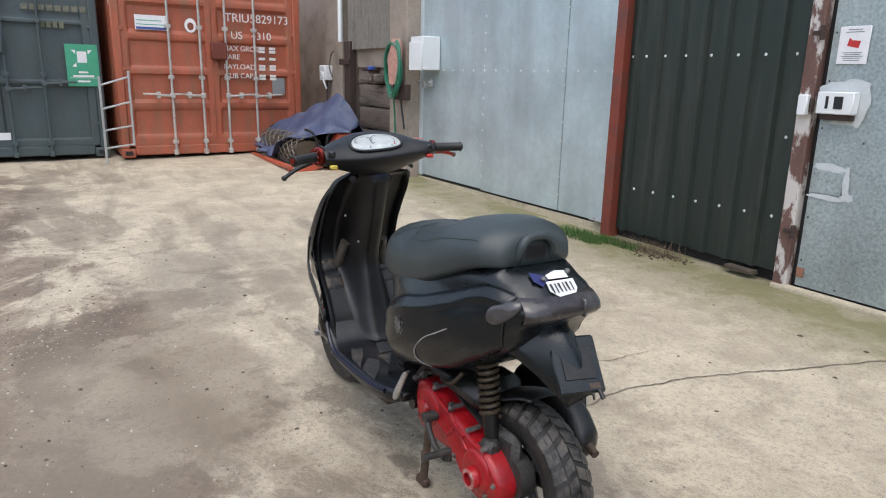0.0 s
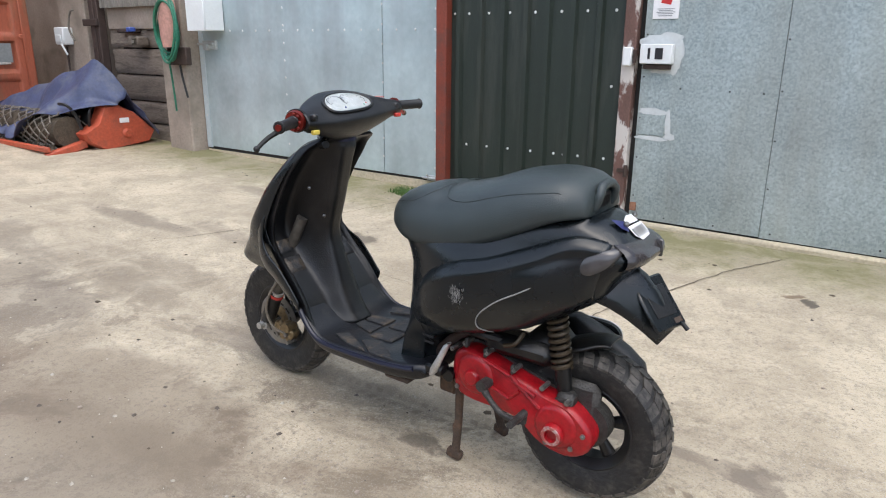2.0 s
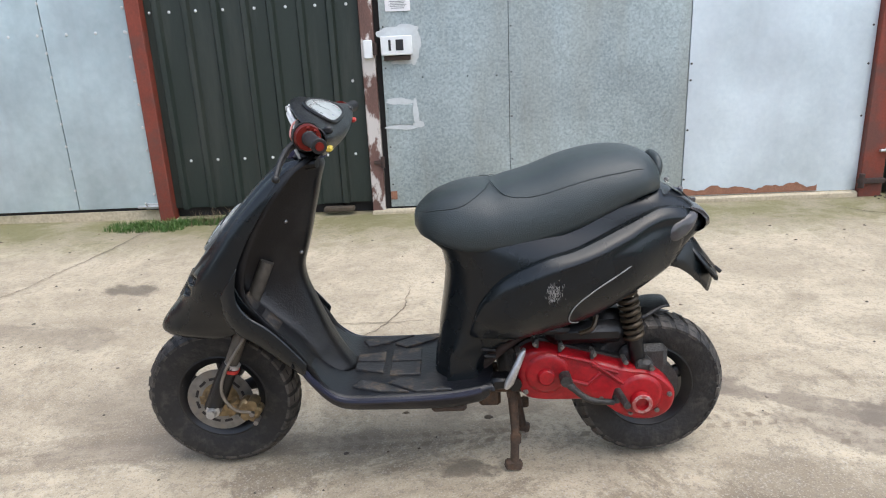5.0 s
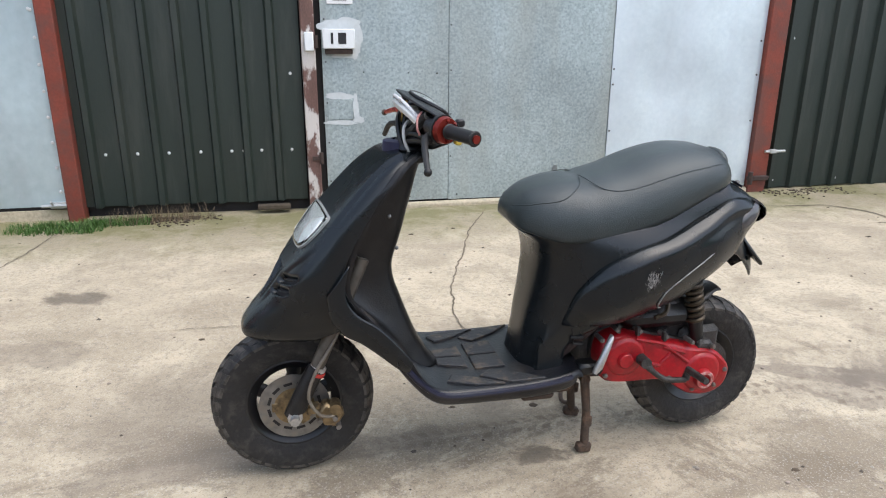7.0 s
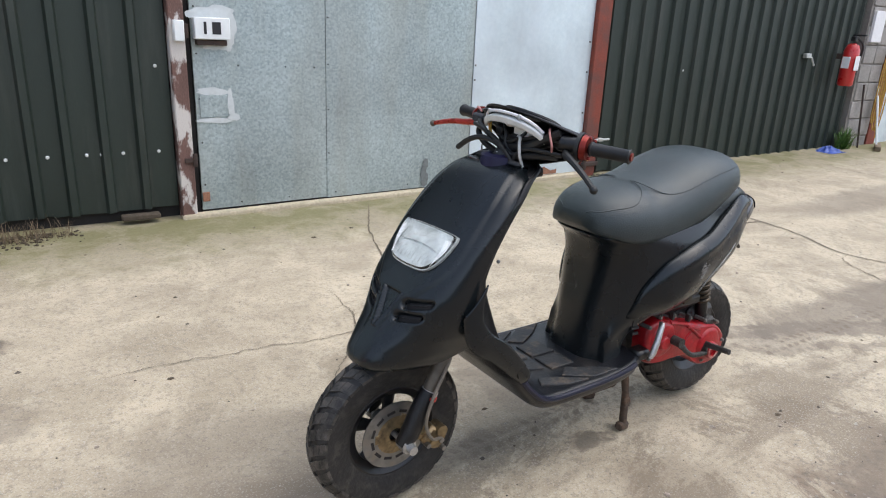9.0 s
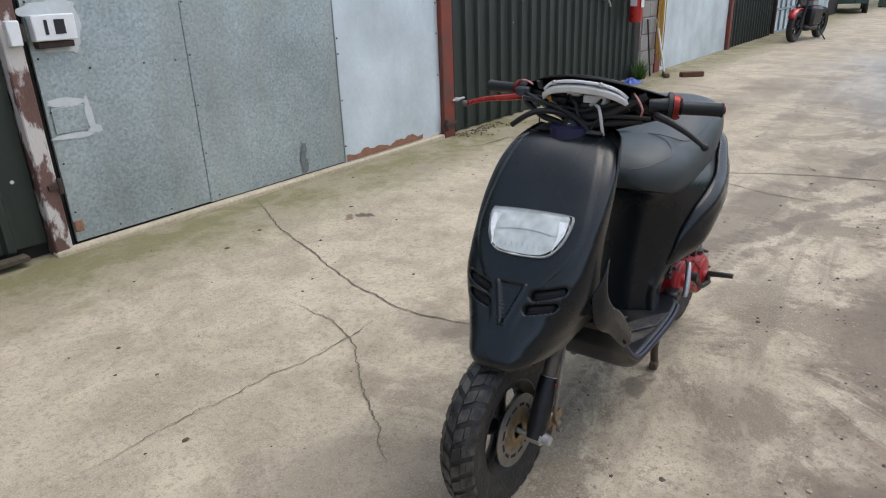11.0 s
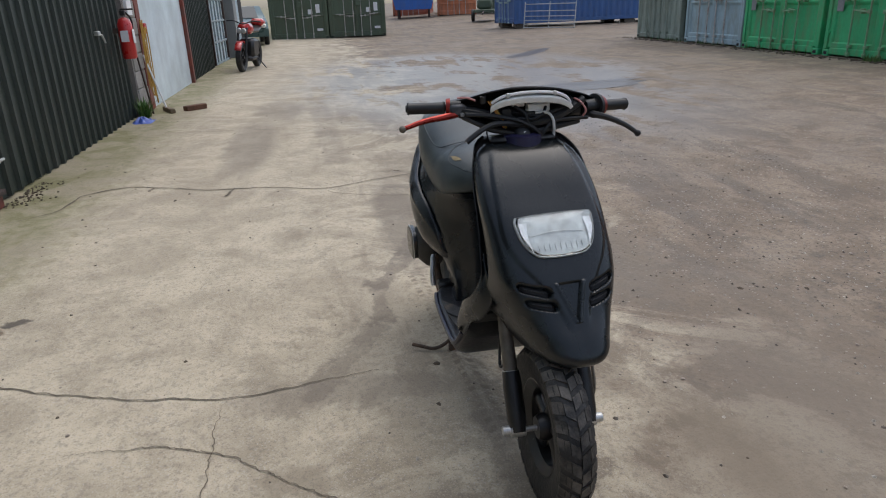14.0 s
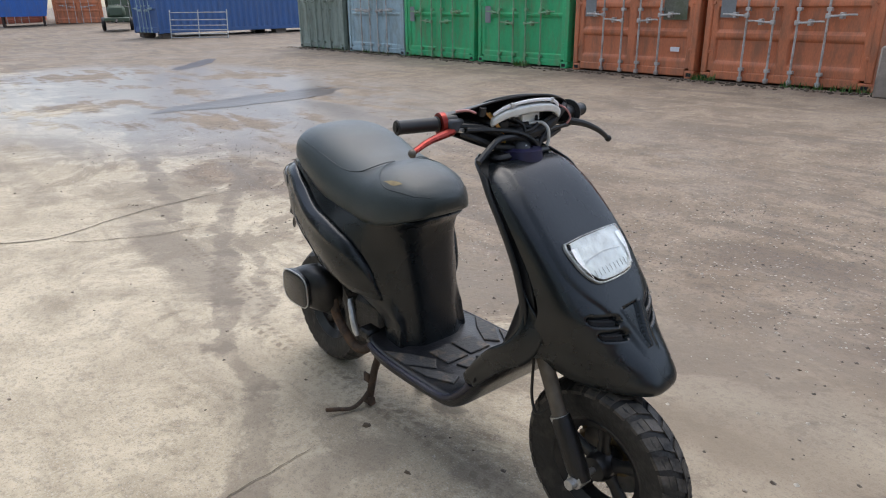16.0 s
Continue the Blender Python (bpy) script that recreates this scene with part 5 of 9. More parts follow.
def container(label, paint, style, m, length=6.06, rods=True, handle_z=(0.93, 0.86), group="", lock_box=True, rod_paint=None, box_paint=None):
    c = thing("shipping_container", label, "container", m, group)
    body = Mesh()
    body.box(0.02, CW - 0.02, length - 0.06, length, 0.15, CH - 0.05)
    body.box(0.0, CW, 0.05, length, CH - 0.07, CH - 0.02)
    body.box(0.05, CW - 0.05, 0.1, length - 0.06, 0.13, 0.17)
    body.box(0.0, 0.06, 0.1, length, 0.02, 0.17, bevel=0.01)
    body.box(CW - 0.06, CW, 0.1, length, 0.02, 0.17, bevel=0.01)
    part("body", body, paint, c, smooth=30)
    left = side_panel(length)
    part("side_panel", left, paint, c, smooth=20)
    right = Mesh().add([(CW - x, y, z) for x, y, z in left.v], left.f)
    part("side_panel", right, paint, c, smooth=20)
    for x in (0.0, CW - 0.10):
        part("corner_post", Mesh().box(x, x + 0.10, 0.0, 0.16, 0.118, CH - 0.118, bevel=0.012), paint, c)
    cast = Mesh().box(-0.081, 0.081, -0.004, 0.17, 0, 0.118, bevel=0.012)
    cast_data = cast.data("corner_casting", paint)
    # dark plate laid on the casting as the shade inside its hole
    slot = Mesh().box(-0.045, 0.045, -0.0065, -0.004, 0.03, 0.085, bevel=0.001).data("casting_slot", GASKET_AND_SHADE)
    for x in (0.083, CW - 0.083):
        for z in (0.0, CH - 0.118):
            o = part("corner_casting", cast_data, None, c)
            o.location = (x, 0, z)
            q = part("casting_slot", slot, None, o)
    part("sill", Mesh().box(0.164, CW - 0.164, 0.0, 0.12, 0.03, 0.15, bevel=0.012), paint, c)
    part("header", Mesh().box(0.10, CW - 0.10, 0.0, 0.12, CH - 0.14, CH - 0.02, bevel=0.012), paint, c)
    part("gasket", Mesh().box(0.10, CW - 0.10, 0.07, 0.09, 0.15, CH - 0.14), GASKET_AND_SHADE, c)
    leaf = door_leaf(style)
    w = 1.12
    leaf_r = Mesh().add([(w - x, y, z) for x, y, z in leaf.v], leaf.f)
    hinge = Mesh().box(-0.075, 0.03, -0.018, 0.03, 0, 0.05, bevel=0.008).tube([(-0.03, -0.012, -0.02), (-0.03, -0.012, 0.07)], 0.014, 8).data("hinge", paint)
    rod = Mesh().tube([(0, -0.05, -0.10), (0, -0.05, 2.36)], 0.0165, 8)
    for z in (0.02, 0.86, 1.5, 2.2):
        rod.box(-0.035, 0.035, -0.066, 0.0, z, z + 0.05, bevel=0.006)
    rod.box(-0.03, 0.03, -0.07, -0.01, -0.13, -0.06, bevel=0.008)
    rod_data = rod.data("lock_rod", rod_paint or ROD_STEEL)
    hd = Mesh()
    hd.tube(spline([(0, -0.075, 0), (0.12, -0.085, 0.005), (0.26, -0.08, 0.02), (0.36, -0.075, 0.02)], 10), [0.016] * 6 + [0.013] * 4, 7)
    hd.box(-0.03, 0.03, -0.09, -0.04, -0.03, 0.035, bevel=0.006)
    hd.box(0.15, 0.20, -0.095, 0.0, -0.035, 0.05, bevel=0.008)
    hd_data = hd.data("handle", rod_paint or ROD_STEEL)
    for k in (0, 1):
        x0 = 0.103 if k == 0 else CW - 0.103 - w
        d = part("door", (leaf if k == 0 else leaf_r), paint, c, smooth=25)
        d.location = (x0, 0.022, 0.152)
        for z in (0.25, 0.95, 1.45, 2.0):
            hg = part("hinge", hinge, None, d)
            hg.location, hg.scale = ((0, 0, z) if k == 0 else (w, 0, z)), ((1, 1, 1) if k == 0 else (-1, 1, 1))
        if rods:
            for j, x in enumerate((0.56, 0.95) if k == 0 else (0.17, 0.56)):
                o = part("lock_rod", rod_data, None, d)
                o.location = (x, 0, 0.0)
                q = part("handle", hd_data, None, d)
                q.location = (x, 0, handle_z[(j + k) % 2] - 0.152)
                q.scale = (-1 if (k == 0) else 1, 1, 1)
    if lock_box:
        part("lock_box", Mesh().box(CW / 2 - 0.03, CW / 2 + 0.17, -0.07, 0.02, 1.28, 1.50, bevel=0.012), box_paint or paint, c)
    return c


def bars(parent, rows, y, material, name="text_bar"):
    for x0, x1, z0, z1 in rows:
        part(name, Mesh().box(x0, x1, y - 0.002, y, z0, z1), material, parent, smooth=0)


# the rust-red one at the end of the yard, with its markings
oc = container("rust-red shipping container with white markings and four lock rods", PAINT_RUST, "five", pose(-8.4, -0.08, 0.185, 0, 0, 90), handle_z=(0.80, 0.80), box_paint=BOX_RUST)
DY = 0.022
for words, x, z, size in (("TRIU", 1.40, 1.78, 0.155), ("5829173", 1.74, 1.78, 0.155), ("US", 1.47, 1.56, 0.14), ("4310", 1.75, 1.56, 0.14),
                          ("MAX GROSS", 1.36, 1.40, 0.095), ("TARE", 1.36, 1.29, 0.095), ("PAYLOAD", 1.36, 1.16, 0.095), ("CUB CAP", 1.36, 1.04, 0.095)):
    text_part(words, size, Matrix.Translation((x, DY - 0.003, z)) @ pose(0, 0, 0, 90, 0, 0), INK_WHITE, oc, depth=0.003)
bars(oc, [(1.84 + dx, 1.84 + dx + 0.09, z, z + 0.035) for z in (1.385, 1.43, 1.29, 1.19, 1.15, 1.06, 1.02) for dx in (0, 0.15)], DY - 0.002, INK_WHITE)
part("sticker", Mesh().box(0.28, 0.68, DY - 0.004, DY, 1.62, 1.80), SIGN_WHITE, oc)
bars(oc, [(0.29, 0.67, 1.625, 1.655)], DY - 0.0045, INK_BLUE, "sticker")
bars(oc, [(0.30, 0.66, 1.68, 1.69), (0.30, 0.60, 1.73, 1.74)], DY - 0.0045, SIGN_GREEN, "sticker")
rg = Mesh()
rg.loft([[(0.955 + 0.075 * math.cos(a), DY - 0.004, 1.70 + 0.09 * math.sin(a)) for a in np.linspace(0, 2 * math.pi, 24, endpoint=False)], [(0.955 + 0.04 * math.cos(a), DY - 0.004, 1.69 + 0.05 * math.sin(a)) for a in np.linspace(0, 2 * math.pi, 24, endpoint=False)]], caps=False)
part("sticker", rg, SIGN_WHITE, oc, smooth=0)
part("sticker", Mesh().box(2.02, 2.20, DY - 0.003, DY, 0.83, 1.05), ROOF_SHEET, oc)
bars(oc, [(-0.003, 0.001, 1.9, 1.98)], 0.08, INK_WHITE)

dg = container("slate green shipping container with faded markings", PAINT_DKGREEN, "three", pose(-8.7, -2.64, 0.185, 0, 0, 90), rod_paint=PAINT_DKGREEN, lock_box=True)
bars(dg, [(1.62 + 0.09 * k, 1.69 + 0.09 * k, 1.80, 1.87) for k in range(8)] + [(1.80 + 0.07 * k, 1.85 + 0.07 * k, 1.60, 1.68) for k in range(4)], DY - 0.002, MOSS)
bars(dg, [(0.85, 1.35, 0.24, 0.33)], DY - 0.004, SIGN_WHITE)
sign = thing("assembly_point_sign", "green and white safety sign fixed to the container door", "sign", pose(-8.7, -0.585, 1.085, 0, 0, 90))
part("plate", Mesh().box(-0.02, 0.43, -0.012, 0.008, 0, 0.60, bevel=0.003), SIGN_GREEN, sign)
sign.scale = (0.82, 1, 0.86)
pic = Mesh()
pic.box(0.14, 0.27, -0.0145, -0.012, 0.34, 0.50)
for cx, cz, sx, sz in ((0.06, 0.52, 1, -1), (0.35, 0.52, -1, -1), (0.06, 0.28, 1, 1)):
    pic.add([(cx, -0.014, cz), (cx + 0.06 * sx, -0.014, cz), (cx + 0.06 * sx, -0.014, cz + 0.06 * sz)], [(0, 1, 2)])
pic.box(0.02, 0.40, -0.0142, -0.0135, 0.12, 0.125)
pic.box(0.14, 0.27, -0.0145, -0.0135, 0.19, 0.215)
pic.box(0.06, 0.35, -0.0145, -0.0135, 0.135, 0.16)
pic.box(0.12, 0.29, -0.0145, -0.0135, 0.06, 0.085)
part("pictogram", pic, SIGN_WHITE, sign, smooth=0)

rack = thing("steel_hurdle", "short galvanised tube hurdle standing between the containers", "hurdle", pose(-8.18, -0.29, height(-8.2, -0.3), 0, 0, 106))
for x, z0, z1 in ((0.0, 0.0, 1.08), (0.36, 0.22, 1.15)):
    part("upright", Mesh().tube([(x, 0, z0), (x, 0, z1)], 0.016, 8), GALV_TUBE, rack)
for z0, z1 in ((0.20, 0.235), (0.42, 0.47), (0.685, 0.77), (0.97, 1.077)):
    part("rung", Mesh().tube([(0, 0, z0), (0.36, 0, z1)], 0.013, 8), GALV_TUBE, rack)

# the row along the far side of the yard
ROW_Y, ROW_Z = -8.75, height(5, -8.75)


def row_pose(x_right):
    return pose(x_right, ROW_Y, ROW_Z, 0, 0, 180)


or_a = container("orange shipping container with steel lock rods, rusty at its foot", PAINT_ORANGE, "five", row_pose(3.69), handle_z=(0.95, 0.86), group="row of containers", box_paint=BOX_RUST)
bars(or_a, [(1.36 + 0.05 * (k % 3), 1.36 + 0.05 * (k % 3) + 0.3, 1.86 - 0.08 * k, 1.91 - 0.08 * k) for k in range(7)] + [(1.86, 2.14, 1.86 - 0.08 * k, 1.91 - 0.08 * k) for k in range(7)], DY - 0.002, INK_WHITE)
part("sticker", Mesh().box(0.22, 0.45, DY - 0.003, DY, 0.92, 1.22), ROOF_SHEET, or_a)
or_b = copy_thing(or_a, row_pose(6.24))
tagged(or_b, "orange shipping container with a dull yellow patch on its door")
part("patch", Mesh().box(1.80, 2.22, DY - 0.005, DY, 0.88, 1.32), MOSS, or_b)
part("sticker", Mesh().box(1.98, 2.14, DY - 0.006, DY, 0.40, 0.47), SIGN_WHITE, or_b)
gr_a = container("bright green shipping container, doors shut, grimy at its foot", PAINT_GREEN, "three", row_pose(8.82), handle_z=(0.98, 0.78), group="row of containers", rod_paint=ROD_GREEN)
bars(gr_a, [(1.75, 1.95, 1.80 - 0.09 * k, 1.85 - 0.09 * k) for k in range(7)] + [(1.98, 2.16, 1.80 - 0.09 * k, 1.85 - 0.09 * k) for k in range(7)], DY - 0.002, INK_WHITE)
part("sticker", Mesh().box(0.20, 0.36, DY - 0.003, DY, 0.78, 1.10), ROOF_SHEET, gr_a)
gr_b = copy_thing(gr_a, row_pose(11.38))
container("pale blue-grey shipping container with mossy doors", PAINT_PALEBLUE, "three", row_pose(13.86), handle_z=(1.02, 1.00), group="row of containers")
container("grey-green shipping container with vertical pressed doors", PAINT_GREYGREEN, "vertical", row_pose(16.56), handle_z=(1.25, 1.25), group="row of containers", rod_paint=PAINT_GREYGREEN, lock_box=False)

# farther off
ZF, ZB = height(30, 0), height(30, -9)
ol = container("olive green shipping container at the yard's end", PAINT_OLIVE, "three", pose(28.2, 2.30, ZF, 0, 0, -90), group="olive containers")
bars(ol, [(1.62, 1.80, 1.0, 1.2), (1.95, 2.12, 1.05, 1.4), (1.95, 2.2, 0.32, 0.42)], DY - 0.002, SIGN_WHITE)
copy_thing(ol, pose(28.35, -0.18, ZF, 0, 0, -90))
blue = container("long blue shipping container on blocks", PAINT_BLUE, "three", pose(28.55, -7.58, ZB + 0.15, 0, 0, -174.7), length=12.19, rod_paint=PAINT_PALEBLUE)
for k, (bx, by) in enumerate(((0.3, 0.4), (2.1, 0.4), (0.3, 5.5), (2.1, 5.5), (0.3, 11.6), (2.1, 11.6))):
    p = pose(28.55, -7.58, ZB, 0, 0, -174.7) @ Vector((bx, by, 0))
    tagged(part("timber_block", Mesh().box(p.x - 0.25, p.x + 0.25, p.y - 0.25, p.y + 0.25, ZB - 0.02, ZB + 0.172, bevel=0.02), OLD_TIMBER), "old timber block under the blue container", "block", "blocks under the container")
hurdle = thing("field_gate", "galvanised seven-bar field gate leaning on the blue container", "gate", pose(25.75, -8.1, height(25, -8.1), -6, 0, -142.5))
hurdle.scale = (0.9, 1, 0.92)
for x in (0.0, 1.35, 2.7):
    part("upright", Mesh().tube([(x, 0, 0), (x, 0, 1.15)], 0.022, 8), GALV_TUBE, hurdle)
for z in (0.06, 0.20, 0.36, 0.54, 0.76, 1.05):
    part("bar", Mesh().tube([(0, 0, z), (2.7, 0, z)], 0.018, 8), GALV_TUBE, hurdle)
container("far rust-orange shipping container", PAINT_ORANGE, "five", pose(41.8, -7.3, height(41.8, -8), 0, 0, -103), group="far containers")
container("far faded red shipping container", PAINT_RUST, "five", pose(46.4, -5.0, height(46, -5), 0, 0, -103), group="far containers")
container("far dark green shipping container", PAINT_OLIVE, "three", pose(41.2, -10.0, height(41, -10), 0, 0, -103), group="far containers")
skip = thing("blue_skip", "bright blue steel skip standing beside the far containers", "skip", pose(42.1, -5.85, height(42, -5.8), 0, 0, -100))
s = Mesh()
s.loft([[(-1.1, -0.9, 0.5), (1.1, -0.9, 0.5), (1.1, 0.9, 0.5), (-1.1, 0.9, 0.5)], [(-1.4, -0.9, 1.75), (1.4, -0.9, 1.75), (1.4, 0.9, 1.75), (-1.4, 0.9, 1.75)]])
part("tub", s, PAINT_SKIP, skip, smooth=20)
for x in (-0.95, 0.95):
    part("leg", Mesh().box(x - 0.06, x + 0.06, -0.8, 0.8, 0, 0.5), RUST_IRON, skip)
trailer = thing("green_trailer", "small dull green trailer with two wheels beside the blue container", "trailer", pose(34.6, -8.6, height(34.6, -8.6), 0, 0, 163))
s = Mesh().box(-0.9, 0.9, -0.55, 0.55, 0.45, 0.6, bevel=0.02)
s.box(-0.5, 0.2, -0.4, 0.4, 0.6, 1.15, bevel=0.12)
part("bed", s, PAINT_OLIVE, trailer)
part("drawbar", Mesh().tube([(0.9, 0, 0.5), (2.1, 0, 0.42)], 0.04, 8), RUST_IRON, trailer)
wheel = Mesh().lathe([(0.12, -0.07), (0.28, -0.08), (0.31, -0.04), (0.31, 0.04), (0.28, 0.08), (0.12, 0.07)], (0, 0, 0), "y", 24, True).data("wheel", TYRE_RUBBER)
for y in (-0.62, 0.62):
    o = part("wheel", wheel, None, trailer)
    o.location = (0, y, 0.31)

# concrete block and post at the near end of the row
tagged(part("concrete_block", Mesh().box(0.82, 1.12, -8.72, -8.42, ROW_Z - 0.02, ROW_Z + 0.62, bevel=0.03), CONCRETE_POST), "weathered square concrete block beside the orange container", "block")
tagged(part("mossy_post", Mesh().box(0.55, 0.90, -9.2, -8.85, ROW_Z - 0.02, 3.0, bevel=0.03), MOSS), "mossy grey timber post beside the orange container", "post")
tagged(part("wall_south", Mesh().box(-20, 0.4, -9.6, -9.4, -0.2, 2.6), MOSS, smooth=0), "plain mossy wall closing the yard", "wall", kind="structure")

# ---- things by the far doors ----
ex = thing("fire_extinguisher", "red fire extinguisher hung on the green sheeting", "extinguisher", Matrix.Translation((6.36, WALL_Y - 0.155, 0.80)))
part("cylinder", Mesh().lathe([(0.0, 0.0), (0.07, 0.0), (0.085, 0.02), (0.085, 0.40), (0.06, 0.46), (0.025, 0.48), (0.0, 0.48)], (0, 0, 0), "z", 24), EXT_RED, ex)
part("label", Mesh().box(-0.05, 0.05, -0.089, -0.084, 0.18, 0.34, bevel=0.002), SIGN_WHITE, ex)
part("label", Mesh().box(-0.089, -0.083, -0.045, 0.045, 0.20, 0.33, bevel=0.002), SIGN_WHITE, ex)
part("valve", Mesh().box(-0.03, 0.03, -0.03, 0.03, 0.50, 0.56, bevel=0.008).box(-0.02, 0.02, -0.13, 0.02, 0.56, 0.58, bevel=0.005), MOTO_BLACK, ex)
part("hose", Mesh().tube(spline([(0.03, -0.02, 0.54), (0.11, -0.06, 0.45), (0.105, -0.05, 0.25), (0.09, -0.04, 0.1)], 16), 0.012, 7), CABLE_BLACK, ex)
part("wall_bracket", Mesh().box(-0.06, 0.06, 0.07, 0.13, 0.30, 0.36), RUST_IRON, ex)
tagged(part("notice_box", Mesh().box(6.86, 7.10, WALL_Y - 0.10, WALL_Y - 0.066, 1.30, 1.66, bevel=0.004), SIGN_WHITE), "small white notice fixed above the extinguisher", "notice")
tagged(part("red_call_point", Mesh().box(7.48, 7.60, WALL_Y - 0.14, WALL_Y - 0.071, 1.05, 1.19, bevel=0.01), EXT_RED), "small red box fixed to the door post", "box")
rope = thing("coiled_rope", "ochre rope hanging in long thin loops on the red post", "rope", Matrix.Translation((7.36, WALL_Y - 0.11, 0.20)))
for k in range(4):
    pts = [(0.05 * math.cos(a) * (1 + 0.3 * math.sin(3 * a + k)) + 0.035 * k - 0.05, -0.015 - 0.010 * k + 0.01 * math.sin(2 * a + k), 0.58 - 0.05 * k + (0.46 + 0.04 * (k % 2)) * math.sin(a)) for a in np.linspace(0, 2 * math.pi, 30)]
    part("loop", Mesh().tube(pts, 0.007, 6), YELLOW_ROPE, rope)
broom = thing("yard_broom", "broom with a white pole leaning on the block pier", "broom")
part("pole", Mesh().tube([(7.34, WALL_Y - 0.085, 0.78), (7.17, 2.62, 0.03)], 0.013, 8), WHITE_ENAMEL, broom)
part("head", Mesh().box(-0.2, 0.2, -0.035, 0.035, 0.0, 0.06, pose(7.15, 2.60, height(7.15, 2.6), 0, 0, 25), bevel=0.008), DRY_STEM, broom)
tagged(part("iron_bar", Mesh().tube([(6.98, WALL_Y - 0.085, 0.80), (7.02, 2.78, height(7.0, 2.78))], 0.012, 8), RUST_IRON), "rusty iron bar leaning on the block pier", "bar")
tagged(part("brown_block", Mesh().box(-0.16, 0.16, -0.05, 0.05, 0, 0.07, pose(7.26, 2.27, height(7.26, 2.27), 0, 0, -48), bevel=0.008), BRICK_BROWN), "short brown timber offcut on the concrete", "offcut")
rag = Mesh()
rag.grid(lambda u, v: (6.30 + 0.34 * (u - 0.5), 2.76 + 0.26 * (v - 0.5), height(6.1, 2.6) + 0.004 + 0.09 * max(0, 1 - 4 * ((u - 0.5) ** 2 + (v - 0.5) ** 2)) * (0.6 + 0.8 * noise.noise((u * 6, v * 6, 3)))), 16, 16)
tagged(part("blue_bag", rag, RAG_BLUE), "crumpled blue plastic bag beside the wall", "bag")


def leaf_blade(s, x, y, z, h, lean, turn, w):
    a = turn
    dx, dy = math.cos(a) * lean, math.sin(a) * lean
    px, py = -math.sin(a) * w, math.cos(a) * w
    s.add([(x - px, y - py, z), (x + px, y + py, z), (x + dx * 0.45 + px * 0.7, y + dy * 0.45 + py * 0.7, z + h * 0.62), (x + dx * 0.45 - px * 0.7, y + dy * 0.45 - py * 0.7, z + h * 0.62),
           (x + dx, y + dy, z + h)], [(0, 1, 2, 3), (3, 2, 4)])


def tuft(name, label, spots, n, material, hmin, hmax, seed, spread=0.05, wide=0.003):
    rnd = random.Random(seed)
    s = Mesh()
    for _ in range(n):
        x0, x1, y0, y1 = rnd.choice(spots)
        x, y = rnd.uniform(x0, x1), rnd.uniform(y0, y1)
        h = rnd.uniform(hmin, hmax)
        leaf_blade(s, x, y, height(x, y), h, rnd.uniform(0.2, 0.9) * h, rnd.uniform(0, 6.28), rnd.uniform(0.5, 1) * wide)
    return tagged(part(name, s, material, smooth=0), label, "grass", kind="stuff")


tuft("grass", "short green grass along the foot of the wall", [(-3.02, -2.45, 2.62, 2.80), (-2.9, -2.5, 2.58, 2.82), (-2.62, -2.2, 2.72, 2.86)], 2600, GRASS, 0.012, 0.05, 1)
tuft("weeds", "small weeds at the foot of the containers", [(7.3, 7.6, ROW_Y + 0.05, ROW_Y + 0.2), (3.4, 3.8, ROW_Y + 0.02, ROW_Y + 0.12), (1.2, 2.4, ROW_Y + 0.02, ROW_Y + 0.1), (9, 16, ROW_Y + 0.02, ROW_Y + 0.1)], 420, GRASS, 0.03, 0.13, 2, wide=0.010)
tuft("weeds", "green weed beside the block pier", [(6.62, 6.82, 2.76, 2.86)], 120, GRASS, 0.08, 0.28, 4, wide=0.014)
tuft("dry_stems", "dry brown plant stems at the foot of the sheeting", [(-2.45, -1.95, 2.72, 2.88), (-2.2, -1.8, 2.78, 2.88)], 420, DRY_STEM, 0.02, 0.12, 3, wide=0.0018)
lit = Mesh()
rnd = random.Random(77)
for _ in range(900):
    x, r = rnd.uniform(1.0, 17.0), rnd.uniform(0.008, 0.035)
    y = ROW_Y + 0.10 + abs(rnd.gauss(0, 0.12))
    lit.ball((x, y, height(x, y) + r * 0.2), r, 6, 3, (1, rnd.uniform(0.6, 1.2), 0.45))
for _ in range(500):
    x = rnd.choice((rnd.uniform(-2.62, -1.75), rnd.uniform(-2.2, -1.9), rnd.uniform(2.4, 3.2)))
    y = 2.90 - abs(rnd.gauss(0, 0.09))
    r = rnd.uniform(0.003, 0.012)
    lit.ball((x, y, height(x, y) + r * 0.3), r, 6, 3, (1, rnd.uniform(0.6, 1.2), 0.55))
tagged(part("soil_litter", lit, DIRT), "dark soil and leaf litter along the walls", "litter", kind="stuff")
peb = Mesh()
for _ in range(2600):
    x, y = rnd.uniform(-7, 9), rnd.uniform(-6.5, 1.8)
    if y > -0.4 and rnd.random() > 0.12:
        continue
    r = rnd.uniform(0.003, 0.010)
    peb.ball((x, y, height(x, y) + r * 0.2), r, 5, 3, (1, rnd.uniform(0.6, 1.2), 0.6))
tagged(part("gravel", peb, CONCRETE_POST, smooth=0), "loose pale stones scattered over the yard", "gravel", kind="stuff")

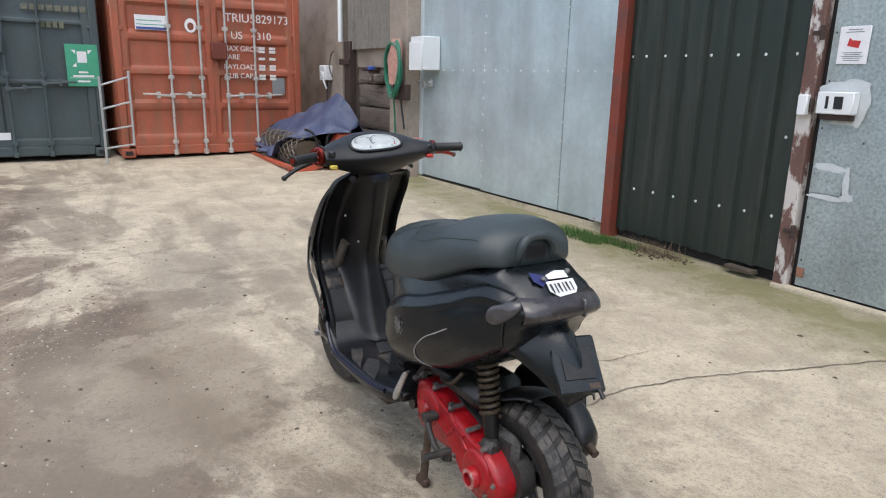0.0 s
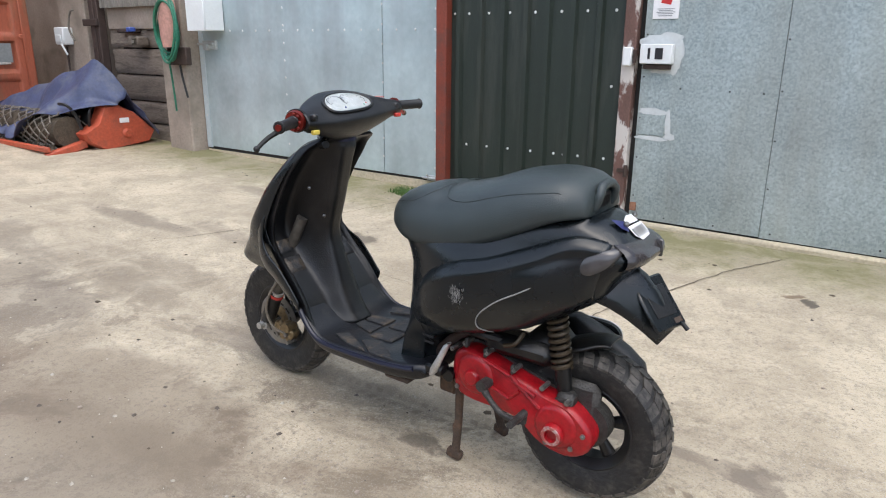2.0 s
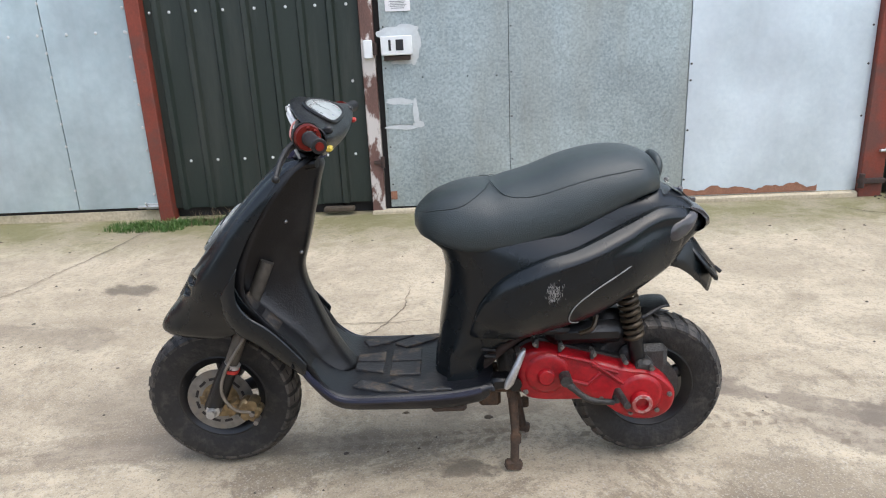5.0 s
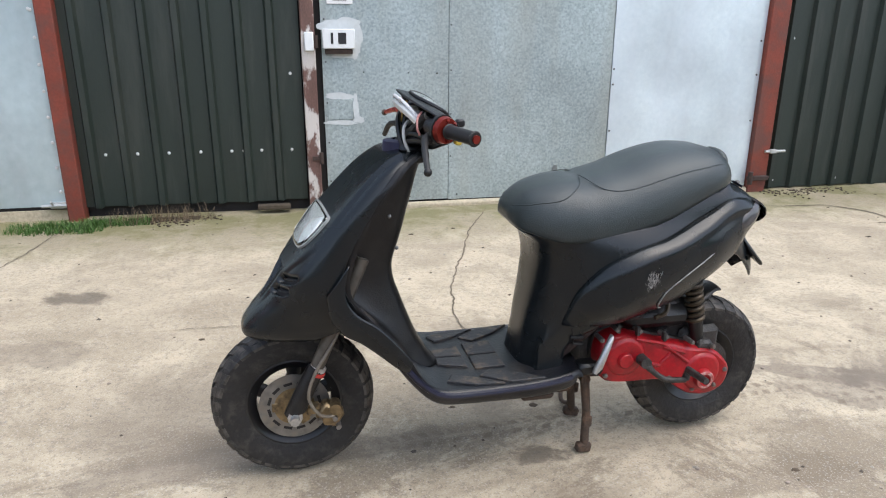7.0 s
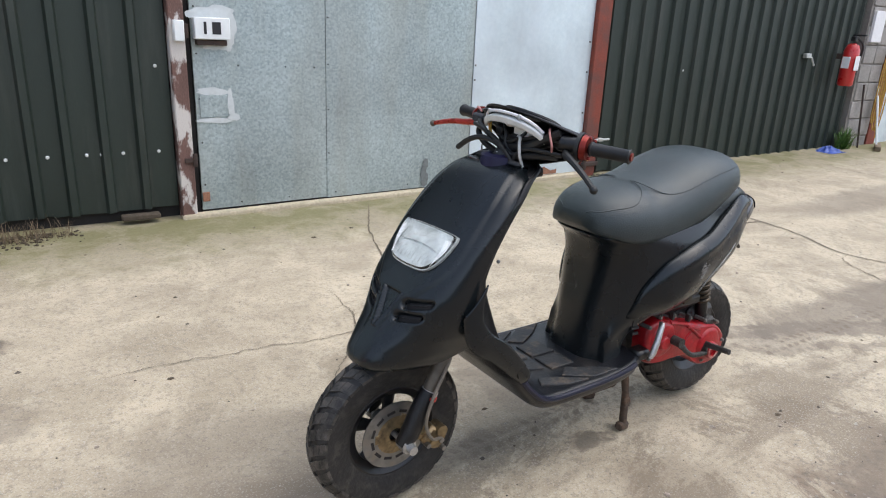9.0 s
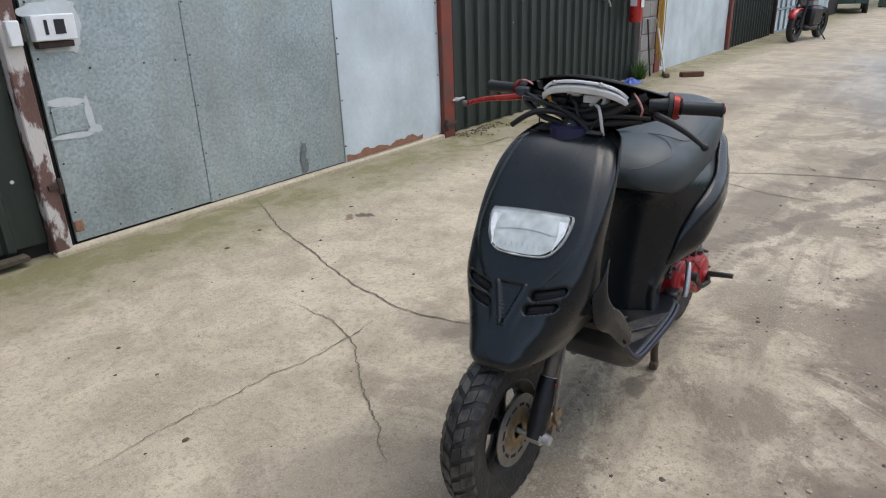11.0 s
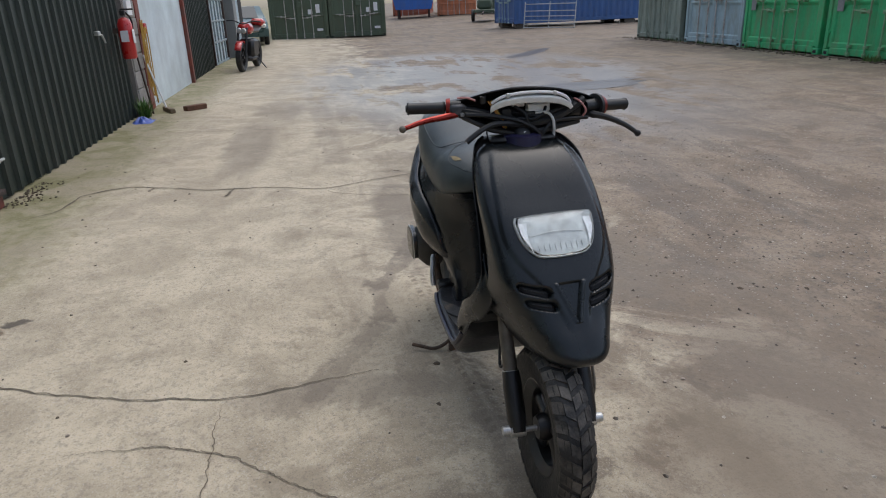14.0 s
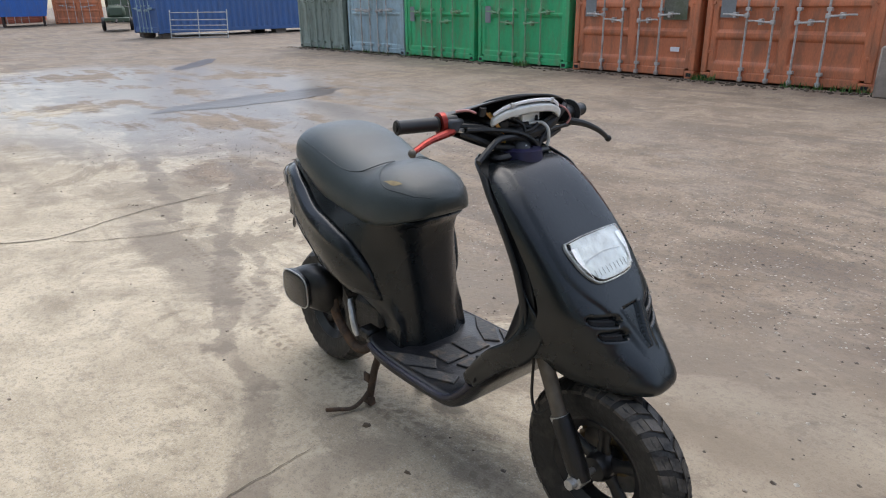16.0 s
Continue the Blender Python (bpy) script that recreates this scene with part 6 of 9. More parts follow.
# ---- the covered roller ----
rl = thing("roller_machine", "red ground-care roller machine under a blue tarpaulin", "machine", Matrix.Translation((-7.08, 2.12, 0.115)) @ Matrix.Scale(1.08, 4))
part("front_bar", Mesh().box(-1.47, 0.30, -0.49, -0.44, 0.035, 0.085, bevel=0.008), MACHINE_RED, rl)
for x0, x1 in ((-1.40, -0.64), (-0.54, 0.20)):
    r = part("mesh_roller", Mesh().tube([(x0, -0.20, 0.20), (x1, -0.20, 0.20)], 0.15, 16), DIRT, rl)
    w = Mesh()
    for k in range(11):
        for sg_ in (1, -1):
            pts = [(x0 + (x1 - x0) * t, -0.20 + 0.19 * math.cos(2 * math.pi * k / 11 + sg_ * 2.6 * t), 0.20 + 0.19 * math.sin(2 * math.pi * k / 11 + sg_ * 2.6 * t)) for t in np.linspace(0, 1, 14)]
            w.tube(pts, 0.008, 5)
    part("wire_cage", w, WIRE_STEEL, r)
arm = Mesh().box(0.22, 0.30, -0.49, -0.08, -0.03, 0.05, pose(0, 0, 0.09, 14, 0, 0), bevel=0.012)
part("side_arm", arm, MACHINE_RED, rl)
part("side_arm", Mesh().box(-1.47, -1.42, -0.49, 0.1, 0.05, 0.12, bevel=0.01), MACHINE_RED, rl)
rings = []
for x, k in ((0.20, 1.0), (0.34, 1.0), (0.365, 0.94)):
    rings.append([(x, 0.25 + (y - 0.25) * k, 0.22 + (z - 0.22) * k) for y, z in ((0.06, -0.002), (0.30, 0.02), (0.56, 0.05), (0.63, 0.16), (0.42, 0.36), (0.24, 0.45), (0.10, 0.44), (0.02, 0.27), (-0.14, 0.18), (-0.10, 0.10))])
part("chain_case", Mesh().loft(rings), MACHINE_RED, rl, "faded red chain case")
part("label", Mesh().box(0.366, 0.371, 0.24, 0.34, 0.265, 0.315, bevel=0.001), SIGN_WHITE, rl)
part("hub", Mesh().lathe([(0, 0.40), (0.035, 0.40), (0.045, 0.37), (0.06, 0.36)], (0, 0.31, 0.155), "x", 16), MACHINE_RED, rl)
part("engine", Mesh().box(-0.9, 0.16, 0.0, 0.5, 0.20, 0.40, bevel=0.05).box(-0.35, 0.18, 0.05, 0.4, 0.36, 0.58, bevel=0.06), MOTO_BLACK, rl)
part("lever", Mesh().tube(spline([(0.26, -0.10, 0.22), (0.24, -0.14, 0.38), (0.22, -0.20, 0.46), (0.12, -0.22, 0.47)], 12), 0.016, 6), MOTO_BLACK, rl)
part("lever", Mesh().tube(spline([(0.26, -0.02, 0.25), (0.30, -0.02, 0.40), (0.24, 0.06, 0.46)], 10), 0.014, 6), MOTO_BLACK, rl)
RIDGE = [(-1.42, 0.34, -0.25), (-1.20, 0.46, -0.18), (-0.80, 0.60, -0.02), (-0.30, 0.76, 0.10), (0.05, 0.86, 0.16), (0.20, 0.895, 0.19), (0.32, 0.80, 0.24), (0.42, 0.60, 0.32)]
FRONT = [(-1.42, 0.22, -0.40), (-1.15, 0.20, -0.46), (-0.80, 0.16, -0.48), (-0.45, 0.12, -0.47), (-0.25, 0.30, -0.42), (0.02, 0.38, -0.34), (0.22, 0.40, -0.20), (0.34, 0.42, 0.02), (0.42, 0.45, 0.16)]
BACK = [(-1.42, 0.20, 0.25), (-0.60, 0.25, 0.55), (0.10, 0.20, 0.66), (0.34, 0.14, 0.66), (0.42, 0.12, 0.64)]


def tarp(u, v):
    """A sheet hung over a ridge, with folds that fan down from it."""
    x = -1.42 + 1.84 * u
    rz, ry = lerp_table(RIDGE, x)
    ez, ey = lerp_table(FRONT, x) if v < 0.5 else lerp_table(BACK, x)
    t = abs(2 * v - 1)
    sag = 0.10 * math.sin(math.pi * t) * (1 if v < 0.5 else 0.3)
    fold = 0.5 * math.sin(11 * x + 4 * t + 2.0 * noise.noise((x * 2.0, t * 1.5, 2.0))) + 0.35 * math.sin(23 * x - 5 * t + 3 * noise.noise((x * 3, t, 7.0)))
    y = ry + (ey - ry) * t
    z = rz + (ez - rz) * t ** 0.85 - sag * 0.6
    y -= (0.055 * fold * t + 0.03 * noise.noise((x * 6, t * 4, 1.0))) * (1 if v < 0.5 else -1)
    z += 0.035 * fold * t * (1 - t) * 2 + 0.03 * noise.noise((x * 4.5, v * 6, 9.0))
    return (x + 0.03 * noise.noise((v * 5, u * 4, 4.0)), y, max(0.06, z))


shell(part("tarpaulin", Mesh().grid(tarp, 90, 50), TARP_BLUE, rl, "faded blue tarpaulin in loose folds", smooth=60), 0.004)

# ---- the motorbike and car far along ----
mb = thing("motorbike", "red and black road motorbike parked on its stand", "motorbike", pose(14.4, 1.93, height(14.4, 1.9), -4, 0, 170.7))
tyre = Mesh().lathe([(0.22, -0.04), (0.27, -0.065), (0.305, -0.045), (0.315, 0), (0.305, 0.045), (0.27, 0.065), (0.22, 0.04)], (0, 0, 0), "y", 32, True).data("tyre", TYRE_RUBBER)
rimd = Mesh().lathe([(0.20, -0.035), (0.225, -0.04), (0.225, 0.04), (0.20, 0.035)], (0, 0, 0), "y", 32, True)
for k in range(5):
    a = 2 * math.pi * k / 5
    rimd.tube([(0.03 * math.cos(a), 0, 0.03 * math.sin(a)), (0.21 * math.cos(a), 0, 0.21 * math.sin(a))], 0.018, 6)
rimd.tube([(0, -0.06, 0), (0, 0.06, 0)], 0.035, 10)
rimd = rimd.data("rim", MOTO_BLACK)
for x in (0.0, 1.36):
    w = part("wheel", tyre, None, mb)
    w.location = (x, 0, 0.315)
    part("rim", rimd, None, w)
for y in (-0.09, 0.09):
    part("fork_leg", Mesh().tube([(1.36, y, 0.315), (1.14, y, 0.92)], 0.025, 8), MOTO_BLACK, mb)
s = Mesh()
s.loft([[(1.36 + 0.345 * math.cos(a), y, 0.315 + 0.345 * math.sin(a)) for y in (-0.07, 0.0, 0.07)] for a in np.linspace(0.5, 2.2, 12)], caps=False, closed=False)
shell(part("front_mudguard", s, MOTO_RED, mb), 0.01)
part("tank", Mesh().loft([[(x, w * math.cos(a), z + h * math.sin(a)) for a in np.linspace(0, 2 * math.pi, 16, endpoint=False)] for x, w, z, h in ((0.55, 0.05, 0.84, 0.05), (0.62, 0.12, 0.86, 0.10), (0.85, 0.17, 0.90, 0.13), (1.02, 0.14, 0.92, 0.11), (1.10, 0.05, 0.90, 0.05))]), MOTO_RED, mb)
part("seat", Mesh().loft([[(x, w * math.cos(a), z + h * math.sin(a)) for a in np.linspace(0, 2 * math.pi, 14, endpoint=False)] for x, w, z, h in ((-0.30, 0.04, 0.93, 0.03), (-0.2, 0.11, 0.90, 0.05), (0.2, 0.14, 0.83, 0.05), (0.58, 0.10, 0.84, 0.05))]), MOTO_BLACK, mb)
part("top_box", Mesh().box(-0.45, -0.10, -0.15, 0.15, 0.92, 1.08, bevel=0.06), MOTO_RED, mb, "red luggage on the tail")
part("engine", Mesh().box(0.42, 0.95, -0.17, 0.17, 0.28, 0.68, bevel=0.06), MOTO_BLACK, mb)
part("exhaust", Mesh().tube(spline([(0.9, -0.15, 0.35), (0.5, -0.18, 0.25), (-0.1, -0.2, 0.42)], 14), [0.025] * 7 + [0.05] * 7, 10), ALUMINIUM, mb)
part("handlebar", Mesh().tube(spline([(1.0, -0.37, 1.05), (1.08, -0.2, 1.06), (1.12, 0, 1.0), (1.08, 0.2, 1.06), (1.0, 0.37, 1.05)], 20), 0.014, 8), MOTO_BLACK, mb)
for y in (-0.045, 0.045):
    part("headlamp", Mesh().lathe([(0, 0.05), (0.05, 0.04), (0.06, 0.0), (0.04, -0.08)], (1.24, y, 0.86), "x", 16), ALUMINIUM, mb)
part("belly_fairing", Mesh().box(0.40, 1.0, -0.14, 0.14, 0.20, 0.32, bevel=0.05), MOTO_BLACK, mb)
part("side_stand", Mesh().tube([(0.5, 0.12, 0.28), (0.45, 0.32, 0.02)], 0.012, 6), MOTO_BLACK, mb)

car = thing("parked_car", "dark teal hatchback car parked beyond the workshop", "car", pose(25.6, 3.2, ZF, 0, 0, 8))
prof = [(-1.9, 0.35), (-1.95, 0.62), (-1.75, 0.86), (-1.0, 0.98), (-0.45, 1.40), (1.0, 1.42), (1.75, 0.98), (1.92, 0.75), (1.9, 0.35)]
part("body", Mesh().loft([[(x * (1 if abs(y) < 0.6 else 0.96), y * (1 if z < 1.0 else 0.84), z) for x, z in prof] for y in (-0.82, -0.7, 0.7, 0.82)]), CAR_TEAL, car)
part("windscreen", Mesh().add([(-1.0, -0.55, 0.995), (-1.0, 0.55, 0.995), (-0.47, 0.48, 1.395), (-0.47, -0.48, 1.395)], [(0, 1, 2, 3)]), CAR_GLASS, car).location = (-0.012, 0, 0.012)
for x in (-1.2, 1.25):
    for y in (-0.76, 0.76):
        o = part("wheel", wheel, None, car)
        o.location = (x, y, 0.31)
for y in (-0.6, 0.6):
    part("headlight", Mesh().box(-1.97, -1.82, y - 0.14, y + 0.14, 0.66, 0.80, bevel=0.04), WHITE_PLASTIC, car)


# -- loose grit and debris on the ground --


def scatter(count, seed, x0, x1, y0, y1, small, large, flat, keep):
    rnd = random.Random(seed)
    m = Mesh()
    while count:
        x, y = rnd.uniform(x0, x1), rnd.uniform(y0, y1)
        if rnd.random() > keep(x, y):
            continue
        count -= 1
        r = small + (large - small) * rnd.random() ** 3
        a0, z0 = rnd.uniform(0, 6.28), height(x, y) + 0.002
        n = 5
        low = [(x + r * rnd.uniform(0.7, 1.2) * math.cos(a0 + 6.283 * k / n), y + r * rnd.uniform(0.5, 1.0) * math.sin(a0 + 6.283 * k / n), z0 - 0.002) for k in range(n)]
        top_ = (x + r * rnd.uniform(-0.3, 0.3), y + r * rnd.uniform(-0.3, 0.3), z0 + r * flat * rnd.uniform(0.6, 1.2))
        m.add(low + [top_], [(k, (k + 1) % n, n) for k in range(n)])
    return m


def loose(x, y):
    return 0.05 + 0.95 * smooth01(0.2, -0.9, y) * (0.35 + 0.65 * smooth01(0.45, 0.6, 0.5 + 0.5 * noise.noise((x * 0.9, y * 0.9, 3.1))))


def me_stuff(name, mesh, material, label):
    ob = new(name, mesh.data(name, material, 0))
    return tagged(ob, label, "grit", "", "stuff")


me_stuff("pale_grit", scatter(2600, 5, -6.0, 6.0, -3.4, 2.6, 0.003, 0.011, 0.6, loose), GRIT_PALE, "pale small stones lying loose on the yard ground")
me_stuff("dark_grit", scatter(2200, 9, -6.0, 6.0, -3.4, 2.7, 0.003, 0.013, 0.5, loose), GRIT_DARK, "dark grit and crumbs of dirt on the ground")
me_stuff("leaf_litter", scatter(260, 13, -6.5, 8.0, -3.0, 2.85, 0.006, 0.022, 0.25, lambda x, y: 0.3 + 0.7 * smooth01(1.2, 2.8, y)), LITTER, "scraps of dead leaf scattered over the concrete")

# ---- the scooter: x forward from the rear axle, y to its left, z up ----
sc = thing("scooter", "matt black scooter with a red engine cover on its centre stand", "scooter", pose(0.0, 0.0, -0.018, 0, -0.3, 180.5))
HUB = 0.234

# -- wheels --


def wheel_part(x, y, steer, name):
    w = new(name)
    w.parent = sc
    w.empty_display_size = 0.1
    w.matrix_local = pose(x, y, HUB, 0, 0, steer)
    half, r0 = 0.060, 0.222
    prof = [(0.128, -0.042), (0.150, -0.052), (0.180, -0.060), (0.203, -0.058), (0.215, -0.045), (0.2205, -0.025), (r0, 0.0), (0.2205, 0.025), (0.215, 0.045), (0.203, 0.058), (0.180, 0.060), (0.150, 0.052), (0.128, 0.042)]
    t = Mesh().lathe(prof, (0, 0, 0), "y", 72)

    def crown(yy):
        return r0 - 0.0030 * (yy / 0.025) ** 2 if abs(yy) < 0.046 else 0.2108 - (abs(yy) - 0.046) * 0.75

    part("tyre", t, TYRE_RUBBER, w, "knobbly worn black tyre", smooth=30)
    n = 30
    for y0, y1, s0, s1, w0, w1 in ((0.002, 0.030, 0.0, 0.070, 0.148, 0.140), (0.0325, 0.061, 0.080, 0.12, 0.145, 0.155)):
        for side in (-1, 1):
            pts = []
            for lift in (-0.004, 0.0065):
                for yy, aa in ((y0, s0), (y0, s0 + w0), (y1, s1 + w1), (y1, s1)):
                    if lift > 0:
                        aa += ((s0 + s1 + w0) / 2 - aa) * 0.05
                    r = crown(yy) + lift * (1.0 if yy < 0.05 else 0.75)
                    pts.append((r * math.cos(aa), side * yy, r * math.sin(aa)))
            block = Mesh().add(pts, [(0, 1, 2, 3), (4, 5, 6, 7), (0, 1, 5, 4), (1, 2, 6, 5), (2, 3, 7, 6), (3, 0, 4, 7)]).data("tread_block", TREAD_RUBBER, 0)
            for k in range(n):
                o = part("tread_block", block, None, w)
                o.rotation_euler = (0, -2 * math.pi * (k + (0.5 if side > 0 else 0)) / n, 0)
    rim = Mesh().lathe([(0.128, -0.046), (0.133, -0.044), (0.131, -0.036), (0.112, -0.026), (0.110, 0.026), (0.131, 0.036), (0.133, 0.044), (0.128, 0.046), (0.121, 0.040), (0.104, 0.024), (0.104, -0.024), (0.121, -0.040)], (0, 0, 0), "y", 56, True)
    part("rim", rim, RIM_PAINT, w)
    for k in range(5):
        a = 2 * math.pi * k / 5 + 0.35
        ca, sa = math.cos(a), math.sin(a)
        rings = []
        for r, wd, th in ((0.025, 0.022, 0.020), (0.06, 0.016, 0.014), (0.108, 0.024, 0.016)):
            ring = []
            for q in range(10):
                b = 2 * math.pi * q / 10
                u, v = wd * math.cos(b), th * math.sin(b)
                ring.append((r * ca - u * sa, v, r * sa + u * ca))
            rings.append(ring)
        part("spoke", Mesh().loft(rings), RIM_PAINT, w)
    part("hub", Mesh().lathe([(0.0, -0.05), (0.03, -0.05), (0.038, -0.03), (0.038, 0.03), (0.03, 0.05), (0.0, 0.05)], (0, 0, 0), "y", 24), RIM_PAINT, w)
    return w


FX, FY, STEER = 1.302, -0.018, 0.0
rear_wheel = wheel_part(0.012, 0.0, 0, "rear_wheel")
front_wheel = wheel_part(FX, FY, STEER, "front_wheel")
front_wheel.scale = (1.025, 0.80, 1.025)
disc = Mesh()
prof = [(0.055, 0.062), (0.098, 0.062), (0.098, 0.066), (0.055, 0.066)]
disc.lathe(prof, (0, 0, 0), "y", 48, True)
disc_part = part("brake_disc", disc, DISC_STEEL, front_wheel, "slotted steel brake disc with a gold centre")
slots = Mesh()
for k in range(12):
    a = 2 * math.pi * k / 12
    slots.box(-0.012, 0.012, 0.0655, 0.0668, 0.066, 0.074, pose(0, 0, 0, 0, math.degrees(a) + 12, 0))
part("disc_slot", slots, GASKET_AND_SHADE, disc_part, smooth=0)
part("disc_carrier", Mesh().lathe([(0.02, 0.069), (0.034, 0.069), (0.056, 0.066), (0.056, 0.06), (0.02, 0.055)], (0, 0, 0), "y", 36), BRASS, disc_part)
for k in range(3):
    a = 2 * math.pi * k / 3
    part("carrier_arm", Mesh().box(0.04, 0.062, 0.06, 0.068, -0.014, 0.014, pose(0, 0, 0, 0, math.degrees(a), 0), bevel=0.002), BRASS, disc_part)

# -- front fork --
fork = new("front_fork")
fork.parent = sc
fork.empty_display_size = 0.1
for side, y in ((1, 0.090), (-1, -0.112)):
    leg = Mesh().tube([(1.315, y, 0.235), (1.294, y, 0.262), (1.254, y, 0.345), (1.2345, y, 0.381)], [0.020, 0.027, 0.027, 0.024], 14)
    leg_ob = part("lower_leg", leg, BLACK_PLASTIC, fork, "black lower fork leg")
    part("upper_tube", Mesh().tube([(1.2365, y, 0.376), (1.173, y, 0.52), (1.10, y * 0.8, 0.68)], 0.0195, 14), FORK_STEEL, fork)
    part("fork_seal", Mesh().tube([(1.2355, y, 0.371), (1.2305, y, 0.382)], 0.0235, 14), FORK_LABEL if side > 0 else ALUMINIUM, fork)
    if side > 0:
        part("fork_label", Mesh().tube([(1.2405, y, 0.360), (1.2362, y, 0.369)], 0.0262, 14), RED_LABEL, fork)
    part("axle_nut", Mesh().tube([(FX, y - side * 0.02, HUB + 0.004), (FX, y + side * 0.020, HUB + 0.004), (FX, y + side * 0.022, HUB + 0.004), (FX, y + side * 0.042, HUB + 0.004)], [0.021, 0.021, 0.014, 0.013], 10), ALUMINIUM, fork)
part("axle", Mesh().tube([(FX, FY - 0.11, HUB), (FX, FY + 0.11, HUB)], 0.008, 10), ALUMINIUM, fork)
cal = Mesh()
cal.box(-0.035, 0.035, -0.012, 0.032, -0.028, 0.028, pose(1.205, FY + 0.078, 0.222, 0, -35, 0), bevel=0.008)
cal.tube([(1.19, FY + 0.075, 0.245), (1.19, FY + 0.118, 0.245)], 0.017, 12)
cal.tube([(1.212, FY + 0.075, 0.212), (1.212, FY + 0.116, 0.212)], 0.015, 12)
cal.tube([(1.232, FY + 0.09, 0.238), (1.245, FY + 0.10, 0.258)], 0.012, 8)
cal.box(1.23, 1.27, FY + 0.085, FY + 0.097, 0.225, 0.25, bevel=0.003)
caliper = part("brake_caliper", cal, BRASS, fork, "gold brake caliper")
for x, z in ((1.183, 0.190), (1.235, 0.214), (1.192, 0.218)):
    part("caliper_bolt", Mesh().tube([(x, FY + 0.085, z), (x, FY + 0.122, z)], 0.0075, 8), DISC_STEEL, caliper)
part("brake_hose", Mesh().tube(spline([(1.195, 0.098, 0.225), (1.235, 0.116, 0.245), (1.262, 0.124, 0.305), (1.242, 0.122, 0.375), (1.190, 0.108, 0.455), (1.15, 0.09, 0.53)], 26), 0.0048, 7), HOSE_GREY, fork)
part("brake_hose", Mesh().tube(spline([(1.21, FY - 0.10, 0.40), (1.17, FY - 0.105, 0.36), (1.145, FY - 0.1, 0.40), (1.14, FY - 0.09, 0.5)], 18), 0.004, 6), CABLE_BLACK, fork)

# -- front cover --
COVER = [  # z, nose x, seam x, half-width at the seam, squareness, width of the nose in parts of it
    (0.448, 1.393, 1.260, 0.096, 3.4, 0.55), (0.458, 1.410, 1.225, 0.110, 3.6, 0.62), (0.478, 1.415, 1.175, 0.124, 3.8, 0.66), (0.510, 1.397, 1.125, 0.146, 3.8, 0.64), (0.550, 1.365, 1.130, 0.163, 3.8, 0.68), (0.600, 1.331, 1.155, 0.171, 3.8, 0.78),
    (0.650, 1.301, 1.170, 0.170, 3.8, 0.88), (0.700, 1.264, 1.157, 0.168, 3.8, 0.95), (0.750, 1.226, 1.135, 0.167, 3.9, 0.98), (0.800, 1.186, 1.108, 0.167, 4.0, 1.00),
    (0.850, 1.142, 1.077, 0.166, 4.0, 1.00), (0.900, 1.097, 1.040, 0.160, 3.8, 1.00), (0.940, 1.056, 1.005, 0.148, 3.4, 1.00), (0.965, 1.022, 0.982, 0.130, 3.0, 1.00), (0.978, 0.990, 0.962, 0.105, 2.8, 1.00),
]


def lean(mesh):
    """The cover is fixed on slightly askew, turned to the left about its top."""
    c, s_ = math.cos(radians(4.8)), math.sin(radians(4.8))
    mesh.v = [(0.963 + (x - 0.95) * c - y * s_, y * c + (x - 0.95) * s_ - 0.007, 0.965 - (0.978 - z) * 0.93) for x, y, z in mesh.v]
    return mesh


@functools.lru_cache(None)
def cover_section(z, n=160):
    """Half of the cover's outline at a height, from the nose back to the seam."""
    xn, xs, w, k, nose = lerp_table(COVER, z)
    ph = np.linspace(0, math.pi / 2, n)
    x = xs + (xn - xs) * np.maximum(np.cos(ph), 0) ** (2 / k)
    g = (xn - x) / (xn - xs)
    return x, w * np.sin(ph) ** (2 / k) * (nose + (1 - nose) * g ** 0.8)


INWARD = Vector((-0.78, 0, -0.62))


def slot_mask(y, z, y0, y1, zc, hz, slant):
    """1 inside a rounded slanting slot on either side of the middle."""
    a = abs(y)
    c = zc + (a - (y0 + y1) / 2) * slant
    dy = max(y0 + hz - a, a - (y1 - hz), 0.0)
    d = math.hypot(dy, z - c)
    return 1 - smooth01(hz - 0.005, hz + 0.003, d)


def cover_relief(y, z):
    a, z = abs(y), z + 0.014
    b = lerp_table([(0.55, 0.020), (0.60, 0.034), (0.64, 0.052), (0.68, 0.080), (0.72, 0.112), (0.76, 0.130), (0.80, 0.134), (0.86, 0.130), (0.92, 0.122), (0.98, 0.105)], z)[0]
    d = 0.006 * smooth01(b - 0.004, b + 0.012, a) * smooth01(0.54, 0.60, z)
    v = max(slot_mask(y, z, 0.050, 0.132, 0.655, 0.0125, 0.22), slot_mask(y, z, 0.042, 0.118, 0.620, 0.0125, 0.16))
    d += v * 0.020
    half = 0.034 * (z - 0.572) / (0.668 - 0.572)
    if 0.572 < z < 0.672:
        d += 0.007 * (1 - smooth01(half - 0.004, half + 0.001, a)) * (1 - smooth01(0.664, 0.669, z))
        d -= 0.004 * math.exp(-((a - half - 0.004) / 0.004) ** 2) * (1 - smooth01(0.664, 0.668, z))
    return d


def cover_point(y, z):
    x, w = cover_section(round(z, 4))
    return float(np.interp(abs(y), w, x))


